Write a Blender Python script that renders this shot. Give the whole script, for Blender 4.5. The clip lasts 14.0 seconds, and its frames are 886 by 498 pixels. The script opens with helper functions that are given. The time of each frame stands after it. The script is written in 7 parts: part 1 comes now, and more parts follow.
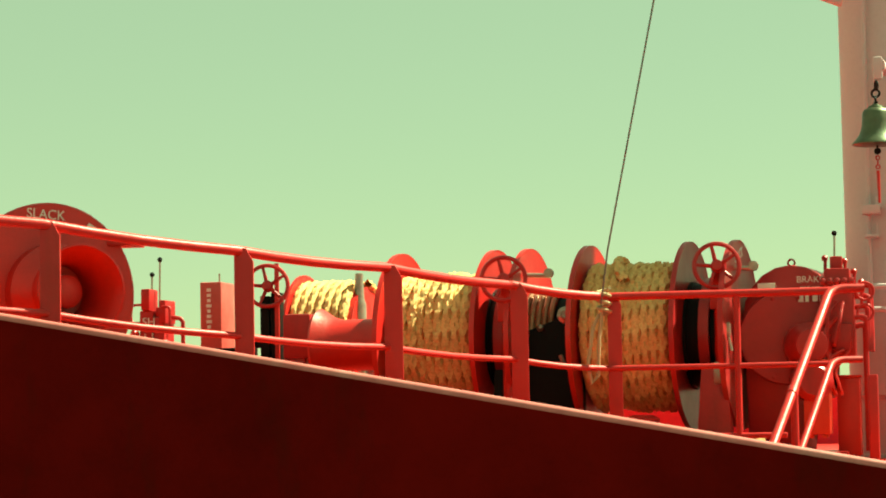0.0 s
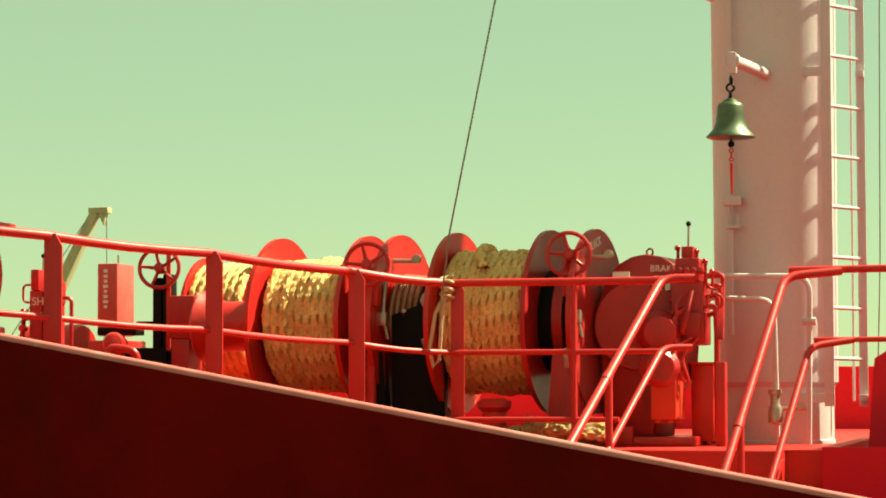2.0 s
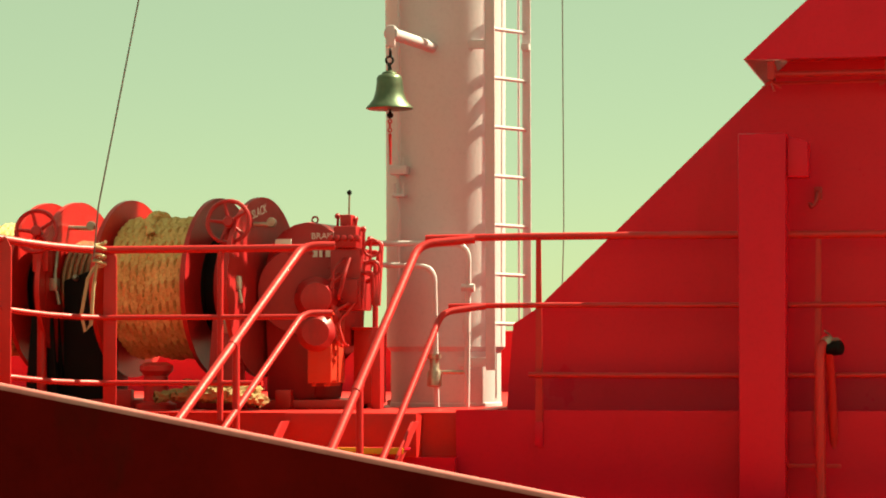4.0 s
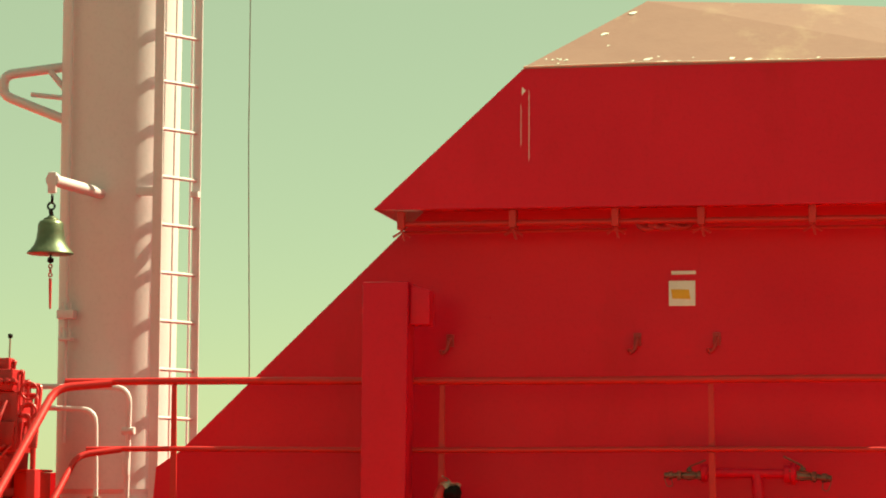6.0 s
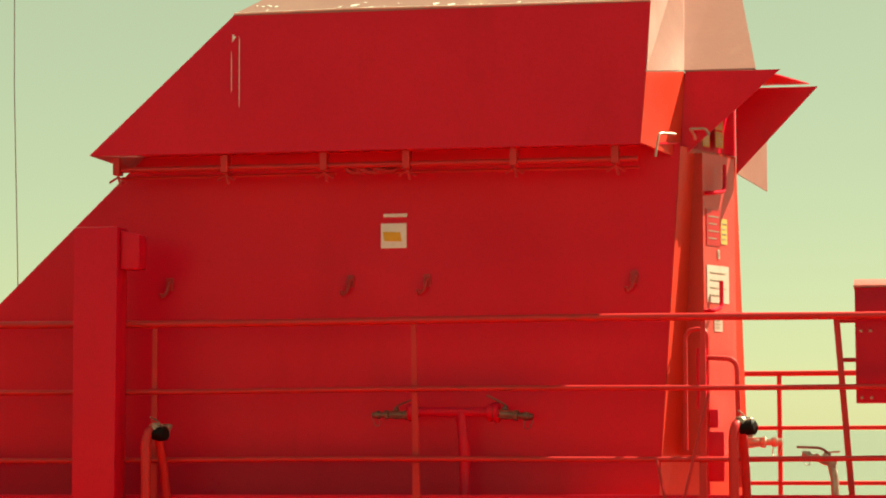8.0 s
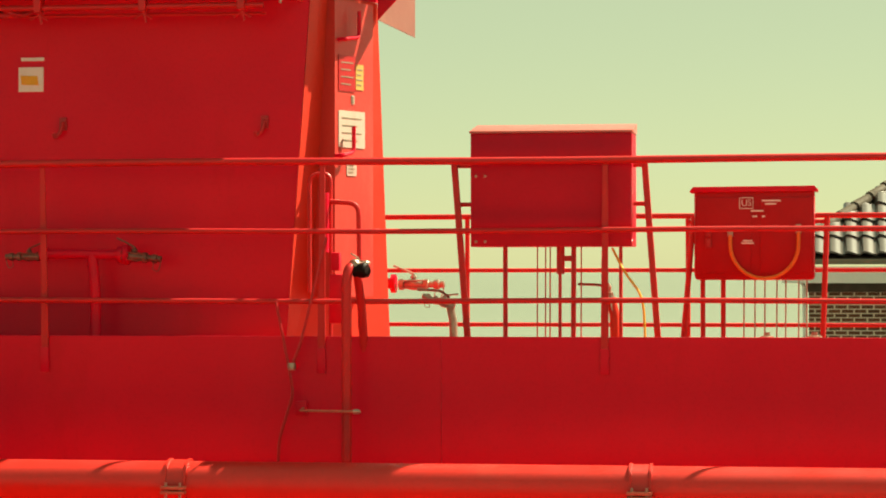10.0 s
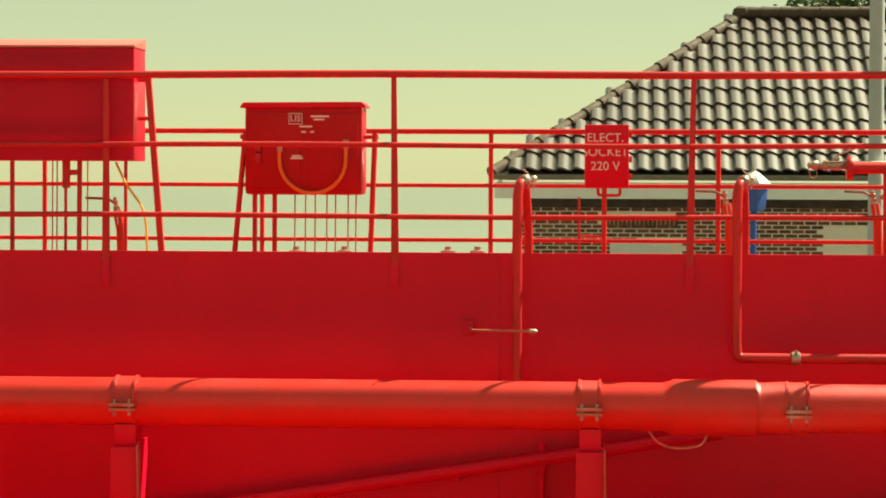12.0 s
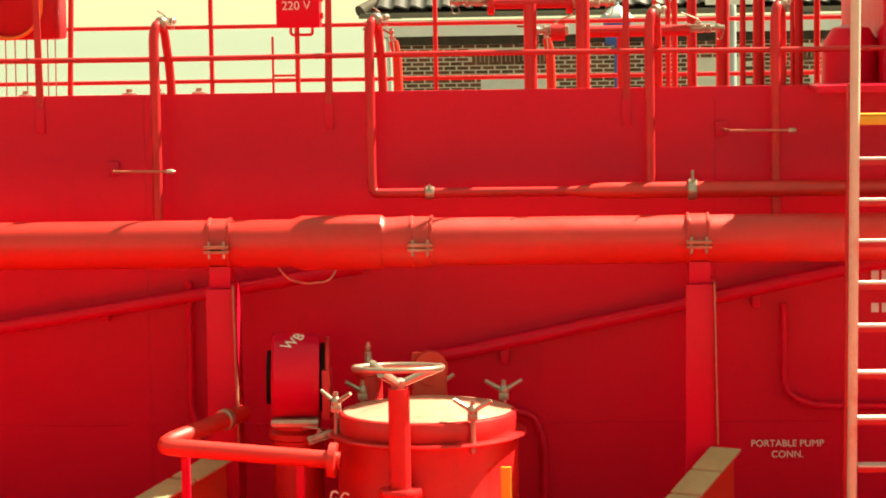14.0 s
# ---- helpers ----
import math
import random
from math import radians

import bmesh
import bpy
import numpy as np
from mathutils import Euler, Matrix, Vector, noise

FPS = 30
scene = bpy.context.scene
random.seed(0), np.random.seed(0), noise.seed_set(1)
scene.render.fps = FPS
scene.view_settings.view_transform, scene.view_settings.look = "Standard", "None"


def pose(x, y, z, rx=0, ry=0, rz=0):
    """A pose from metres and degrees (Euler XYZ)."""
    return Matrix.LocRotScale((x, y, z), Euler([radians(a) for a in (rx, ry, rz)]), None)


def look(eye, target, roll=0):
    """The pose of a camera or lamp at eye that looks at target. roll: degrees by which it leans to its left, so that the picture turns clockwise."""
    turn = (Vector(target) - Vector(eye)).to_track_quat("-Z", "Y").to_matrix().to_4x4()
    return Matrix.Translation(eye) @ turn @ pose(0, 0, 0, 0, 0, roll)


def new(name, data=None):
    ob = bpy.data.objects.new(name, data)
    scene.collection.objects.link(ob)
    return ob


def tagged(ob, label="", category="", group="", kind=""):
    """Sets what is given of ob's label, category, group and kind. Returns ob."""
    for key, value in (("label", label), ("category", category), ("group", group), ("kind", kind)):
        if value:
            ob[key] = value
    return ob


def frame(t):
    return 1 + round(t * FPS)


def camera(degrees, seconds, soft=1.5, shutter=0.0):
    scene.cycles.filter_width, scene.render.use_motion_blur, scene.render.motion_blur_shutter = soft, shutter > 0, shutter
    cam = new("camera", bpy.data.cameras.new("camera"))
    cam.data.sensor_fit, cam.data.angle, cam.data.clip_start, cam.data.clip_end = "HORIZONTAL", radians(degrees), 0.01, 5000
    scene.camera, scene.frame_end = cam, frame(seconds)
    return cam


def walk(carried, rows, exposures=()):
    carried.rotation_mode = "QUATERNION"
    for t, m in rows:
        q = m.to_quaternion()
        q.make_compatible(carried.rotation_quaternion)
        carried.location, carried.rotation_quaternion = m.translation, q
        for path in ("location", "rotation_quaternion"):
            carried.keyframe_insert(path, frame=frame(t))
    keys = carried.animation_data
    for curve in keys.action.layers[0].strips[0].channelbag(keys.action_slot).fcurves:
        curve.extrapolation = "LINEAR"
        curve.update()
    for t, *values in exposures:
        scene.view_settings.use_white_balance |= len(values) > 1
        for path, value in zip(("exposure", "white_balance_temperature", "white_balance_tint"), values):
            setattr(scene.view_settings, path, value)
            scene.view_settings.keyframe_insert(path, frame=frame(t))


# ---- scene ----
cam = camera(20.39, 14.0, soft=1.9)


def view(x, y, z, turn, tilt, roll):
    """A camera pose: eye, degrees to the left of +y, degrees up, roll."""
    a, b = radians(turn), radians(tilt)
    way = Vector((-math.sin(a) * math.cos(b), math.cos(a) * math.cos(b), math.sin(b)))
    eye = Vector((x, y, z))
    return look(eye, eye + way, roll)


PATH = [
    (0.0, 0.000, -0.013, 2.570, 11.252, 3.756, -1.042),
    (0.5, 0.403, -0.048, 2.570, 12.624, 3.702, -0.887),
    (1.0, 0.806, -0.075, 2.569, 13.696, 3.628, -0.289),
    (1.5, 1.209, -0.097, 2.570, 14.521, 3.576, -0.184),
    (2.0, 1.611, -0.112, 2.572, 14.302, 3.283, -0.171),
    (2.5, 2.013, -0.121, 2.574, 14.054, 2.951, -0.305),
    (3.0, 2.414, -0.126, 2.576, 13.585, 2.587, -0.806),
    (3.2, 2.574, -0.126, 2.578, 13.444, 2.437, -0.716),
    (5.3, 4.246, -0.092, 2.593, 11.325, 2.731, 0.405),
    (5.5, 4.404, -0.086, 2.595, 11.207, 3.142, 0.419),
    (6.0, 4.800, -0.070, 2.599, 10.632, 5.658, 0.243),
    (6.5, 5.196, -0.051, 2.603, 10.495, 5.808, -0.015),
    (7.0, 5.591, -0.032, 2.607, 10.369, 5.273, -0.076),
    (7.2, 5.749, -0.024, 2.609, 10.515, 5.104, -0.204),
    (9.3, 7.421, 0.055, 2.624, 9.818, 1.891, -0.065),
    (9.5, 7.582, 0.062, 2.625, 9.502, 1.482, -0.078),
    (10.0, 7.987, 0.075, 2.628, 8.528, 0.466, -0.075),
    (10.2, 8.150, 0.080, 2.629, 8.084, 0.096, 0.024),
    (10.5, 8.395, 0.086, 2.630, 7.452, -0.357, 0.119),
    (11.0, 8.808, 0.093, 2.632, 6.394, -0.773, 0.150),
    (11.5, 9.226, 0.095, 2.633, 5.323, -0.891, 0.334),
    (12.0, 9.649, 0.092, 2.634, 4.064, -1.531, 0.240),
    (12.5, 10.080, 0.083, 2.634, 3.287, -2.725, -0.040),
    (13.0, 10.519, 0.067, 2.633, 2.748, -3.931, -0.328),
    (13.5, 10.966, 0.044, 2.632, 3.137, -4.645, -0.535),
    (14.0, 11.424, 0.013, 2.630, 3.417, -5.273, -0.937),
]
walk(cam, [(row[0], view(*row[1:])) for row in PATH], [(0.0, 1.53, 6600, -22), (2.0, 1.53, 6600, -18), (3.2, 1.53, 6700, -12), (5.3, 1.55, 6900, -8), (6.5, 1.47, 7050, -6), (7.2, 1.53, 7050, 0), (9.5, 1.52, 7050, 5), (11.0, 1.37, 6900, 6), (12.0, 1.43, 6900, 7), (13.0, 1.70, 6900, 9), (14.0, 1.98, 6900, 10)])

# ---- daylight: clear sky, high sun behind the ship and aft of the camera ----
SUN_TO = Vector((0.53, 0.32, 0.79)).normalized()
sun_elev = math.asin(SUN_TO.z)
sun_turn = math.atan2(SUN_TO.x, SUN_TO.y)
world = bpy.data.worlds.new("sky")
scene.world = world
world.use_nodes = True
wn = world.node_tree.nodes
wl = world.node_tree.links
wn.clear()
w_sky = wn.new("ShaderNodeTexSky")
w_sky.sky_type = "NISHITA"
w_sky.sun_disc = False
w_sky.sun_elevation = sun_elev
w_sky.sun_rotation = sun_turn
w_sky.dust_density = 0.3
w_sky.air_density = 0.8
w_bg = wn.new("ShaderNodeBackground")
w_bg.inputs["Strength"].default_value = 0.084
w_out = wn.new("ShaderNodeOutputWorld")
# summer haze over the blue: most of the sky is an even pale veil
w_tint = wn.new("ShaderNodeMix")
w_tint.data_type, w_tint.blend_type = "RGBA", "MULTIPLY"
w_tint.inputs[0].default_value = 1.0
w_tint.inputs[7].default_value = (0.72, 0.67, 0.38, 1)
wl.new(w_sky.outputs[0], w_tint.inputs[6])
w_haze = wn.new("ShaderNodeMix")
w_haze.data_type = "RGBA"
w_haze.inputs[0].default_value = 0.66
w_haze.inputs[7].default_value = (2.25, 2.58, 1.62, 1)
wl.new(w_tint.outputs[2], w_haze.inputs[6])
wl.new(w_haze.outputs[2], w_bg.inputs["Color"])
wl.new(w_bg.outputs[0], w_out.inputs["Surface"])
sun = new("sun", bpy.data.lights.new("sun", "SUN"))
sun.data.energy = 5.0
sun.data.angle = radians(0.5)
sun.data.color = (1.0, 0.96, 0.70)
sun.matrix_world = look((0, 0, 30), Vector((0, 0, 30)) - SUN_TO)

# ---- materials ----
def node_mat(name):
    m = bpy.data.materials.new(name)
    m.use_nodes = True
    nt = m.node_tree
    return m, nt, nt.nodes["Principled BSDF"]


def noise_node(nt, scale, detail=4.0, rough=0.6, stretch=(1, 1, 1)):
    tc = nt.nodes.new("ShaderNodeTexCoord")
    mp = nt.nodes.new("ShaderNodeMapping")
    mp.inputs["Scale"].default_value = stretch
    n = nt.nodes.new("ShaderNodeTexNoise")
    n.inputs["Scale"].default_value = scale
    n.inputs["Detail"].default_value = detail
    n.inputs["Roughness"].default_value = rough
    nt.links.new(tc.outputs["Object"], mp.inputs["Vector"])
    nt.links.new(mp.outputs["Vector"], n.inputs["Vector"])
    return n


def ramp_node(nt, src, lo, hi, c0, c1):
    r = nt.nodes.new("ShaderNodeValToRGB")
    r.color_ramp.elements[0].position, r.color_ramp.elements[1].position = lo, hi
    r.color_ramp.elements[0].color, r.color_ramp.elements[1].color = (*c0, 1), (*c1, 1)
    nt.links.new(src, r.inputs["Fac"])
    return r


def mix_node(nt, fac, a, b, kind="MIX"):
    m = nt.nodes.new("ShaderNodeMix")
    m.data_type, m.blend_type = "RGBA", kind
    for sock, val in ((m.inputs[0], fac), (m.inputs[6], a), (m.inputs[7], b)):
        if isinstance(val, (int, float)):
            sock.default_value = val
        elif isinstance(val, tuple):
            sock.default_value = (*val, 1)
        else:
            nt.links.new(val, sock)
    return m.outputs[2]


def surface(name, base, second, rough=0.45, metal=0.0, big=1.3, fine=40.0, bump=0.08, stain=None, stain_amount=0.0, stretch=(1, 1, 0.3), coat=0.0, spec=0.5):
    """A painted or bare surface: two-scale colour variation, run-down stains, fine relief."""
    m, nt, p = node_mat(name)
    n1 = noise_node(nt, big, 5.0, 0.62)
    n2 = noise_node(nt, fine, 3.0, 0.6)
    r1 = ramp_node(nt, n1.outputs["Fac"], 0.35, 0.68, base, second)
    dark = tuple(c * 0.8 for c in base)
    r2 = ramp_node(nt, n2.outputs["Fac"], 0.3, 0.5, dark, base)
    col = mix_node(nt, 0.3, r1.outputs["Color"], r2.outputs["Color"])
    if stain:
        n3 = noise_node(nt, 2.6, 6.0, 0.7, stretch)
        r3 = ramp_node(nt, n3.outputs["Fac"], 0.56, 0.74, (0, 0, 0), (stain_amount,) * 3)
        col = mix_node(nt, r3.outputs["Color"], col, stain)
    nt.links.new(col, p.inputs["Base Color"])
    rr = ramp_node(nt, n1.outputs["Fac"], 0.3, 0.7, (rough * 0.85,) * 3, (min(1, rough * 1.2),) * 3)
    nt.links.new(rr.outputs["Color"], p.inputs["Roughness"])
    p.inputs["Metallic"].default_value = metal
    p.inputs["Specular IOR Level"].default_value = spec
    p.inputs["Coat Weight"].default_value = coat
    b = nt.nodes.new("ShaderNodeBump")
    b.inputs["Strength"].default_value = bump
    b.inputs["Distance"].default_value = 0.01
    n4 = noise_node(nt, 0.9, 2.0, 0.5)
    b0 = nt.nodes.new("ShaderNodeBump")
    b0.inputs["Strength"].default_value = min(1.0, bump * 2.5)
    b0.inputs["Distance"].default_value = 0.06
    nt.links.new(n4.outputs["Fac"], b0.inputs["Height"])
    nt.links.new(b0.outputs[0], b.inputs["Normal"])
    add = nt.nodes.new("ShaderNodeMath")
    nt.links.new(n1.outputs["Fac"], add.inputs[0])
    nt.links.new(n2.outputs["Fac"], add.inputs[1])
    nt.links.new(add.outputs[0], b.inputs["Height"])
    nt.links.new(b.outputs[0], p.inputs["Normal"])
    return m


RED = (0.62, 0.004, 0.031)
RED_B = (0.54, 0.003, 0.027)
RUST = (0.16, 0.035, 0.012)
M_RED = surface("red_deck_paint", RED, RED_B, 0.32, spec=0.18, stain=(0.46, 0.004, 0.016), stain_amount=0.5, bump=0.05)
M_DECK = surface("worn_red_deck_paint", (0.40, 0.010, 0.014), (0.30, 0.010, 0.012), 0.6, spec=0.2, stain=(0.2, 0.03, 0.02), stain_amount=0.5)
# the deck red with the orange cast of sunlit faces put into its colour
M_LIT_RED = surface("sunlit_orange_red_paint", (0.56, 0.040, 0.022), (0.50, 0.028, 0.018), 0.4, spec=0.3, stain=(0.52, 0.08, 0.05), stain_amount=0.4)
M_PIPE = surface("sun_faded_red_pipe_paint", (0.58, 0.018, 0.012), (0.50, 0.013, 0.010), 0.46, big=4.0, spec=0.6, stain=(0.50, 0.05, 0.03), stain_amount=0.4, bump=0.08)
M_RAIL = surface("red_rail_paint", (0.52, 0.018, 0.022), (0.44, 0.013, 0.017), 0.42, big=5.0, spec=0.35, stain=RUST, stain_amount=0.35, bump=0.1)
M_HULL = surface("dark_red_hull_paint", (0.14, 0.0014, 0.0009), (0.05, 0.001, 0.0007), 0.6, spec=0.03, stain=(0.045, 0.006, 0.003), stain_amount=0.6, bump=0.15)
M_WINCH = surface("red_winch_paint", (0.55, 0.010, 0.012), (0.42, 0.008, 0.010), 0.38, big=3.0, stain=RUST, stain_amount=0.4, bump=0.15)
M_WHITE = surface("cream_mast_paint", (0.60, 0.49, 0.52), (0.55, 0.44, 0.47), 0.45, big=0.9, stain=(0.60, 0.50, 0.46), stain_amount=0.25, bump=0.06)
M_MAROON = surface("maroon_oxide_paint", (0.44, 0.014, 0.020), (0.30, 0.010, 0.014), 0.36, spec=0.4, big=3.0, stain=(0.05, 0.015, 0.01), stain_amount=0.5)
M_STEEL = surface("bare_grey_steel", (0.50, 0.40, 0.32), (0.26, 0.19, 0.15), 0.34, metal=0.7, big=14.0)
# worn edge steel; its pale tan also stands for sunlight on edges
M_LUG = surface("worn_sunlit_edge_steel", (0.46, 0.16, 0.10), (0.40, 0.06, 0.04), 0.4, big=20.0, stain=(0.6, 0.45, 0.34), stain_amount=0.8)
M_DULL = surface("dull_stained_steel", (0.24, 0.13, 0.10), (0.10, 0.05, 0.04), 0.35, metal=0.6, big=18.0)
# black steel parts; also stands in for deep shade inside the winch
M_BLACK = surface("black_steel_and_shade", (0.005, 0.004, 0.004), (0.012, 0.007, 0.006), 0.5, big=6.0, spec=0.1)
M_BRONZE = surface("weathered_bronze", (0.14, 0.15, 0.09), (0.06, 0.07, 0.045), 0.42, metal=0.75, big=9.0, stain=(0.20, 0.25, 0.17), stain_amount=0.5)
M_YELLOW = surface("yellow_paint", (0.75, 0.42, 0.02), (0.62, 0.34, 0.02), 0.5, big=6.0)
M_SIGN = surface("white_sticker", (0.78, 0.78, 0.72), (0.7, 0.69, 0.62), 0.5, big=6.0, bump=0.02)
M_WOOD = surface("bleached_timber", (0.42, 0.30, 0.16), (0.55, 0.42, 0.24), 0.8, big=4.0)
M_BLUE = surface("blue_plastic", (0.03, 0.10, 0.38), (0.03, 0.07, 0.28), 0.4, big=6.0)
M_WIRE = surface("galvanised_wire", (0.16, 0.15, 0.13), (0.24, 0.22, 0.19), 0.5, metal=0.6, big=30.0)


# ---- mesh tools ----
OFFSET = {}


def thing(name, at, label, category, group="", kind=""):
    ob = new(name)
    ob.location = at
    ob.empty_display_size = 0.1
    OFFSET[ob] = Vector(at)
    return tagged(ob, label, category, group, kind)


def finish(bm, name, mat, smooth):
    bmesh.ops.recalc_face_normals(bm, faces=bm.faces)
    me = bpy.data.meshes.new(name)
    bm.to_mesh(me)
    bm.free()
    me.materials.append(mat)
    if smooth:
        me.shade_smooth()
        me.set_sharp_from_angle(angle=radians(38))
    return me


def part(name, bm, material, parent, label="", smooth=True):
    """One mesh under a thing or a part; the bmesh is in world coordinates."""
    off = OFFSET[parent]
    bm.transform(Matrix.Translation(-off))
    ob = new(name, finish(bm, name, material, smooth))
    ob.parent = parent
    OFFSET[ob] = off
    if label:
        ob["label"] = label
    return ob


def solo(name, bm, material, label, category, group="", kind="", smooth=True, at=None):
    """A thing that is one mesh."""
    at = Vector(at) if at else Vector((0, 0, 0))
    bm.transform(Matrix.Translation(-at))
    ob = new(name, finish(bm, name, material, smooth))
    ob.location = at
    OFFSET[ob] = at
    return tagged(ob, label, category, group, kind)


def box(bm, x0, x1, y0, y1, z0, z1, bevel=0.0, m=None):
    vs = [bm.verts.new((x, y, z)) for x in (x0, x1) for y in (y0, y1) for z in (z0, z1)]
    fs = [bm.faces.new([vs[i] for i in q]) for q in ((0, 1, 3, 2), (4, 6, 7, 5), (0, 4, 5, 1), (2, 3, 7, 6), (0, 2, 6, 4), (1, 5, 7, 3))]
    if m:
        for v in vs:
            v.co = m @ v.co
    if bevel:
        es = list({e for f in fs for e in f.edges})
        bmesh.ops.bevel(bm, geom=es, offset=bevel, segments=2, affect="EDGES", profile=0.6)
    return bm


def prism(bm, ring, push, bevel=0.0):
    """A closed flat outline (points), pushed along a vector."""
    push = Vector(push)
    a = [bm.verts.new(p) for p in ring]
    b = [bm.verts.new(Vector(p) + push) for p in ring]
    n = len(ring)
    fs = [bm.faces.new(a), bm.faces.new(b[::-1])]
    for i in range(n):
        fs.append(bm.faces.new((a[i], a[(i + 1) % n], b[(i + 1) % n], b[i])))
    if bevel:
        es = list({e for f in fs for e in f.edges})
        bmesh.ops.bevel(bm, geom=es, offset=bevel, segments=2, affect="EDGES", profile=0.6)
    return bm


def bend(points, r, steps=5):
    """Round the corners of a polyline."""
    pts = [Vector(p) for p in points]
    out = [pts[0]]
    for a, b, c in zip(pts, pts[1:], pts[2:]):
        u, v = (a - b), (c - b)
        d = min(r, u.length * 0.45, v.length * 0.45)
        p, q = b + u.normalized() * d, b + v.normalized() * d
        for k in range(steps + 1):
            t = k / steps
            out.append((1 - t) ** 2 * p + 2 * t * (1 - t) * b + t * t * q)
    out.append(pts[-1])
    return out


def tube(bm, points, r, n=10, r2=None):
    """A round bar along a polyline, with flat ends; r2: the radius at the far end."""
    pts = [Vector(p) for p in points]
    rings, ref = [], None
    for i, p in enumerate(pts):
        d = (pts[min(i + 1, len(pts) - 1)] - pts[max(i - 1, 0)]).normalized()
        if ref is None:
            ref = d.orthogonal().normalized()
        ref = (ref - d * ref.dot(d)).normalized()
        side = d.cross(ref)
        rr = r if r2 is None else r + (r2 - r) * i / (len(pts) - 1)
        rings.append([bm.verts.new(p + (ref * math.cos(2 * math.pi * k / n) + side * math.sin(2 * math.pi * k / n)) * rr) for k in range(n)])
    for a, b in zip(rings, rings[1:]):
        for k in range(n):
            bm.faces.new((a[k], a[(k + 1) % n], b[(k + 1) % n], b[k]))
    bm.faces.new(rings[0][::-1])
    bm.faces.new(rings[-1])
    return bm


def lathe(bm, profile, at, axis=(0, 0, 1), n=24):
    """Turn (radius, height) pairs about an axis through at; closed where the radius is 0, else capped."""
    axis = Vector(axis).normalized()
    ref = axis.orthogonal().normalized()
    side = axis.cross(ref)
    at = Vector(at)
    rings = []
    for r, h in profile:
        r = max(r, 1e-4)
        rings.append([bm.verts.new(at + axis * h + (ref * math.cos(2 * math.pi * k / n) + side * math.sin(2 * math.pi * k / n)) * r) for k in range(n)])
    for a, b in zip(rings, rings[1:]):
        for k in range(n):
            bm.faces.new((a[k], a[(k + 1) % n], b[(k + 1) % n], b[k]))
    bm.faces.new(rings[0][::-1])
    bm.faces.new(rings[-1])
    return bm


def ring_bar(bm, at, axis, radius, r, n=28, m=8):
    """A torus."""
    axis = Vector(axis).normalized()
    ref = axis.orthogonal().normalized()
    side = axis.cross(ref)
    at = Vector(at)
    rows = []
    for k in range(n):
        a = 2 * math.pi * k / n
        out = ref * math.cos(a) + side * math.sin(a)
        rows.append([bm.verts.new(at + out * (radius + r * math.cos(2 * math.pi * j / m)) + axis * r * math.sin(2 * math.pi * j / m)) for j in range(m)])
    for k in range(n):
        a, b = rows[k], rows[(k + 1) % n]
        for j in range(m):
            bm.faces.new((a[j], a[(j + 1) % m], b[(j + 1) % m], b[j]))
    return bm


def fresh():
    return bmesh.new()

# ---- the setting: water, quay, ship's hull and decks ----
m, nt, p = node_mat("harbour_water")
n1 = noise_node(nt, 0.6, 6.0, 0.6)
bp = nt.nodes.new("ShaderNodeBump")
bp.inputs["Strength"].default_value = 0.06
nt.links.new(n1.outputs["Fac"], bp.inputs["Height"])
nt.links.new(bp.outputs[0], p.inputs["Normal"])
p.inputs["Base Color"].default_value = (0.10, 0.12, 0.10, 1)
p.inputs["Roughness"].default_value = 0.12
M_WATER = m
M_QUAY = surface("quay_concrete", (0.11, 0.105, 0.095), (0.08, 0.078, 0.07), 0.85, big=0.5)

b = fresh()
box(b, -2500, 2500, -300, 4500, -2.9, -2.5)
solo("water", b, M_WATER, "calm harbour water round the moored ship", "water", kind="structure")
b = fresh()
box(b, -45, 120, 36, 66, -2.6, 0.25)
solo("pavement", b, M_QUAY, "concrete quay on the far side of the ship", "quay", kind="structure")

b = fresh()
box(b, -60, 80, -80, 8.55, -2.6, 0.85)
solo("pavement_near", b, M_QUAY, "pale concrete quay along the ship's side", "quay", kind="structure")

# the ship's side: dark plating with a paler rounded cap that falls towards midships
def sheer(x):
    return max(2.30 - 0.184 * x, 0.42)


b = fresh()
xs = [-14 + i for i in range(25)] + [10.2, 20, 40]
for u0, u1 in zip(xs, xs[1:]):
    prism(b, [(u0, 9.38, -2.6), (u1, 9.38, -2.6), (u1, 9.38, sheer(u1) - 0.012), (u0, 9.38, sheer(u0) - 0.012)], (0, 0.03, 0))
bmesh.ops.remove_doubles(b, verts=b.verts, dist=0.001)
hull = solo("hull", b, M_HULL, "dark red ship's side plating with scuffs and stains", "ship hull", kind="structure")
b = fresh()
tube(b, [(x, 9.40, sheer(x) - 0.004) for x in xs], 0.020, 10)
cap = part("bulwark_cap", b, surface("worn_pink_edge_paint", (0.54, 0.15, 0.14), (0.42, 0.08, 0.08), 0.5, big=9.0, fine=70, stain=(0.5, 0.30, 0.27), stain_amount=0.6), hull, "worn pale pink rounded plate edge")

b = fresh()
box(b, -12, 40, 9.41, 20.5, -0.05, 0.0)
solo("floor", b, surface("glossy_red_deck_paint", (0.66, 0.012, 0.014), (0.58, 0.009, 0.011), 0.4, stain=(0.45, 0.05, 0.03), stain_amount=0.3), "red painted main deck beside the trunk", "ship deck", kind="structure")

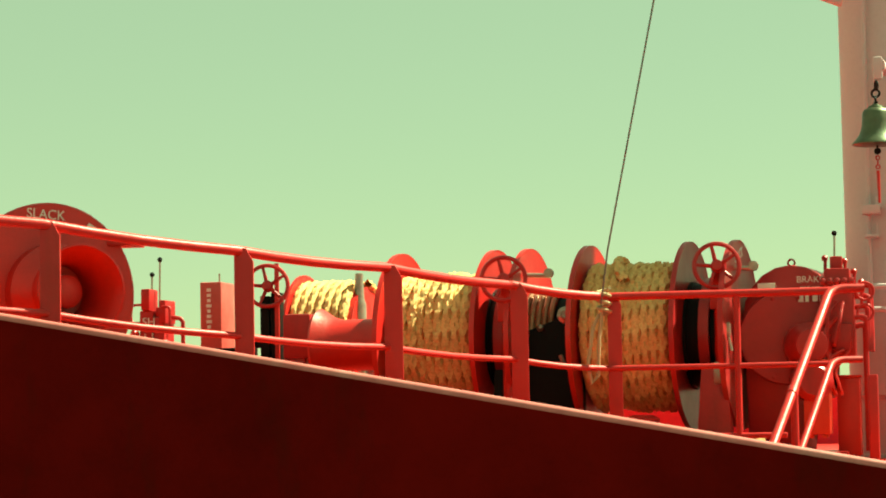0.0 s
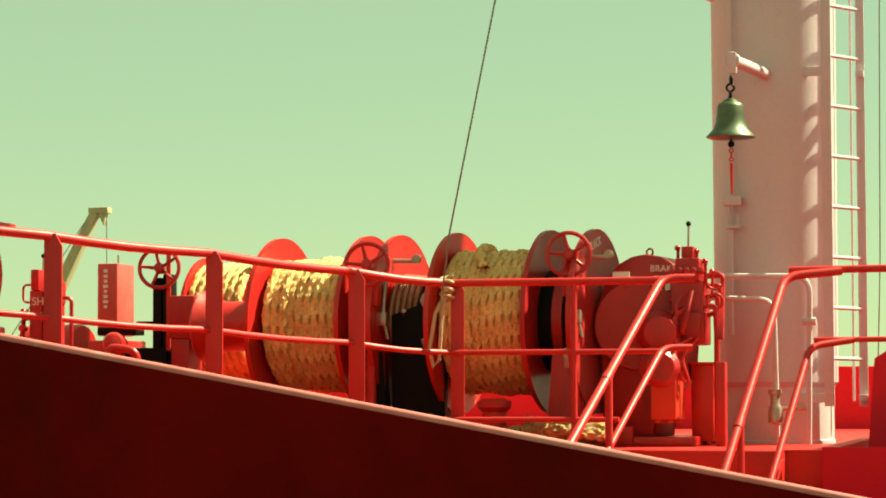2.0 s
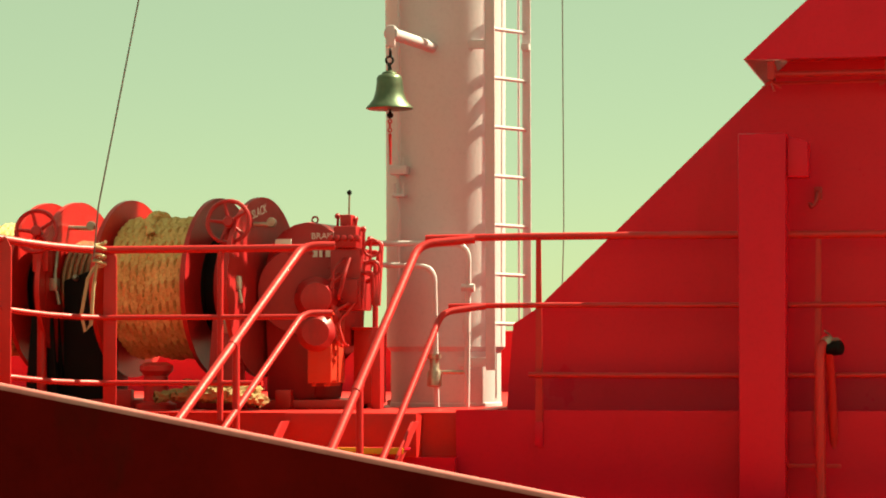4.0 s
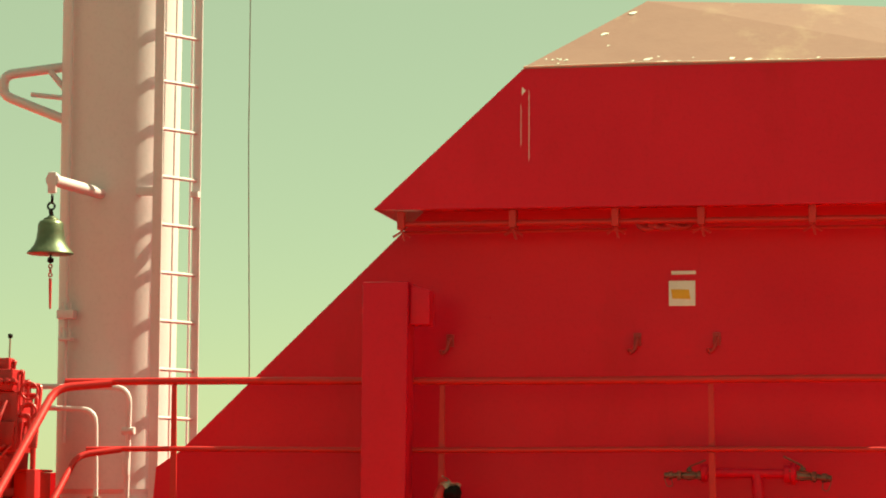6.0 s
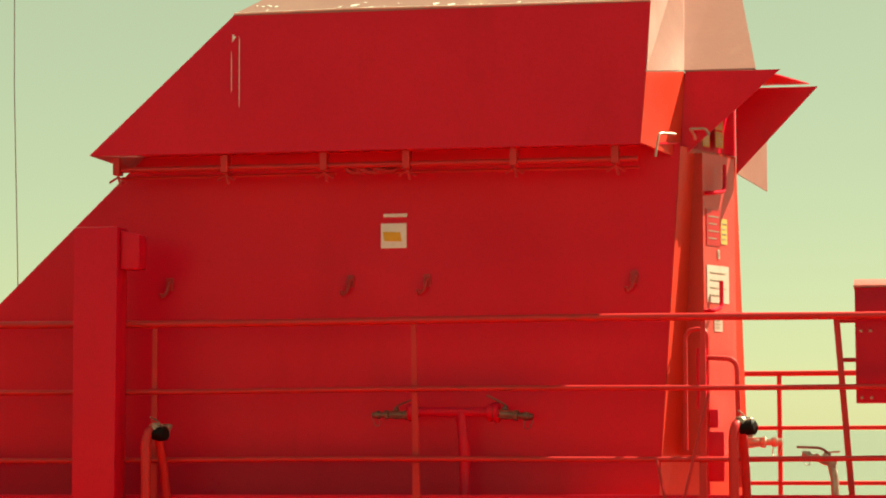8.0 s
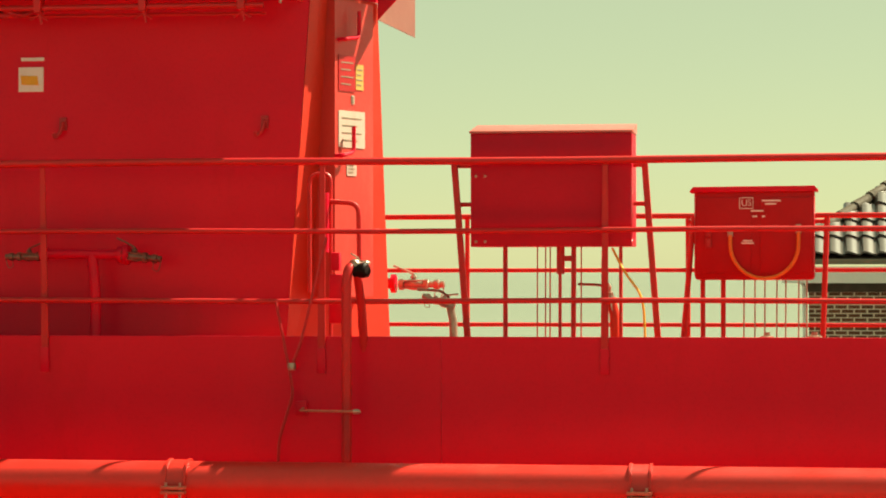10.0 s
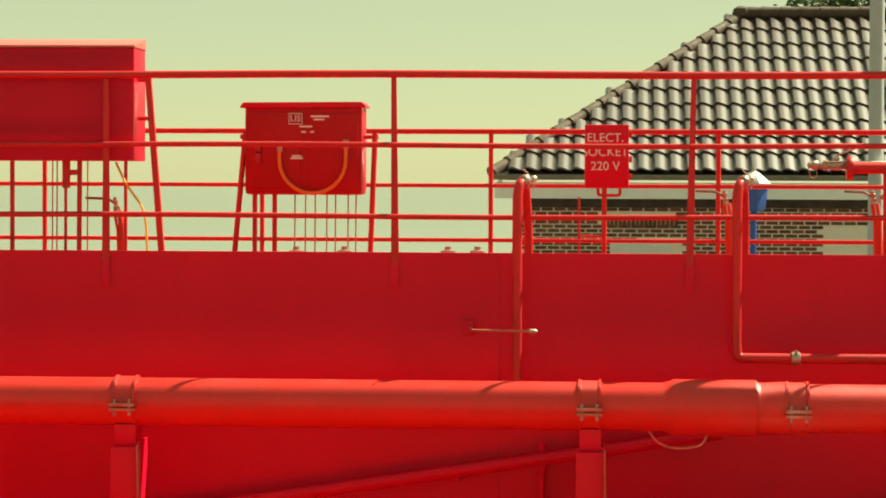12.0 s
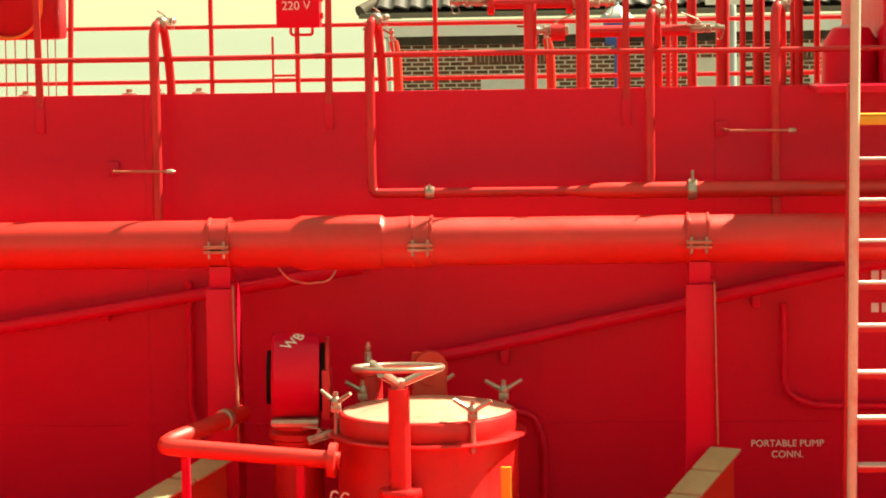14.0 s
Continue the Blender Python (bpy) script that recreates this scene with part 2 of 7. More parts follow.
# trunk side plating: panels between welds, standing a little above the trunk deck
trunk = thing("wall_trunk", (6, 13.26, 0), "red painted steel side plating of the raised trunk deck", "ship wall", kind="structure")
edges = [0.3, 2.9, 6.0, 9.02, 12.1, 15.2, 18.4, 24, 32]
for u0, u1 in zip(edges, edges[1:]):
    for z0, z1 in ((0.0, 0.452), (0.458, 2.262)):
        b = fresh()
        box(b, u0 + 0.0006, u1 - 0.0006, 13.26, 13.30, z0, z1, 0.0)
        part("plate", b, M_RED, trunk)
b = fresh()
box(b, 0.35, 32, 13.275, 13.31, 0.0, 2.24)
part("backing", b, M_RED, trunk)
b = fresh()
tube(b, [(0.3, 13.262, 0.455), (32, 13.262, 0.455)], 0.005, 6)
part("weld_seam", b, M_RED, trunk)
b = fresh()
box(b, 0.3, 32, 13.31, 17.6, 1.9, 2.0)
solo("floor_trunk", b, M_DECK, "red painted trunk deck plating", "ship deck", kind="structure")

# forecastle block: deck and its side, cut on the slant
FC = [(-0.66, 13.16), (-1.72, 13.16), (-2.15, 12.62), (-2.62, 11.55), (-3.12, 10.72), (-3.80, 10.0), (-4.5, 9.42), (-12, 9.42), (-12, 20.4), (0.32, 20.4), (0.32, 13.30), (0.10, 13.30), (0.10, 13.16)]
b = fresh()
prism(b, [(x, y, 2.0) for x, y in FC], (0, 0, 0.245), 0.012)
solo("floor_forecastle", b, surface("lit_red_forecastle_paint", (0.58, 0.012, 0.014), (0.48, 0.010, 0.012), 0.45, spec=0.3, stain=(0.28, 0.04, 0.02), stain_amount=0.4), "red painted forecastle deck plating", "ship deck", kind="structure")
b = fresh()
inner = [(x, y + 0.03) for x, y in FC]
for (xa, ya), (xb, yb) in zip(inner[:6], inner[1:7]):
    d = Vector((xb - xa, yb - ya, 0)).normalized()
    nrm = Vector((-d.y, d.x, 0)) * -0.03
    prism(b, [(xa, ya, 0), (xb, yb, 0), (xb, yb, 2.0), (xa, ya, 2.0)], nrm)
box(b, -0.66, 0.31, 13.19, 13.24, 0, 2.0)
solo("wall_forecastle", b, M_RED, "red painted front bulkhead under the forecastle deck", "ship wall", kind="structure")


b = fresh()
box(b, -12, 0.32, 20.36, 20.42, 0.0, 2.76, 0.01)
solo("wall_far_bulwark", b, M_RED, "red painted bulwark on the far side of the forecastle", "bulwark", kind="structure")


# ---- railings ----
def flat_post(bm, x, y, z0, z1, wide, thick, turn=0.0):
    """A flat bar post with a slanted top corner."""
    ring = [(-wide / 2, 0, z0), (wide / 2, 0, z0), (wide / 2, 0, z1 - wide * 0.7), (wide * 0.12, 0, z1), (-wide / 2, 0, z1)]
    m = Matrix.Translation((x, y, 0)) @ Matrix.Rotation(turn, 4, "Z")
    prism(bm, [m @ Vector((a, -thick / 2, c)) for a, _, c in ring], m.to_3x3() @ Vector((0, thick, 0)), 0.002)
    return bm


def trunk_rail():
    th = thing("railing", (8, 13.22, 2.17), "red painted steel guard rail on the trunk edge", "railing")
    for k, z in enumerate((3.213, 2.836, 2.456)):
        b = fresh()
        pts = [(0.14 + 0.13 * k if k < 2 else 0.72, 13.22, z)]
        for i in range(1, 60):
            x = pts[0][0] + i * 0.55
            pts.append((x, 13.22, z + 0.004 * math.sin(x * 1.7 + k)))
        tube(b, pts, 0.021 if k == 0 else 0.015, 10)
        part(("top_rail", "middle_rail", "lower_rail")[k], b, M_RAIL, th)
    for i, x in enumerate((0.77, 2.29, 3.78, 5.34, 6.885, 8.455, 10.03, 11.63, 13.2, 14.8, 16.4, 18.0)):
        b = fresh()
        lean = 0.012 * math.sin(i * 2.3)
        prism(b, [(x - 0.006, 13.246, 2.12), (x + 0.006, 13.252, 2.12), (x + 0.022, 13.246, 2.24), (x + 0.018 + lean, 13.225, 3.2), (x - 0.010 + lean, 13.225, 3.2), (x - 0.020, 13.246, 2.24)], (0, 0.012, 0), 0.002)
        post = part("post", b, M_RAIL, th, smooth=False)
        b = fresh()
        box(b, x - 0.024, x + 0.024, 13.244, 13.2585, 2.06, 2.20, 0.003)
        part("foot_lug", b, M_RED, post)
    return th


trunk_rail()


def fc_rail():
    th = thing("railing", (-2.4, 12.0, 2.24), "red painted guard rail with flat bar posts round the forecastle edge", "railing")
    line = [(-5.3, 8.9, 3.62), (-4.42, 9.45, 3.49), (-3.76, 10.02, 3.405), (-3.09, 10.70, 3.31), (-2.59, 11.56, 3.265), (-2.15, 12.60, 3.215), (-1.72, 13.12, 3.165)]
    aft = [(-1.72, 13.12, 3.165), (-1.03, 13.14, 3.165), (-0.53, 13.13, 3.165)]
    for k, drop in enumerate((0.0, 0.385, 0.755)):
        b = fresh()
        pts = [Vector((x, y, z - drop)) for x, y, z in line]
        smooth = []
        for a, c in zip(pts, pts[1:]):
            smooth += [a.lerp(c, t) + Vector((0, 0, -0.012 * math.sin(math.pi * t))) for t in (0, 0.25, 0.5, 0.75)]
        smooth.append(pts[-1])
        tube(b, smooth, 0.024 if k == 0 else 0.0165, 12)
        part(("top_rail", "middle_rail", "lower_rail")[k], b, M_RAIL, th)
        b = fresh()
        tube(b, [(x, y, z - drop) for x, y, z in (aft if k < 2 else aft[:2] + [(-0.78, 13.13, 3.165)])], 0.022 if k == 0 else 0.0155, 12)
        part(("top_rail", "middle_rail", "lower_rail")[k], b, M_RAIL, th)
    for i, (x, y, z) in enumerate(line[1:]):
        b = fresh()
        flat_post(b, x + 0.035, y + 0.02, 2.2, z + 0.01, 0.088 if i < 5 else 0.075, 0.016, 0.10)
        part("post", b, M_RAIL, th)
    b = fresh()
    tube(b, [(-1.03, 13.14, 2.2), (-1.03, 13.14, 3.16)], 0.018, 10)
    part("post", b, M_RAIL, th)
    return th


fc_rail()


def stairs():
    th = thing("stair", (-0.3, 12.6, 0.0), "steep red steel ship's stair with tubular handrails from the forecastle deck", "stairs")
    way = Vector((-0.19, -1.0, -0.93))
    for x in (-0.64, 0.10):
        b = fresh()
        s = Vector((x, 13.17, 2.2))
        ring = [s, s + Vector((0, -0.16, 0)), s + way * 2.35 + Vector((0, -0.16, 0)), s + way * 2.35]
        prism(b, ring, (0.014, 0, 0), 0.003)
        part("stringer", b, M_RAIL, th)
    for i in range(9):
        s = Vector((-0.64, 13.06, 2.06)) + way * 0.2366 * i
        b = fresh()
        box(b, s.x + 0.02, s.x + 0.73, s.y - 0.17, s.y, s.z - 0.012, s.z, 0.003)
        tread = part("tread", b, M_RED, th)
        b = fresh()
        box(b, s.x + 0.02, s.x + 0.73, s.y - 0.182, s.y - 0.171, s.z - 0.03, s.z + 0.004, 0.002)
        part("nosing", b, M_YELLOW, tread, "yellow painted nosing")
    for x, top, mid in ((-0.53, (-0.36, 13.13, 3.175), (-0.38, 13.15, 2.80)), (0.13, (0.42, 13.2, 3.205), (0.48, 13.2, 2.835))):
        k = Vector((x, 13.09, 3.175))
        way = Vector((-0.23, -1.0, -0.73)) if x < 0 else Vector((-0.21, -1.0, -1.05))
        b = fresh()
        tube(b, bend([top, k, k + way * 1.15, k + way * 2.0], 0.09), 0.024, 12)
        tube(b, [k + way * 0.72, k + way * 0.76], 0.028, 12)
        part("handrail", b, M_RAIL, th)
        k2 = Vector((x + (0.0 if x < 0 else 0.13), 13.09, 2.80))
        b = fresh()
        tube(b, bend([mid, k2, k2 + way * 1.0, k2 + way * 1.7], 0.07), 0.019, 12)
        part("lower_handrail", b, M_RAIL, th)
        b = fresh()
        q = k + way * 0.72
        tube(b, [q, (q.x, q.y, q.z - 0.95)], 0.02, 10)
        part("handrail_post", b, M_RAIL, th)
    return th


stairs()


def far_rail():
    th = thing("railing", (10, 17.5, 2.0), "red painted guard rail along the far trunk edge", "railing")
    for k, z in enumerate((3.0, 2.618, 2.232)):
        b = fresh()
        tube(b, [(0.4, 17.5, z), (34, 17.5, z)], 0.019 if k == 0 else 0.015, 8)
        part(("top_rail", "middle_rail", "lower_rail")[k], b, M_RAIL, th)
    for x in (0.6, 2.2, 3.9, 5.55, 7.12, 8.75, 10.35, 11.9, 13.4, 15.0, 16.6):
        b = fresh()
        tube(b, [(x, 17.5, 2.0), (x, 17.5, 3.0)], 0.017, 8)
        part("post", b, M_RAIL, th)
    return th


far_rail()


# ---- deckhouse with its overhanging cowl ----
def deckhouse():
    th = thing("deckhouse", (3, 15, 2.0), "red painted steel deckhouse with raked ends and an overhanging cowl", "deckhouse")
    b = fresh()
    front = [(0.50, 13.6, 2.0), (5.055, 13.6, 2.0), (5.21, 13.6, 4.2), (2.13, 13.6, 4.2), (0.70, 13.6, 2.83), (0.56, 13.6, 2.74)]
    far = [(0.50, 17.2, 2.0), (4.95, 15.2, 2.0), (5.0, 15.2, 4.2), (2.13, 16.05, 4.2), (0.70, 16.8, 2.83), (0.56, 16.8, 2.74)]
    va = [b.verts.new(q) for q in front]
    vb = [b.verts.new(q) for q in far]
    b.faces.new(va)
    b.faces.new(vb[::-1])
    for i in range(6):
        b.faces.new((va[i], va[(i + 1) % 6], vb[(i + 1) % 6], vb[i]))
    part("wall", b, M_RED, th, smooth=False)
    # angled aft end of the house
    b = fresh()
    lo = [b.verts.new(q) for q in ((5.056, 13.602, 2.0), (5.52, 14.46, 2.0), (4.9, 15.1, 2.0))]
    hi = [b.verts.new(q) for q in ((5.211, 13.602, 4.18), (5.475, 14.25, 4.18), (4.95, 15.1, 4.18))]
    b.faces.new(lo[::-1])
    b.faces.new(hi)
    for i in range(3):
        b.faces.new((lo[i], lo[(i + 1) % 3], hi[(i + 1) % 3], hi[i]))
    # sunlight on this end is painted in as orange red
    part("aft_wall", b, M_LIT_RED, th, "end wall in sunlit orange red", smooth=False)

    # cowl: front flap, sloped lid, aft slope, bevelled corner and side cheeks
    def plate(name, ring, push, label="", mat=M_RED):
        b = fresh()
        prism(b, ring, push)
        return part(name, b, mat, th, label, smooth=False)

    plate("front_flap", [(1.905, 13.25, 4.168), (5.022, 13.25, 4.158), (5.09, 13.25, 4.94), (2.755, 13.25, 4.945)], (0, 0.012, 0))
    lid = surface("dull_tan_lid_paint", (0.27, 0.135, 0.115), (0.22, 0.10, 0.085), 0.42, big=2.5, stain=(0.40, 0.27, 0.19), stain_amount=0.6, coat=0.2)
    slope = surface("dull_pink_paint", (0.29, 0.115, 0.095), (0.24, 0.085, 0.07), 0.45, big=2.5, stain=(0.36, 0.20, 0.15), stain_amount=0.5, coat=0.3)
    plate("lid", [(2.755, 13.245, 4.948), (5.09, 13.245, 4.943), (5.20, 14.0, 5.335), (4.3, 14.0, 5.40), (3.36, 14.0, 5.447)], (0, 0.0, -0.012), "dull tan lid with white bird droppings", lid)
    plate("aft_slope", [(5.23, 13.68, 4.615), (5.626, 13.70, 4.617), (5.434, 14.704, 5.537), (5.16, 14.690, 5.545)], (0, 0, -0.010), "dull pink sloping plate", slope)
    b = fresh()
    a_, b_, c_, d_, e_ = [b.verts.new(q) for q in ((5.063, 13.252, 4.556), (5.23, 13.68, 4.615), (5.16, 14.69, 5.545), (5.20, 14.0, 5.33), (5.09, 13.252, 4.945))]
    f_ = b.verts.new((4.9, 13.8, 4.6))
    for tri_ in ((a_, b_, d_), (a_, d_, e_), (b_, c_, d_), (f_, b_, a_), (f_, c_, b_), (f_, d_, c_), (f_, e_, d_), (f_, a_, e_)):
        b.faces.new(tri_)
    part("corner_slope", b, slope, th, "dull pink corner gusset", smooth=False)
    b = fresh()
    tube(b, [(2.75, 13.243, 4.946), (3.4, 13.241, 4.951), (4.2, 13.242, 4.944), (5.092, 13.243, 4.941)], 0.006, 8)
    part("lid_edge", b, surface("worn_pale_edge_paint", (0.74, 0.50, 0.42), (0.60, 0.34, 0.28), 0.5, big=12.0), th, "worn pale lid edge")
    plate("far_slope", [(5.2, 14.01, 5.33), (3.36, 14.01, 5.445), (2.75, 15.6, 5.0), (5.2, 15.6, 5.0)], (0, 0, -0.012), mat=lid)
    plate("end_slope", [(1.905, 13.262, 4.168), (2.755, 13.262, 4.942), (3.355, 14.0, 5.44), (2.75, 15.6, 5.0), (1.9, 15.6, 4.17)], (0.012, 0.004, -0.004))
    plate("corner_plate", [(5.026, 13.25, 4.165), (5.062, 13.25, 4.550), (5.232, 13.68, 4.606), (5.20, 13.68, 4.118)], (-0.010, 0.004, 0), mat=M_LIT_RED)
    plate("near_cheek", [(5.203, 13.685, 4.115), (5.236, 13.685, 4.606), (5.76, 13.70, 4.606)], (0, 0.01, 0))
    plate("cowl_top", [(5.15, 13.62, 4.59), (5.25, 13.70, 4.59), (5.70, 13.72, 4.59), (5.90, 14.23, 4.59), (5.25, 14.23, 4.59)], (0, 0, 0.006))
    plate("upper_wall", [(5.215, 13.70, 4.185), (5.475, 14.26, 4.185), (5.475, 14.26, 4.58), (5.215, 13.70, 4.58)], (-0.06, 0.03, 0))
    plate("far_cheek", [(5.478, 14.24, 4.08), (5.478, 14.24, 4.58), (5.95, 14.25, 4.58)], (0, 0.01, 0))
    plate("far_corner", [(5.482, 14.256, 4.085), (5.632, 14.664, 4.018), (5.632, 14.664, 4.36), (5.60, 14.58, 4.36)], (-0.006, 0.01, 0), mat=slope)
    plate("soffit", [(1.95, 13.262, 4.165), (5.0, 13.262, 4.155), (5.2, 13.6, 4.19), (2.13, 13.6, 4.19)], (0, 0, 0.01))
    # turn-down rod with clips under the flap
    b = fresh()
    tube(b, [(2.05, 13.33, 4.09), (5.0, 13.33, 4.085)], 0.017, 10)
    tube(b, [(2.05, 13.40, 4.05), (3.3, 13.40, 4.05)], 0.009, 8)
    tube(b, [(3.55, 13.40, 4.05), (5.0, 13.40, 4.045)], 0.009, 8)
    part("hinge_rod", b, M_RAIL, th)
    for x in (2.05, 2.68, 3.25, 3.72, 4.32, 4.88):
        b = fresh()
        box(b, x - 0.02, x + 0.02, 13.29, 13.37, 4.06, 4.16, 0.004)
        tube(b, [(x - 0.05, 13.33, 4.02), (x, 13.33, 4.05), (x + 0.05, 13.33, 4.02)], 0.007, 6)
        tube(b, [(x, 13.33, 4.06), (x + 0.015, 13.33, 4.0)], 0.008, 6)
        part("clip", b, M_RAIL, th)
    b = fresh()
    tube(b, bend([(5.10, 13.30, 4.09), (5.12, 13.32, 4.222), (5.20, 13.45, 4.228)], 0.03), 0.007, 8)
    part("handle", b, M_STEEL, th, "bare bent steel rod handle")
    b = fresh()
    tube(b, bend([(5.29, 13.66, 4.22), (5.28, 13.64, 4.255), (5.26, 13.62, 4.275), (5.35, 13.63, 4.275), (5.37, 13.63, 4.24)], 0.015), 0.008, 8)
    part("handle", b, M_STEEL, th, "bare bent steel rod handle")
    # small loops added to make the dark greasy spot on the rod
    b = fresh()
    rnd = random.Random(21)
    for k in range(5):
        x = 3.36 + 0.045 * k
        tube(b, bend([(x, 13.36, 4.10), (x + 0.03, 13.345, 4.06 + rnd.uniform(-0.02, 0.02)), (x + 0.09, 13.36, 4.05), (x + 0.14, 13.37, 4.09)], 0.03), rnd.uniform(0.012, 0.02), 8)
    part("rod_dark_spot", b, M_MAROON, th, "dark loops added for the greasy spot on the hinge rod")
    # hooks on the wall
    for x in (2.27, 3.33, 3.77, 4.94):
        b = fresh()
        tube(b, bend([(x + 0.012, 13.60, 3.46), (x + 0.012, 13.57, 3.46), (x, 13.56, 3.40), (x - 0.03, 13.555, 3.375), (x - 0.035, 13.55, 3.40)], 0.02), 0.011, 8)
        box(b, x - 0.012, x + 0.03, 13.585, 13.60, 3.42, 3.49, 0.003)
        part("hook", b, M_MAROON, th, "dark maroon wall hook")
    # bird droppings running down the flap
    rnd = random.Random(4)
    b = fresh()
    for x, z0, z1, w in ((2.735, 4.72, 4.50, 0.0015), (2.78, 4.80, 4.42, 0.002), (2.75, 4.815, 4.79, 0.012)):
        prism(b, [(x - w, 13.2485, z1), (x + w * 0.6, 13.2485, z1 + 0.02), (x + w, 13.2485, z0), (x - w * 0.7, 13.2485, z0 + 0.02)], (0, 0.0015, 0))
    for i in range(90):
        u, v = rnd.random(), rnd.random() ** 1.4
        r = rnd.choice((0.004, 0.005, 0.006, 0.008, 0.016))
        base = Vector((2.8, 13.25, 4.95)).lerp(Vector((5.05, 13.25, 4.945)), u)
        top = Vector((3.4, 14.0, 5.45)).lerp(Vector((5.45, 14.0, 5.265)), u)
        c = base.lerp(top, v * 0.9) + Vector((0, 0, 0.003))
        slope = (top - base).normalized()
        ring = [c + Vector((math.cos(a), 0, 0)) * r * rnd.uniform(0.6, 1.5) + slope * math.sin(a) * r * rnd.uniform(0.6, 1.7) for a in [k * math.pi / 4 for k in range(8)]]
        prism(b, ring, (0, 0, 0.003))
    part("bird_dirt", b, M_SIGN, th, "dried white bird droppings")["kind"] = "stuff"
    # safety sticker with a yellow picture, and a narrow strip above it
    b = fresh()
    box(b, 3.515, 3.662, 13.592, 13.599, 3.640, 3.780, 0.001)
    st = part("sticker", b, M_SIGN, th, "white square safety sticker with a yellow picture")
    b = fresh()
    prism(b, [(3.535, 13.588, 3.680), (3.635, 13.588, 3.677), (3.627, 13.588, 3.730), (3.527, 13.588, 3.733)], (0, 0.003, 0))
    part("picture", b, M_YELLOW, st)
    b = fresh()
    box(b, 3.53, 3.665, 13.592, 13.599, 3.815, 3.835, 0.001)
    part("sticker", b, M_SIGN, th, "narrow white strip")
    # aft face: cabinet with stickers, on a plane set at an angle
    side, out = Vector((0.376, 0.927, 0)), Vector((0.927, -0.376, 0))
    corner = Vector((5.32, 13.745, 0))

    def slab(u0, u1, z0, z1, d0, d1):
        b = fresh()
        ring = [corner + side * u + out * d0 + Vector((0, 0, z)) for u, z in ((u0, z0), (u1, z0), (u1, z1), (u0, z1))]
        prism(b, ring, out * (d1 - d0))
        return b

    # cabinet red carries the sunlight and sky sheen in its base colour
    cab = part("control_cabinet", slab(0, 0.405, 2.47, 4.155, -0.16, 0), surface("sunlit_red_cabinet_paint", (0.52, 0.040, 0.032), (0.44, 0.026, 0.024), 0.4, big=2.0, stain=(0.5, 0.09, 0.07), stain_amount=0.5, coat=0.1), th, "red cabinet door in its sunlit tone", smooth=False)
    paper = surface("faded_paper_notice", (0.50, 0.42, 0.36), (0.42, 0.30, 0.26), 0.6, big=7.0, bump=0.02)
    faded = surface("faded_yellow_notice", (0.50, 0.36, 0.09), (0.45, 0.28, 0.08), 0.6, big=7.0, bump=0.02)
    for u0, u1, z0, z1, mat, lab in ((0.035, 0.21, 3.64, 3.845, M_MAROON, "framed dark red notice"), (0.215, 0.295, 3.655, 3.80, faded, "faded yellow notice"), (0.035, 0.31, 3.32, 3.53, paper, "faded white instruction notice"), (0.12, 0.22, 3.16, 3.26, paper, "faded white notice"), (0.17, 0.20, 3.57, 3.62, paper, "small white sticker"),
                                     (0.06, 0.145, 4.20, 4.28, faded, "yellow warning sticker"), (0.225, 0.32, 4.21, 4.30, faded, "yellow warning sticker"), (0.225, 0.32, 4.31, 4.40, faded, "yellow warning sticker")):
        back = -0.029 if z0 > 4.17 else 0.0005
        st = part("sticker", slab(u0, u1, z0, z1, back, back + 0.004), mat, cab, lab, smooth=False)
        for k in range(4):
            zz = z1 - (z1 - z0) * (0.2 + 0.2 * k)
            w = u1 - u0
            part("print", slab(u0 + 0.12 * w, u1 - (0.14 + 0.16 * (k % 2)) * w, zz - 0.0035, zz + 0.0035, back + 0.0045, back + 0.006), M_STEEL, st, smooth=False)
    for zz, ua, ub in ((3.93, 0.035, 0.18), (3.27, 0.01, 0.12)):
        b = fresh()
        tube(b, bend([corner + side * u + out * d + Vector((0, 0, z)) for u, d, z in ((ua, 0, zz), (ua, 0.05, zz), (ub, 0.05, zz + 0.02), (ub, 0.05, zz + 0.17))], 0.04), 0.012, 8)
        part("grab_handle", b, M_RED, cab)
    return th


deckhouse()


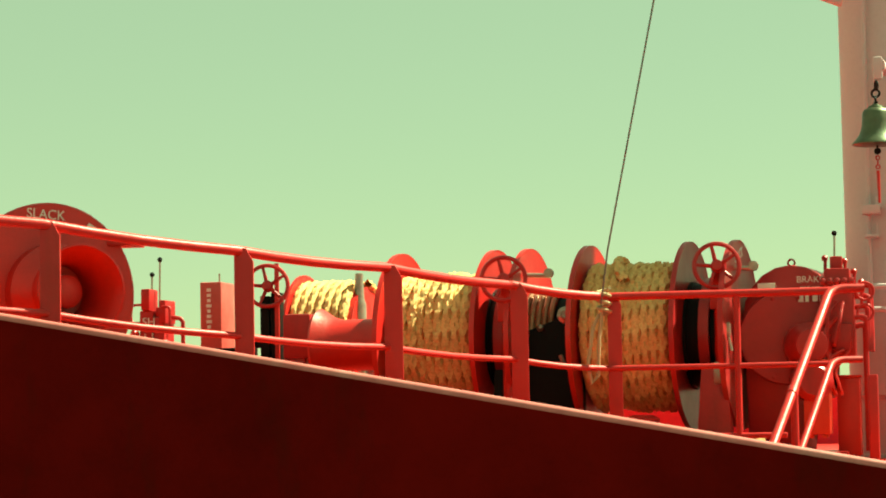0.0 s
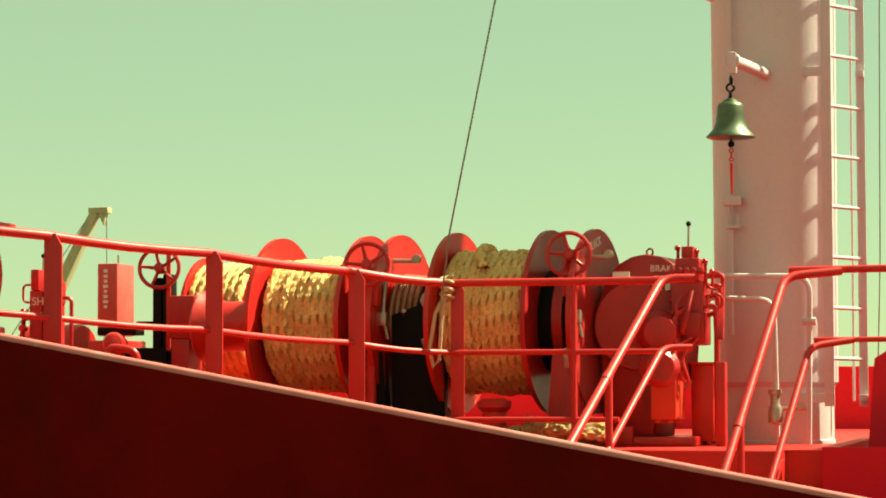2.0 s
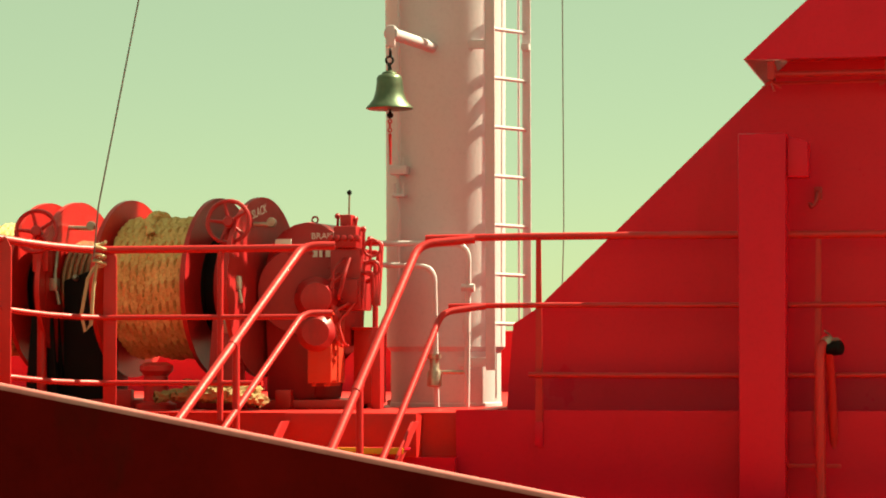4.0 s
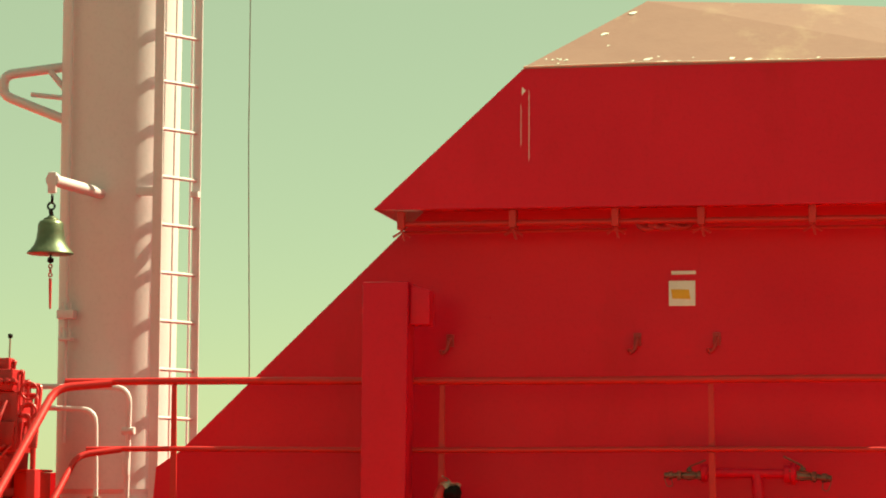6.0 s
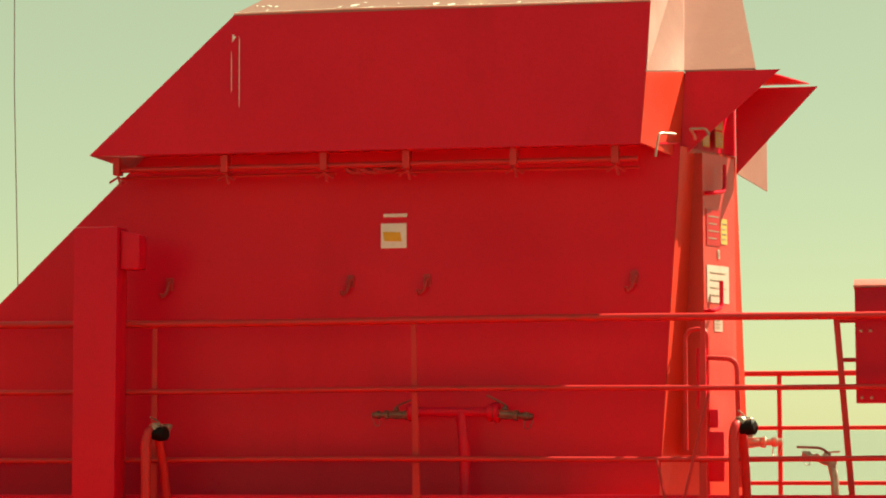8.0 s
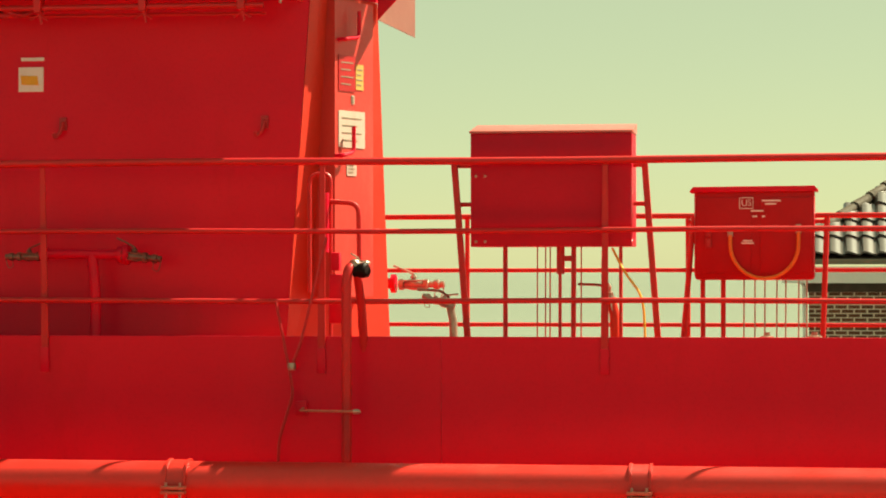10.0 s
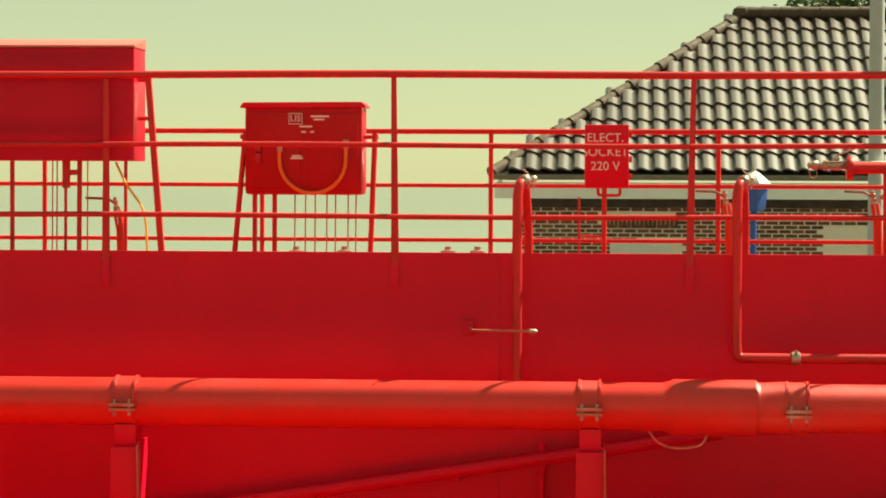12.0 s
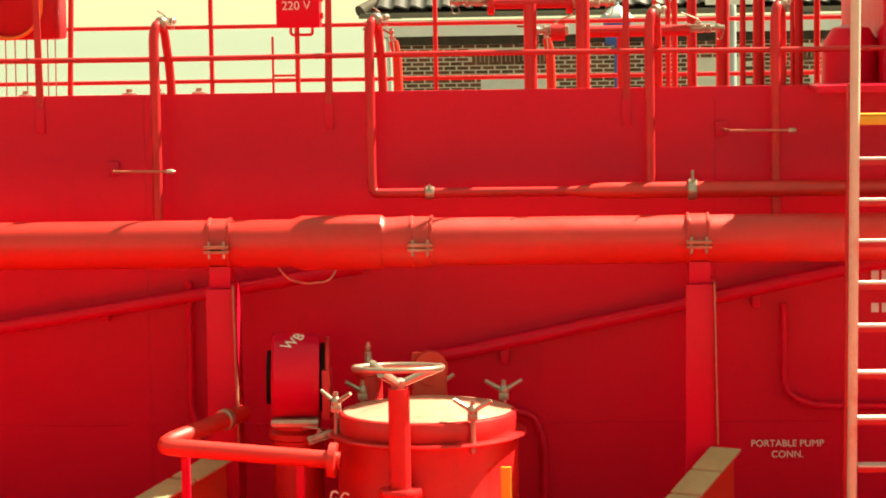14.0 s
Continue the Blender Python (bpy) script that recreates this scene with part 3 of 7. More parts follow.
# ---- foremast, its ladder and the bell ----
def mast():
    th = thing("mast", (-0.17, 14.95, 2.245), "cream painted tubular steel foremast standing on the forecastle deck", "mast")
    c = (-0.137, 14.98, 2.245)
    b = fresh()
    lathe(b, [(0.352, 0), (0.352, 0.02), (0.345, 0.025), (0.345, 0.34), (0.372, 0.37), (0.375, 1.5), (0.382, 3.2), (0.385, 5.2), (0.385, 9.5)], c, n=56)
    part("tube", b, M_WHITE, th)
    # climbing ladder: flat bar stringers and round rungs
    for x, w in ((0.212, 0.030), (0.395, 0.026)):
        b = fresh()
        box(b, x - w, x + w, 14.66, 14.675, 2.47, 9.5, 0.003) if x < 0.3 else box(b, x - w, x + w, 14.90, 14.915, 2.47, 9.5, 0.003)
        part("stringer", b, M_WHITE, th)
    for i in range(23):
        z = 2.755 + 0.3025 * i
        b = fresh()
        tube(b, [(0.225, 14.676, z), (0.39, 14.905, z - 0.004)], 0.012, 8)
        part("rung", b, M_WHITE, th)
    b = fresh()
    tube(b, [(0.33, 14.98, 2.5), (0.335, 14.98, 9.4)], 0.008, 8)
    part("cable", b, M_WHITE, th)
    for z in (2.52, 4.475, 6.4):
        b = fresh()
        box(b, -0.02, 0.21, 14.665, 14.685, z - 0.028, z + 0.028, 0.003)
        part("ladder_bracket", b, M_WHITE, th)
        b = fresh()
        box(b, 0.37, 0.42, 14.85, 14.90, z - 0.02, z + 0.02, 0.003)
        part("ladder_bracket", b, M_WHITE, th)
    # conduit with small junction fittings
    b = fresh()
    tube(b, [(-0.36, 14.63, 2.9), (-0.355, 14.62, 9.0)], 0.013, 8)
    part("conduit", b, M_WHITE, th)
    for z, hgt, w in ((3.70, 0.055, 0.055), (3.545, 0.02, 0.04)):
        b = fresh()
        box(b, -0.345 - w, -0.345 + w, 14.56, 14.64, z - hgt / 2, z + hgt / 2, 0.006)
        for dx in (-0.025, 0.03):
            tube(b, [(-0.345 + dx, 14.58, z), (-0.345 + dx, 14.58, z + 0.075)], 0.006, 6)
        part("fitting", b, M_WHITE, th)
    # bracket of bent tube high on the mast
    b = fresh()
    tube(b, bend([(-0.42, 14.9, 5.33), (-0.88, 14.84, 5.27), (-0.89, 14.84, 5.14), (-0.42, 14.86, 4.95)], 0.07), 0.032, 10)
    tube(b, [(-0.58, 14.86, 5.29), (-0.46, 14.86, 5.15)], 0.02, 8)
    tube(b, [(-0.70, 14.85, 5.14), (-0.45, 14.86, 5.11)], 0.016, 8)
    part("bracket", b, M_WHITE, th)
    # bell arm
    b = fresh()
    tube(b, [(-0.115, 14.70, 4.455), (-0.272, 14.10, 4.482)], 0.036, 14)
    tube(b, [(-0.268, 14.115, 4.482), (-0.274, 14.085, 4.482)], 0.045, 14)
    box(b, -0.30, -0.245, 14.07, 14.10, 4.40, 4.53, 0.012)
    part("bell_arm", b, M_WHITE, th)
    # small pipes at the foot of the mast
    b = fresh()
    tube(b, bend([(-0.50, 14.42, 3.115), (-0.085, 14.42, 3.10), (-0.07, 14.42, 2.25)], 0.09), 0.016, 8)
    tube(b, bend([(-0.50, 14.44, 3.245), (0.125, 14.44, 3.235), (0.11, 14.44, 2.25)], 0.10), 0.017, 8)
    tube(b, [(0.08, 14.44, 2.97), (0.16, 14.44, 2.97)], 0.024, 8)
    tube(b, [(0.11, 14.44, 2.70), (0.11, 14.44, 2.80)], 0.027, 8)
    part("vent_pipe", b, M_WHITE, th)
    b = fresh()
    lathe(b, [(0.03, 0), (0.045, 0.01), (0.045, 0.09), (0.03, 0.11), (0.03, 0.17), (0.042, 0.175), (0.042, 0.2)], (-0.08, 14.40, 2.37), n=14)
    tube(b, [(-0.06, 14.40, 2.46), (0.1, 14.42, 2.46)], 0.012, 8)
    part("junction_box", b, M_STEEL, th, "grey steel junction box")
    return th


mast()


def bell():
    th = thing("ship_bell", (-0.289, 14.12, 4.05), "weathered bronze ship's bell hanging from the mast arm", "bell")
    c = (-0.289, 14.12, 4.03)
    b = fresh()
    prof = [(0.132, 0.0), (0.142, 0.004), (0.140, 0.012), (0.122, 0.03), (0.100, 0.058), (0.087, 0.095), (0.080, 0.14), (0.077, 0.185), (0.068, 0.202), (0.046, 0.212), (0.042, 0.222), (0.022, 0.228), (0.02, 0.235)]
    lathe(b, prof + [(0.0, 0.235)], c, n=40)
    part("bell_body", b, M_BRONZE, th)
    b = fresh()
    ring_bar(b, (-0.289, 14.12, 4.285), (1, 0, 0.2), 0.022, 0.007, 16, 6)
    ring_bar(b, (-0.289, 14.12, 4.325), (0, 1, 0), 0.022, 0.007, 16, 6)
    ring_bar(b, (-0.284, 14.12, 4.37), (1, 0.3, 0), 0.024, 0.008, 16, 6)
    tube(b, [(-0.289, 14.12, 4.255), (-0.289, 14.12, 4.28)], 0.012, 8)
    part("shackle", b, M_BLACK, th)
    b = fresh()
    lathe(b, [(0.004, -0.02), (0.017, -0.012), (0.021, 0.0), (0.017, 0.012), (0.006, 0.02), (0.006, 0.05)], (-0.287, 14.12, 3.995), n=14)
    part("clapper", b, M_BLACK, th)
    b = fresh()
    for k in range(3):
        ring_bar(b, (-0.287, 14.12, 3.958 - 0.026 * k), (1 if k % 2 else 0, 0 if k % 2 else 1, 0), 0.011, 0.0045, 12, 6)
    tube(b, [(-0.287, 14.12, 3.885), (-0.284, 14.12, 3.70)], 0.0105, 8, 0.007)
    part("bell_rope", b, M_RAIL, th, "red bell rope")
    return th


bell()

# stays
b = fresh()
tube(b, [(-1.74, 13.02, 3.12), (-1.69, 12.96, 3.407), (-1.415, 12.92, 4.69), (-0.2, 12.75, 10.4)], 0.005, 8)
st = solo("wire_stay", b, M_WIRE, "thin steel wire stay rising from the forecastle rail", "wire")
b = fresh()
tube(b, [(0.36, 16.2, 2.0), (0.405, 16.2, 3.41), (0.435, 16.0, 4.98), (0.55, 15.6, 9.9)], 0.004, 8)
solo("wire_stay", b, M_WIRE, "thin steel wire stay rising from the trunk deck", "wire")
# the line knotted to the corner post
b = fresh()
pts = []
for i in range(26):
    a = i * 0.9
    pts.append((-1.735 + 0.034 * math.cos(a), 13.10 + 0.036 * math.sin(a), 3.21 - 0.006 * i))
pts += [(-1.79, 13.06, 3.0), (-1.82, 13.04, 2.8), (-1.80, 13.05, 2.70), (-1.77, 13.06, 2.74), (-1.76, 13.07, 2.95), (-1.74, 13.08, 3.1)]
tube(b, pts, 0.010, 8)
solo("rope_lashing", b, M_WOOD, "straw coloured line knotted to the corner post", "rope")


# ---- mooring winches on the forecastle ----
m, nt, p = node_mat("straw_mooring_rope")
n1 = noise_node(nt, 60, 4, 0.7)
n2 = noise_node(nt, 4, 4, 0.6)
r1 = ramp_node(nt, n1.outputs["Fac"], 0.3, 0.7, (0.46, 0.18, 0.05), (0.98, 0.67, 0.28))
r2 = ramp_node(nt, n2.outputs["Fac"], 0.35, 0.7, (0.62, 0.28, 0.08), (0.98, 0.67, 0.28))
nt.links.new(mix_node(nt, 0.5, r1.outputs["Color"], r2.outputs["Color"]), p.inputs["Base Color"])
p.inputs["Roughness"].default_value = 0.8
bp = nt.nodes.new("ShaderNodeBump")
bp.inputs["Strength"].default_value = 0.35
bp.inputs["Distance"].default_value = 0.006
nt.links.new(n1.outputs["Fac"], bp.inputs["Height"])
nt.links.new(bp.outputs[0], p.inputs["Normal"])
M_ROPE = m

LEAN = radians(7)
AX = Vector((math.cos(LEAN), -math.sin(LEAN), 0))
SHAFT = Vector((-2.24, 14.33, 2.975))


def on_shaft(x):
    return SHAFT + AX * ((x + 2.24) / AX.x)


def laid_rope(bm, pts, r, lay=0.125, sides=16):
    """A plaited rope along a dense polyline: strands that cross in chevrons."""
    rings, run = [], 0.0
    for i, q in enumerate(pts):
        d = (pts[min(i + 1, len(pts) - 1)] - pts[max(i - 1, 0)]).normalized()
        ref = d.cross(AX if abs(d.dot(AX)) < 0.9 else Vector((0, 0, 1))).normalized()
        side = d.cross(ref)
        if i:
            run += (q - pts[i - 1]).length
        ring = []
        for k in range(sides):
            a = 2 * math.pi * k / sides
            w = 2 * math.pi * run / lay
            rr = r * (0.60 + 0.52 * max(math.cos(2 * a + w), math.cos(2 * a - w)) ** 2)
            ring.append(bm.verts.new(q + (ref * math.cos(a) + side * math.sin(a)) * rr))
        rings.append(ring)
    for a, c in zip(rings, rings[1:]):
        for k in range(sides):
            bm.faces.new((a[k], a[(k + 1) % sides], c[(k + 1) % sides], c[k]))
    return bm


def rope_coil(x0, x1, radius, label, seed, extra=False):
    rnd = random.Random(seed)
    u = Vector((0, 0, 1))
    v = AX.cross(u)
    r = 0.0285
    turns = int((x1 - x0) / (2 * r * 0.94))
    pts, steps = [], 110
    a0, a1 = on_shaft(x0 + r), on_shaft(x1 - r)
    wob = [rnd.uniform(-0.012, 0.012) for _ in range(turns * 8 + 9)]
    for i in range(turns * steps + 1):
        t = i / (turns * steps)
        a = 2 * math.pi * i / steps
        j = i * 8 / steps
        w = wob[int(j)] * (1 - j % 1) + wob[int(j) + 1] * (j % 1)
        pts.append(a0.lerp(a1, t) + (u * math.cos(a) + v * math.sin(a)) * (radius - r + w) + AX * w * 0.6)
    b = fresh()
    laid_rope(b, pts, r * 1.18)
    th = thing("mooring_rope", on_shaft((x0 + x1) / 2), label, "rope", "ropes on the winch drums")
    part("outer_layer", b, M_ROPE, th)
    b = fresh()
    lathe(b, [(radius - r * 1.6, -(x1 - x0) / 2), (radius - r * 1.6, (x1 - x0) / 2)], on_shaft((x0 + x1) / 2), AX, 48)
    part("inner_layers", b, M_ROPE, th)
    if extra:
        # a last turn that rides up over the others
        pts = []
        for i in range(60):
            t = i / 59
            a = -0.9 + 1.7 * t
            pts.append(on_shaft(x0 + 0.05 + 0.22 * t + 0.03 * math.sin(6 * t)) + (u * math.cos(a) + v * math.sin(a)) * (radius + 0.022))
        b = fresh()
        laid_rope(b, pts, r * 1.05)
        part("loose_turn", b, M_ROPE, th)
    return th


def flange(th, x, radius, mat=M_WINCH, thick=0.022, hub=0.2):
    b = fresh()
    lathe(b, [(hub, -thick / 2), (radius - 0.012, -thick / 2), (radius, -thick / 2 - 0.004), (radius, thick / 2 + 0.004), (radius - 0.012, thick / 2), (hub, thick / 2)], on_shaft(x), AX, 64)
    return part("flange", b, mat, th)


def handwheel(name, at, axis, radius, th, mat=M_MAROON):
    b = fresh()
    axis = Vector(axis).normalized()
    at = Vector(at)
    ring_bar(b, at, axis, radius, 0.013, 36, 8)
    ref = axis.cross(Vector((1, 0, 0.001))).normalized()
    side = axis.cross(ref)
    for k in range(5):
        a = 2 * math.pi * k / 5 + 0.25
        out = ref * math.cos(a) + side * math.sin(a)
        tube(b, [at - axis * 0.02 + out * 0.02, at + out * radius], 0.013, 8, 0.009)
    lathe(b, [(0.034, -0.05), (0.034, 0.01), (0.026, 0.02), (0.012, 0.022)], at, axis, 16)
    return part(name, b, mat, th)


def letters(text, size, m, mat, parent, name="lettering", label=""):
    """Raised flat letters of the built-in font, as one mesh at the pose m."""
    cu = bpy.data.curves.new(name, "FONT")
    cu.body, cu.size, cu.extrude, cu.align_x, cu.align_y = text, size, 0.0015, "CENTER", "CENTER"
    tmp = bpy.data.objects.new(name, cu)
    scene.collection.objects.link(tmp)
    me = bpy.data.meshes.new_from_object(tmp.evaluated_get(bpy.context.evaluated_depsgraph_get()))
    bpy.data.objects.remove(tmp)
    me.transform(Matrix.Translation(-OFFSET[parent]) @ m)
    me.materials.clear()
    me.materials.append(mat)
    ob = new(name, me)
    ob.parent = parent
    OFFSET[ob] = OFFSET[parent]
    if label:
        ob["label"] = label
    return ob


def facing(at, normal, roll=0.0):
    """A pose whose local z is the normal and whose local y points up."""
    z = Vector(normal).normalized()
    x = Vector((0, 0, 1)).cross(z).normalized()
    y = z.cross(x)
    m = Matrix((x, y, z)).transposed().to_4x4()
    return Matrix.Translation(at) @ m @ Matrix.Rotation(roll, 4, "Z")


def winch_stand(th, x, y, wide, z1, mat):
    b = fresh()
    prism(b, [(x - wide, y - 0.05, 2.245), (x + wide, y - 0.05, 2.245), (x + wide * 0.6, y - 0.05, z1), (x - wide * 0.6, y - 0.05, z1)], (0, 0.03, 0), 0.003)
    prism(b, [(x - wide, y + 0.05, 2.245), (x + wide, y + 0.05, 2.245), (x + wide * 0.6, y + 0.05, z1), (x - wide * 0.6, y + 0.05, z1)], (0, 0.03, 0), 0.003)
    return part("stand", b, mat, th)


# ring steel whose tan brown includes the sunlight on the ring tops
M_LIT_RING = surface("sunlit_tan_brown_steel", (0.38, 0.16, 0.08), (0.18, 0.06, 0.035), 0.35, metal=0.4, big=14.0)


def mooring_winch():
    th = thing("mooring_winch", (-2.2, 14.3, 2.245), "red painted double drum mooring winch with rope wound on it", "winch")
    b = fresh()
    tube(b, [on_shaft(-3.72), on_shaft(-0.9)], 0.075, 20)
    part("shaft", b, M_WINCH, th)
    for x, r in ((-3.12, 0.54), (-2.535, 0.54), (-2.33, 0.54), (-1.965, 0.545), (-1.375, 0.545), (-1.10, 0.545)):
        flange(th, x, r, M_MAROON if x in (-1.375, -1.10) else M_WINCH)
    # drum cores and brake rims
    # brake drums and clutch are black to give the shade between the flanges
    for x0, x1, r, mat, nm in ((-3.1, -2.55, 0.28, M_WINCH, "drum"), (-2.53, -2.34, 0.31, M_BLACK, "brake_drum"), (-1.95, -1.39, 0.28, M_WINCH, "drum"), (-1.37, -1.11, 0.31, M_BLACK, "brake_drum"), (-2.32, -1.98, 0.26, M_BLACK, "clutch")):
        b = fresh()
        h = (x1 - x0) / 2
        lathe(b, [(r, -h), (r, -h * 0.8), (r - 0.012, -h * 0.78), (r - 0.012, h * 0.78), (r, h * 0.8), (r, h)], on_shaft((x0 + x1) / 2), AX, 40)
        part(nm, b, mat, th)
    # brake bands with lugs and tension bolts
    for x in (-2.44, -1.24):
        b = fresh()
        lathe(b, [(0.315, -0.03), (0.332, -0.03), (0.332, 0.03), (0.315, 0.03)], on_shaft(x), AX, 48)
        part("brake_band", b, M_MAROON, th)
        c = on_shaft(x)
        b = fresh()
        tube(b, [c + Vector((0.03, -0.18, 0.38)), c + Vector((0.25, -0.16, 0.37))], 0.014, 8)
        lathe(b, [(0.03, 0), (0.035, 0.01), (0.035, 0.03), (0.03, 0.04)], c + Vector((0.06, -0.2, 0.37)), (0, 1, 0), 14)
        lathe(b, [(0.026, 0), (0.03, 0.01), (0.03, 0.03), (0.026, 0.04)], c + Vector((0.24, -0.18, 0.385)), (0, 1, 0), 14)
        part("tension_bolt", b, M_STEEL, th)
        b = fresh()
        tube(b, bend([c + Vector((0.1, -0.35, 0.25)), c + Vector((0.09, -0.38, 0.05)), c + Vector((0.12, -0.38, -0.1))], 0.05), 0.012, 8)
        box(b, c.x + 0.06, c.x + 0.12, c.y - 0.42, c.y - 0.36, c.z - 0.02, c.z + 0.06, 0.01)
        box(b, c.x + 0.02, c.x + 0.07, c.y - 0.42, c.y - 0.36, c.z - 0.28, c.z - 0.16, 0.01)
        part("linkage", b, M_STEEL, th, "bare greasy steel brake linkage")
    # rope rings on the narrow tension part
    for k in range(5):
        b = fresh()
        ring_bar(b, on_shaft(-2.29 + 0.036 * k), AX, 0.285 - 0.004 * k, 0.019, 40, 8)
        part("spacer_ring", b, M_LIT_RING, th, "bare steel ring in sunlit tan brown")
    # black block added for the shade under the clutch, with worn steel pieces that catch the light
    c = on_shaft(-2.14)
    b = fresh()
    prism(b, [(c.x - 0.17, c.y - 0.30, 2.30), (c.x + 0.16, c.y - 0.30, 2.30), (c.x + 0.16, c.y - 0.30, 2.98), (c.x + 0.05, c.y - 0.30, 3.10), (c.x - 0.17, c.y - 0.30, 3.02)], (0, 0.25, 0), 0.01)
    part("shade_block", b, M_BLACK, th)
    for dx, dz, r in ((0.06, 0.13, 0.05), (-0.09, 0.06, 0.02)):
        b = fresh()
        lathe(b, [(r, 0), (r, 0.02), (r * 0.6, 0.03), (r * 0.5, 0.05)], c + Vector((dx, -0.30, dz)), (0.2, -1, 0.1), 14)
        part("linkage_pin", b, M_STEEL, th, "bare worn steel pin")
    b = fresh()
    tube(b, bend([c + Vector((0.03, -0.33, -0.10)), c + Vector((0.06, -0.34, -0.17)), c + Vector((0.12, -0.34, -0.19)), c + Vector((0.15, -0.34, -0.14))], 0.03), 0.014, 8)
    part("hook", b, M_STEEL, th, "bare steel hook")
    # flared warping heads
    b = fresh()
    prof = [(0.10, -0.02), (0.215, 0.0), (0.225, 0.015), (0.212, 0.035), (0.175, 0.09), (0.155, 0.15), (0.155, 0.34), (0.17, 0.42), (0.2, 0.44)]
    lathe(b, prof, on_shaft(-3.66), AX, 44)
    part("warping_head", b, M_WINCH, th)
    b = fresh()
    box(b, -3.87, -3.70, 14.42, 14.70, 2.90, 3.17, 0.015)
    box(b, -3.86, -3.74, 14.44, 14.68, 2.245, 2.90, 0.01)
    part("bearing_block", b, M_MAROON, th)
    # handwheels on their columns
    for x, y, z in ((-2.40, 13.80, 3.312), (-1.185, 13.78, 3.352)):
        handwheel("handwheel", (x, y, z), (0.12, -1, 0.12), 0.125, th)
        b = fresh()
        tube(b, [(x - 0.005, y + 0.03, z), (x + 0.0, y + 0.1, z - 0.12), (x, y + 0.1, 2.26)], 0.03, 10)
        box(b, x - 0.05, x + 0.05, y + 0.06, y + 0.14, z - 0.24, z - 0.06, 0.008)
        part("brake_column", b, M_WINCH, th)
    for x in (-2.44, -1.24):
        c = on_shaft(x)
        # forward stand is black for the shade below the drum
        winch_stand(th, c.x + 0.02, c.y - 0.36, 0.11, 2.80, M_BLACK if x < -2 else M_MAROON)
    c = on_shaft(-1.10)
    letters("SLACK", 0.075, facing(on_shaft(-1.10) + AX * 0.018 + Vector((0.0, -0.12, 0.45)), AX, 0.25), M_SIGN, th)
    # bedplate
    b = fresh()
    box(b, -3.4, -0.5, 14.0, 14.7, 2.245, 2.30, 0.01)
    for x in (-3.3, -2.7, -1.9, -1.5, -0.9):
        box(b, x - 0.05, x + 0.05, 13.95, 14.02, 2.245, 2.36, 0.01)
    part("bedplate", b, M_WINCH, th)
    return th


mooring_winch()
rope_coil(-3.095, -2.56, 0.405, "sunlit straw coloured mooring rope wound on the forward drum", 1)
rope_coil(-1.945, -1.395, 0.425, "straw coloured mooring rope wound full on the after drum", 2, True)


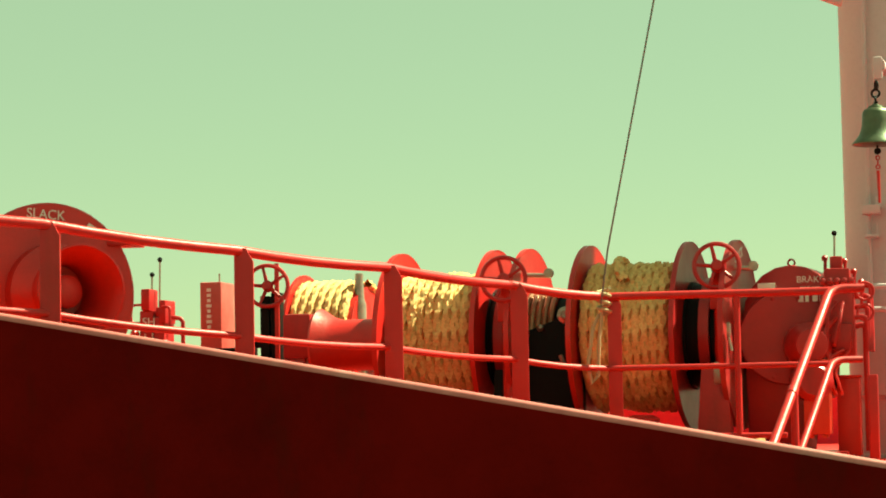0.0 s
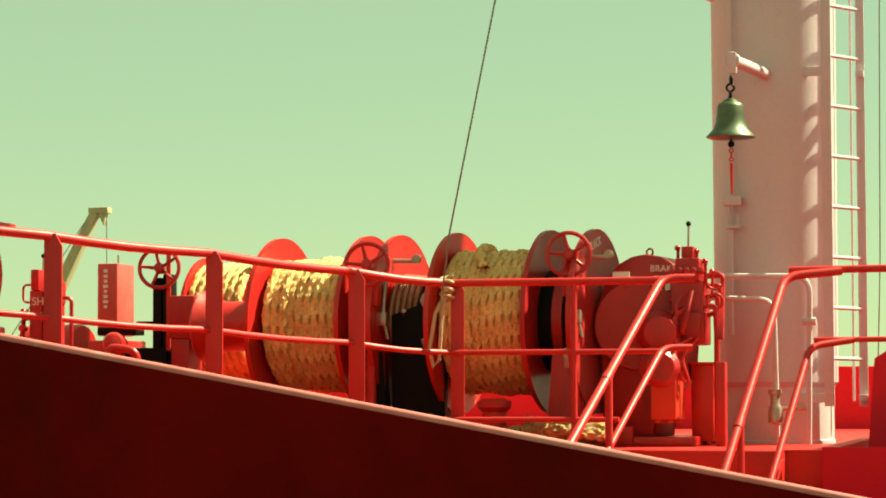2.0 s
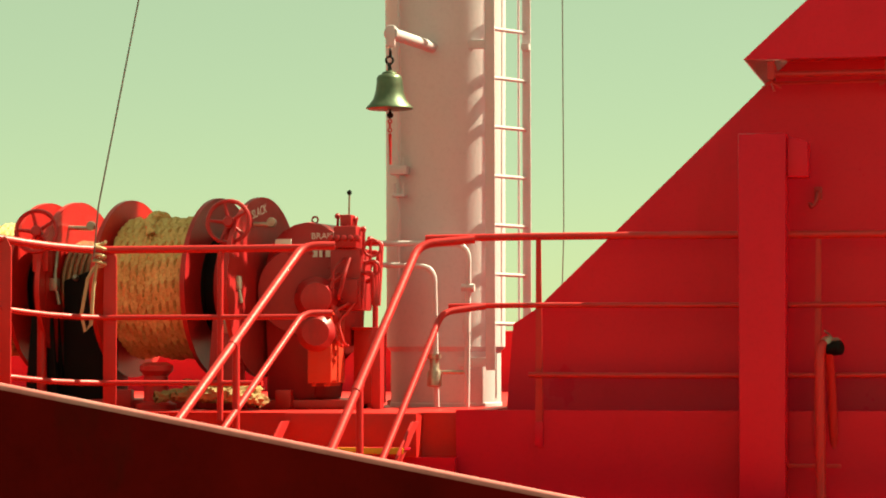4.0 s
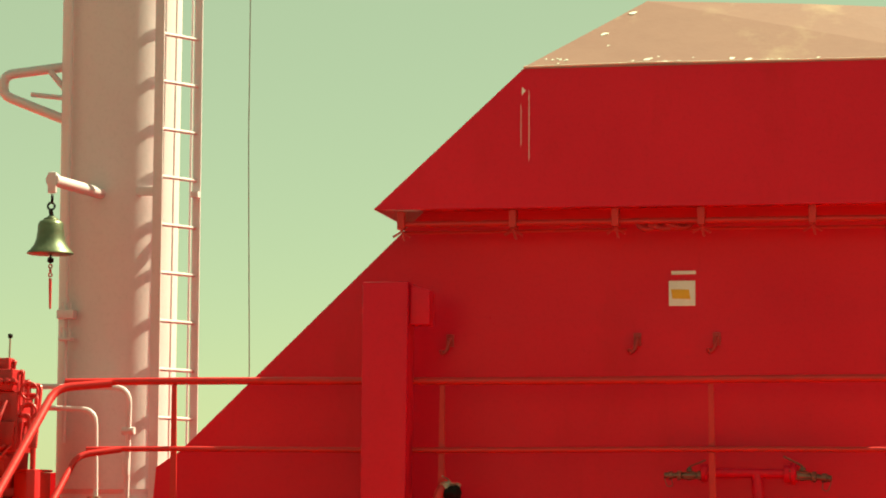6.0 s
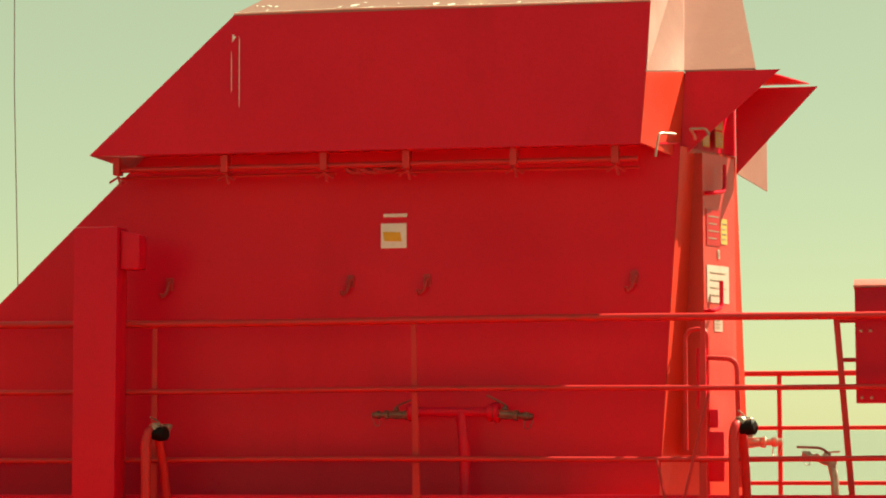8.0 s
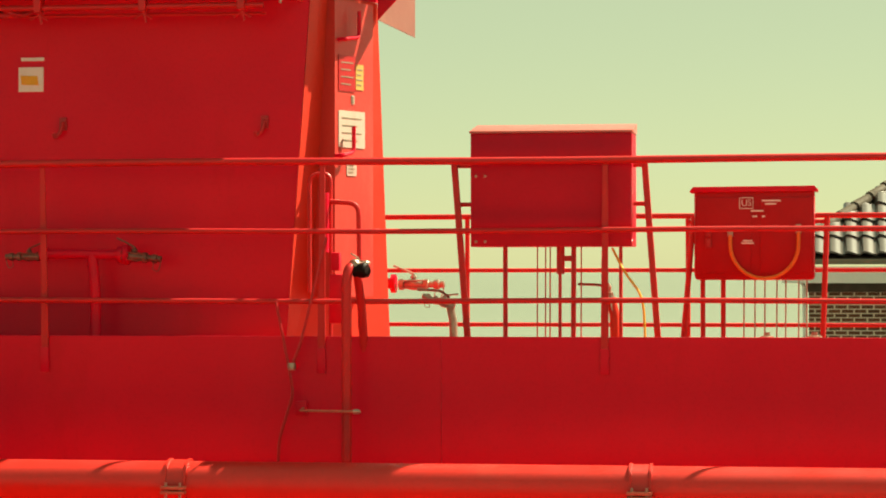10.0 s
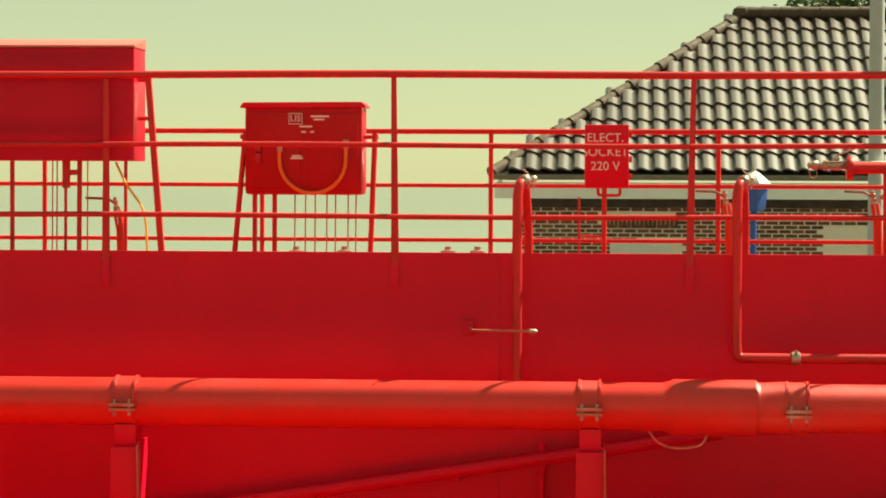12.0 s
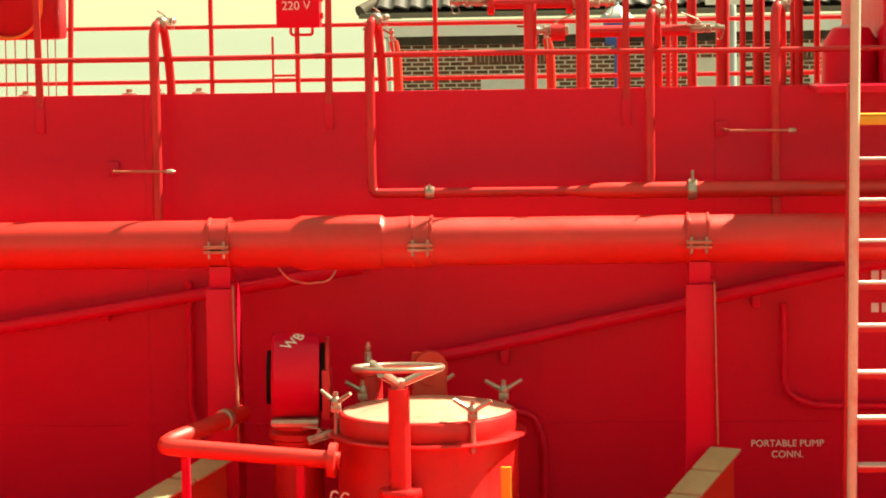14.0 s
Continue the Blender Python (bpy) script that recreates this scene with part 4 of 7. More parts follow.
def gear_case():
    th = thing("winch_gearbox", (-0.82, 14.35, 2.245), "rounded red gear case with hydraulic motor and control block", "gearbox")
    b = fresh()
    ring = [(-1.06, 0, 2.30), (-1.075, 0, 3.05)]
    for k in range(9):
        a = math.pi * (1.0 - k / 8 * 0.80)
        ring.append((-0.80 + 0.275 * math.cos(a), 0, 3.075 + 0.29 * math.sin(a)))
    ring += [(-0.60, 0, 3.12), (-0.60, 0, 2.62), (-0.74, 0, 2.55), (-0.74, 0, 2.30)]
    prism(b, [(x, 14.12 - 0.12 * (x + 0.8), z) for x, _, z in ring], (0.05, 0.42, 0), 0.02)
    part("case", b, M_MAROON, th)
    b = fresh()
    lathe(b, [(0.26, 0), (0.27, 0.02), (0.26, 0.04), (0.1, 0.045)], (-0.83, 14.12, 2.95), (0.1, -1, 0), 40)
    part("cover", b, M_MAROON, th)
    b = fresh()
    lathe(b, [(0.12, 0), (0.13, 0.02), (0.13, 0.12), (0.10, 0.16), (0.09, 0.2), (0.03, 0.21)], (-0.72, 14.05, 2.90), (0.25, -1, 0), 28)
    lathe(b, [(0.11, 0), (0.115, 0.02), (0.115, 0.14), (0.08, 0.18)], (-0.70, 14.0, 2.70), (0.2, -1, 0), 24)
    part("hydraulic_motor", b, M_MAROON, th)
    b = fresh()
    box(b, -0.63, -0.44, 14.02, 14.3, 2.83, 3.20, 0.015)
    box(b, -0.60, -0.46, 13.98, 14.2, 3.2, 3.33, 0.012)
    box(b, -0.57, -0.50, 14.02, 14.12, 3.33, 3.40, 0.01)
    for k in range(4):
        tube(b, bend([(-0.45, 14.05 + 0.04 * k, 3.05 + 0.06 * k), (-0.38 + 0.01 * k, 14.05 + 0.04 * k, 3.06 + 0.06 * k), (-0.375 + 0.01 * k, 14.07, 2.86)], 0.03), 0.014, 8)
    for k in range(5):
        lathe(b, [(0.018, 0), (0.018, 0.045), (0.01, 0.05)], (-0.61 + 0.04 * k, 14.0, 3.25), (0, -1, 0.2), 10)
    part("control_block", b, M_MAROON, th)
    b = fresh()
    tube(b, [(-0.548, 14.15, 3.36), (-0.545, 14.15, 3.53)], 0.006, 8)
    lever = part("lever", b, M_STEEL, th)
    b = fresh()
    lathe(b, [(0.002, -0.016), (0.012, -0.011), (0.016, 0.0), (0.012, 0.011), (0.002, 0.016)], (-0.545, 14.15, 3.538), n=12)
    part("knob", b, M_BLACK, lever, "black ball knob")
    b = fresh()
    ring_bar(b, (-0.80, 14.3, 3.385), (0.2, 1, 0), 0.02, 0.006, 14, 6)
    part("lifting_eye", b, M_WINCH, th)
    for k in range(10):
        a = 2 * math.pi * k / 10
        b = fresh()
        lathe(b, [(0.014, 0), (0.014, 0.012), (0.006, 0.016)], (-0.83 + 0.235 * math.cos(a), 14.075 - 0.02 * math.cos(a), 2.95 + 0.235 * math.sin(a)), (0.1, -1, 0), 8)
        part("bolt", b, M_MAROON, th)
    rnd = random.Random(12)
    for k in range(9):
        b = fresh()
        x, z = -0.66 + 0.035 * (k % 5), 2.62 + 0.09 * (k % 4)
        tube(b, bend([(x, 14.02, z), (x, 13.93, z + 0.01), (x + rnd.uniform(-0.06, 0.1), 13.93, z + rnd.uniform(0.08, 0.2)), (x + 0.05, 14.0, z + 0.25)], 0.03), rnd.uniform(0.008, 0.014), 7)
        part("hydraulic_pipe", b, M_MAROON if k % 2 else M_WINCH, th)
    b = fresh()
    box(b, -0.98, -0.88, 14.055, 14.062, 3.20, 3.26, 0.001)
    part("name_plate", b, M_SIGN, th, "small white name plate")
    for k, (x, z) in enumerate(((-0.60, 3.36), (-0.49, 3.34), (-0.44, 3.28), (-0.40, 3.22))):
        b = fresh()
        tube(b, [(x, 14.08, z - 0.1), (x + 0.004, 14.08, z + 0.05)], 0.010, 6)
        lathe(b, [(0.016, 0), (0.018, 0.02), (0.01, 0.03)], (x, 14.08, z + 0.02), n=8)
        part("valve_stem", b, M_MAROON, th)
    for z, r, lean in ((3.20, 0.05, 0.3), (3.08, 0.045, 0.2)):
        b = fresh()
        ring_bar(b, (-0.38, 14.05, z), (lean, -1, 0), r, 0.008, 18, 6)
        part("hose_loop", b, M_MAROON, th)
    b = fresh()
    tube(b, bend([(-0.46, 14.15, 3.0), (-0.385, 14.15, 3.02), (-0.385, 14.15, 2.30)], 0.05), 0.017, 10)
    part("return_pipe", b, M_MAROON, th)
    # crank of the control block that hangs over the lockers
    b = fresh()
    prism(b, [(-0.62, 14.0, 2.86), (-0.46, 14.0, 2.86), (-0.45, 14.0, 3.02), (-0.62, 14.0, 3.02)], (0, 0.2, 0), 0.02)
    lathe(b, [(0.06, 0), (0.07, 0.01), (0.07, 0.06), (0.04, 0.08)], (-0.63, 14.0, 2.80), (0.2, -1, 0), 20)
    part("pump_body", b, M_MAROON, th)
    for txt, z in (("BRAKE", 3.275), ("TEST", 3.215)):
        letters(txt, 0.052, facing((-0.685, 14.085, z), (0.12, -1, 0)), M_SIGN, th)
    b = fresh()
    for k, w in enumerate((0.03, 0.02, 0.03, 0.025)):
        box(b, -0.755 + 0.04 * k, -0.755 + 0.04 * k + w, 14.084, 14.088, 3.15, 3.19)
    part("print", b, M_SIGN, th)
    return th


gear_case()


def locker(name, x0, x1, y0, y1, z0, z1, label, mat, category):
    th = thing(name, ((x0 + x1) / 2, (y0 + y1) / 2, z0), label, category)
    b = fresh()
    box(b, x0, x1, y0, y1, z0, z1, 0.008)
    part("body", b, mat, th)
    b = fresh()
    box(b, x0 - 0.01, x1 + 0.01, y0 - 0.01, y1 + 0.01, z1 + 0.001, z1 + 0.018, 0.004)
    part("lid", b, mat, th)
    b = fresh()
    for x in (x0 + 0.02, x1 - 0.05):
        box(b, x, x + 0.03, y0 + 0.02, y1 - 0.02, z0 - 0.02, z0 - 0.001, 0.003)
    part("foot", b, mat, th)
    return th


# first box takes the lit orange red for its sun-facing side
locker("deck_locker", -0.73, -0.585, 13.88, 14.2, 2.40, 2.80, "steel box beside the winch gear case, coloured sunlit orange red", M_LIT_RED, "box")
locker("deck_locker", -0.56, -0.43, 14.3, 14.6, 2.27, 2.715, "narrow red steel locker at the foot of the mast", M_WINCH, "locker")


def bow_winch():
    """The nearer winch: brake disc with a warping head on a shaft that points towards the quay."""
    th = thing("anchor_winch", (-4.6, 12.5, 2.245), "large red anchor winch with brake disc and flared warping head", "winch")
    ax = Vector((0.68, -0.73, 0)).normalized()
    c = Vector((-4.665, 12.55, 3.235))
    b = fresh()
    lathe(b, [(0.1, -0.03), (0.482, -0.03), (0.491, -0.02), (0.491, 0.02), (0.482, 0.03), (0.40, 0.03), (0.385, 0.036), (0.1, 0.036)], c, ax, 72)
    part("brake_disc", b, M_WINCH, th)
    b = fresh()
    lathe(b, [(0.33, -0.5), (0.33, -0.03)], c, ax, 48)
    part("drum", b, M_WINCH, th)
    b = fresh()
    lathe(b, [(0.265, 0.03), (0.265, 0.12), (0.235, 0.15), (0.18, 0.20), (0.175, 0.28), (0.195, 0.36), (0.232, 0.42), (0.245, 0.435), (0.245, 0.447), (0.232, 0.452), (0.208, 0.42), (0.17, 0.35), (0.15, 0.24), (0.145, 0.12), (0.092, 0.115), (0.088, 0.25), (0.07, 0.262), (0.0, 0.262)], c, ax, 56)
    part("warping_head", b, M_WINCH, th)
    b = fresh()
    lathe(b, [(0.31, 0.0), (0.32, 0.02), (0.32, 0.09), (0.30, 0.10)], c + Vector((-0.24, 0.02, -0.05)), ax, 48)
    part("hub", b, M_WINCH, th)
    b = fresh()
    box(b, -4.42, -4.27, 12.75, 13.0, 3.50, 3.535, 0.006)
    part("guard", b, M_WINCH, th)
    b = fresh()
    lathe(b, [(0.028, 0), (0.032, 0.005), (0.032, 0.02), (0.024, 0.026)], c + ax * 0.03 + Vector((-0.21, -0.05, 0.23)), ax, 18)
    part("grease_cap", b, M_YELLOW, th, "yellow grease cap")
    b = fresh()
    for k in range(6):
        a = 0.5 + k * math.pi / 3
        side = Vector((0, 0, 1)).cross(ax)
        lathe(b, [(0.014, 0), (0.014, 0.014), (0.006, 0.016)], c + ax * 0.034 + (Vector((0, 0, 1)) * math.sin(a) + side * math.cos(a)) * 0.36, ax, 8)
    part("bolt", b, M_WINCH, th)
    letters("SLACK", 0.075, facing(c + ax * 0.034 + Vector((-0.02, -0.018, 0.424)), ax, -0.06), M_SIGN, th)
    b = fresh()
    side = Vector((0, 0, 1)).cross(ax)
    arc = [c + ax * 0.034 + (Vector((0, 0, 1)) * math.cos(a) + side * math.sin(a)) * 0.435 for a in (0.52, 0.59, 0.66, 0.73, 0.79)]
    for q, r in zip(arc, arc[1:]):
        box(b, -0.5, 0.5, -0.011, 0.011, 0, 0.002, 0, Matrix.Translation((q + r) / 2) @ facing((0, 0, 0), ax, -math.atan2((r - q).dot(Vector((0, 0, -1))), (r - q).dot(side))) @ Matrix.Diagonal(((r - q).length, 1, 1, 1)))
    part("arrow", b, M_SIGN, th)
    b = fresh()
    box(b, -5.0, -4.2, 12.5, 13.5, 2.245, 2.75, 0.02)
    box(b, -4.55, -4.10, 12.25, 12.5, 2.245, 2.93, 0.02)
    part("bedplate", b, M_WINCH, th)
    return th


bow_winch()


def control_stand():
    th = thing("winch_control_stand", (-4.6, 14.2, 2.245), "dark red hydraulic control stand with two black knobbed levers", "control stand")
    for x0, x1, y0, y1, z0, z1, nm in ((-4.67, -4.585, 14.1, 14.3, 2.245, 3.20, "valve_block"), (-4.58, -4.515, 14.1, 14.3, 2.245, 3.16, "valve_block"), (-4.655, -4.60, 14.08, 14.25, 3.20, 3.33, "valve_head"), (-4.545, -4.50, 14.08, 14.28, 3.12, 3.26, "valve_head"), (-4.575, -4.548, 14.12, 14.22, 3.16, 3.22, "valve_head")):
        b = fresh()
        box(b, x0, x1, y0, y1, z0, z1, 0.01)
        part(nm, b, M_MAROON, th)
    for pts, r in (([(-4.50, 14.2, 3.16), (-4.43, 14.2, 3.15), (-4.43, 14.2, 2.80), (-4.36, 14.2, 2.70)], 0.013), ([(-4.67, 14.2, 3.24), (-4.755, 14.2, 3.24), (-4.755, 14.2, 3.13), (-4.67, 14.2, 3.13)], 0.008), ([(-4.68, 14.15, 3.03), (-4.73, 14.15, 3.03), (-4.74, 14.15, 2.85)], 0.016), ([(-4.52, 14.07, 3.22), (-4.47, 14.07, 3.22), (-4.47, 14.07, 3.08)], 0.008)):
        b = fresh()
        tube(b, bend(pts, 0.03), r, 8)
        part("pipe", b, M_MAROON, th)
    for x, z in ((-4.69, 3.06), (-4.70, 2.96), (-4.69, 2.88), (-4.50, 3.0), (-4.50, 2.9), (-4.63, 2.8)):
        b = fresh()
        lathe(b, [(0.022, 0), (0.022, 0.05), (0.014, 0.06)], (x, 14.1, z), (0, -1, 0.1), 10)
        part("coupling", b, M_WINCH, th)
    letters("SH", 0.07, facing((-4.61, 14.095, 3.13), (0, -1, 0)), M_SIGN, th)
    letters("1 1", 0.06, facing((-4.61, 14.095, 3.04), (0, -1, 0)), M_SIGN, th)
    for x, z1 in ((-4.625, 3.42), (-4.575, 3.51)):
        b = fresh()
        tube(b, [(x, 14.2, 3.16), (x + 0.005, 14.2, z1)], 0.006, 6)
        lv = part("lever", b, M_STEEL, th)
        b = fresh()
        lathe(b, [(0.002, -0.016), (0.012, -0.011), (0.016, 0.0), (0.012, 0.011), (0.002, 0.016)], (x + 0.005, 14.2, z1), n=10)
        part("knob", b, M_BLACK, lv, "black ball knob")
    return th


def deck_pipework():
    th = thing("winch_pipework", (-4.4, 13.9, 2.245), "low tangle of red and black hydraulic pipes beside the winch", "pipework")
    rnd = random.Random(31)
    for k in range(9):
        x, y, z = -5.0 + 0.13 * k, rnd.uniform(13.75, 14.05), rnd.uniform(2.62, 2.88)
        b = fresh()
        tube(b, bend([(x, y, 2.25), (x, y, z), (x + rnd.uniform(0.08, 0.22), y + 0.03, z + rnd.uniform(-0.04, 0.03)), (x + 0.2, y + 0.05, 2.25)], 0.06), rnd.uniform(0.014, 0.028), 10)
        part("pipe", b, (M_WINCH, M_MAROON, M_BLACK)[k % 3], th)
    for x, y, r, z in ((-4.32, 13.95, 0.10, 2.74), (-4.86, 13.9, 0.08, 2.80), (-4.14, 14.2, 0.07, 2.86)):
        b = fresh()
        lathe(b, [(r, -0.1), (r * 1.1, -0.09), (r * 1.1, -0.06), (r, -0.05), (r, 0.08), (r * 0.8, 0.11), (r * 0.3, 0.12)], (x, y, z), (0.3, -1, 0.1), 20)
        part("pump", b, M_WINCH, th)
    for x0, x1, z0, z1 in ((-4.28, -4.02, 2.92, 2.97), (-4.24, -4.05, 2.60, 2.72), (-4.80, -4.68, 2.60, 2.78)):
        b = fresh()
        box(b, x0, x1, 14.25, 14.40, z0, z1, 0.01)
        part("bracket", b, M_BLACK, th)
    b = fresh()
    box(b, -5.05, -3.95, 13.85, 14.45, 2.245, 2.50, 0.015)
    part("bedplate", b, M_MAROON, th)
    return th


deck_pipework()
control_stand()


def far_brake():
    th = thing("winch_brake_stand", (-4.05, 14.75, 2.245), "black steel brake stand with a red spoked handwheel", "handwheel")
    handwheel("handwheel", (-4.04, 14.70, 3.36), (0.15, -1, 0.1), 0.128, th)
    b = fresh()
    box(b, -4.10, -4.04, 14.74, 14.84, 2.245, 3.30, 0.008)
    box(b, -4.03, -3.97, 14.74, 14.84, 2.245, 3.32, 0.008)
    box(b, -4.22, -4.06, 14.76, 14.86, 2.98, 3.02, 0.005)
    box(b, -4.3, -3.95, 14.72, 14.95, 2.5, 2.85, 0.02)
    part("column", b, M_BLACK, th)
    b = fresh()
    box(b, -4.0, -3.972, 14.72, 14.735, 2.3, 3.5, 0.003)
    part("flat_bar", b, M_WINCH, th)
    return th


far_brake()


def gear_box_far():
    th = thing("winch_gearbox", (-4.42, 14.9, 2.245), "tall red gear case with white lettering and lifting eye", "gearbox")
    b = fresh()
    box(b, -4.505, -4.365, 14.8, 15.1, 2.93, 3.40, 0.012)
    # pink base colour paints in the light on the upper case
    part("upper_case", b, surface("sunlit_pink_case_paint", (0.55, 0.09, 0.08), (0.48, 0.05, 0.045), 0.4, big=6.0), th, "upper case in a sunlit pink")
    b = fresh()
    box(b, -4.55, -4.30, 14.75, 15.15, 2.245, 2.90, 0.015)
    lathe(b, [(0.20, -0.2), (0.21, -0.18), (0.21, 0.18), (0.2, 0.2)], (-4.85, 14.95, 2.80), (1, -0.12, 0), 28)
    lathe(b, [(0.14, 0), (0.15, 0.02), (0.15, 0.1), (0.1, 0.13)], (-4.62, 14.6, 2.55), (0.1, -1, 0.1), 24)
    part("case", b, M_WINCH, th)
    b = fresh()
    rnd = random.Random(9)
    for k in range(8):
        w = rnd.uniform(0.02, 0.035)
        box(b, -4.445 - w / 2, -4.445 + w / 2, 14.793, 14.798, 3.34 - 0.033 * k, 3.36 - 0.033 * k)
    part("print", b, M_SIGN, th)
    b = fresh()
    tube(b, [(-4.42, 14.95, 3.4), (-4.42, 14.95, 3.46)], 0.006, 6)
    part("lifting_eye", b, M_STEEL, th)
    return th


gear_box_far()
# fairlead posts behind the drums, and another drum of rope
for x, z1, lab in ((-3.62, 3.46, "grey steel roller post behind the winch"), (-2.95, 3.45, "grey steel roller post behind the rope drum")):
    b = fresh()
    lathe(b, [(0.045, 2.245), (0.045, z1 - 0.2), (0.032, z1 - 0.16), (0.026, z1)], (x, 15.4, 0), n=16)
    solo("roller_post", b, M_STEEL, lab, "post", at=(x, 15.4, 2.245))


def coil_behind():
    th = thing("mooring_rope", (-3.95, 15.6, 2.245), "bright straw coloured rope on a drum behind the winch", "rope", "ropes on the winch drums")
    b = fresh()
    ax = Vector((1, -0.1, 0)).normalized()
    pts = []
    for i in range(7 * 90):
        a = 2 * math.pi * i / 90
        pts.append(Vector((-4.0, 15.6, 3.03)) + ax * (i / 90 * 0.056) + (Vector((0, 0, 1)) * math.cos(a) + ax.cross(Vector((0, 0, 1))) * math.sin(a)) * 0.37)
    laid_rope(b, pts, 0.031)
    part("outer_layer", b, M_ROPE, th)
    b = fresh()
    lathe(b, [(0.35, 0), (0.35, 0.4), (0.1, 0.4), (0.1, 0.55)], (-4.0, 15.6, 3.03), ax, 36)
    lathe(b, [(0.1, 0), (0.44, 0), (0.44, 0.02), (0.1, 0.02)], (-4.04, 15.6, 3.03), ax, 40)
    box(b, -3.55, -3.35, 15.5, 15.7, 2.245, 3.03, 0.01)
    part("drum", b, M_WINCH, th)
    return th


coil_behind()

# loose rope on deck under the rail
b = fresh()
pts = []
for i in range(140):
    t = i / 139
    pts.append(Vector((-1.55 + 0.62 * t + 0.05 * math.sin(9 * t), 13.52 + 0.12 * math.sin(7 * t), 2.30 + 0.05 * math.sin(math.pi * t) + (0.02 if t < 0.5 else 0))))
laid_rope(b, pts, 0.034)
pts = [Vector((-1.2 + 0.25 * math.cos(a), 13.6 + 0.13 * math.sin(a), 2.29 + 0.012 * a)) for a in [k * 0.09 for k in range(100)]]
laid_rope(b, pts, 0.03)
solo("rope_bight", b, surface("grimy_rope", (0.26, 0.13, 0.05), (0.42, 0.26, 0.10), 0.85, big=8.0), "loose bight of straw coloured rope lying on deck", "rope")
# bitts on the forecastle deck
for x, y, h in ((-1.62, 13.75, 1.0), (-0.45, 15.2, 1.7)):
    b = fresh()
    lathe(b, [(0.12, 0), (0.12, 0.03), (0.075, 0.05), (0.07, 0.2 * h), (0.10, 0.23 * h), (0.10, 0.26 * h), (0.06, 0.28 * h)], (x, y, 2.245), n=24)
    solo("bollard", b, M_RAIL, "small red mooring bollard with worn top", "bollard", "deck bollards", at=(x, y, 2.245))
b = fresh()
box(b, -0.378, -0.322, 14.02, 14.12, 2.245, 2.73, 0.008)
solo("cable_box", b, M_MAROON, "narrow dark red steel box at the foot of the mast", "box", at=(-0.35, 14.07, 2.245))


# ---- midship: things on the trunk edge ----
def duct_post():
    th = thing("vent_trunk", (2.0, 13.1, 0.0), "square red steel vent trunk standing against the trunk side", "vent")
    b = fresh()
    prism(b, [(1.885, 13.02, 0.0), (2.12, 13.02, 0.0), (2.15, 13.02, 3.745), (1.895, 13.02, 3.745)], (0, 0.19, 0), 0.012)
    part("trunk", b, M_RED, th)
    b = fresh()
    prism(b, [(2.152, 13.06, 3.73), (2.262, 13.06, 3.70), (2.262, 13.06, 3.51), (2.152, 13.06, 3.51)], (0, 0.14, 0), 0.008)
    part("outlet", b, M_RED, th)
    b = fresh()
    box(b, 2.13, 2.42, 13.10, 13.12, 1.965, 1.985, 0.003)
    part("bracket", b, M_RAIL, th)
    return th


duct_post()


def valve(bm, at, way, size=1.0):
    """A small ball valve along a direction: body, flanges, lever."""
    at, way = Vector(at), Vector(way).normalized()
    s = size
    lathe(bm, [(0.02 * s, -0.09 * s), (0.034 * s, -0.085 * s), (0.034 * s, -0.06 * s), (0.022 * s, -0.055 * s), (0.03 * s, -0.03 * s), (0.036 * s, 0.0), (0.03 * s, 0.03 * s), (0.022 * s, 0.055 * s), (0.034 * s, 0.06 * s), (0.034 * s, 0.085 * s), (0.02 * s, 0.09 * s), (0.02 * s, 0.12 * s)], at, way, 14)
    up = Vector((0, 0, 1)) if abs(way.z) < 0.8 else Vector((0, -1, 0))
    tube(bm, [at, at + up * 0.06 * s], 0.012 * s, 8)
    lathe(bm, [(0.022 * s, 0.036 * s), (0.022 * s, 0.046 * s), (0.016 * s, 0.05 * s)], at, up, 8)
    lathe(bm, [(0.026 * s, 0.12 * s), (0.03 * s, 0.125 * s), (0.03 * s, 0.15 * s), (0.022 * s, 0.155 * s), (0.022 * s, 0.18 * s), (0.012 * s, 0.185 * s)], at, way, 12)
    side = way.cross(up)
    for sg in (-1, 1):
        for q in (up, -up):
            tube(bm, [at + side * 0.03 * s * sg + q * 0.022 * s - way * 0.085 * s, at + side * 0.03 * s * sg + q * 0.022 * s + way * 0.085 * s], 0.005 * s, 6)
    tube(bm, bend([at + way * 0.13 * s - up * 0.03 * s, at + way * 0.12 * s - up * 0.075 * s, at + way * 0.16 * s - up * 0.085 * s, at + way * 0.18 * s - up * 0.02 * s], 0.02 * s), 0.003 * s, 6)
    tube(bm, bend([at + up * 0.06 * s, at + up * 0.075 * s - way * 0.03 * s, at + up * 0.11 * s - way * 0.12 * s], 0.02 * s), 0.007 * s, 6)
    return bm


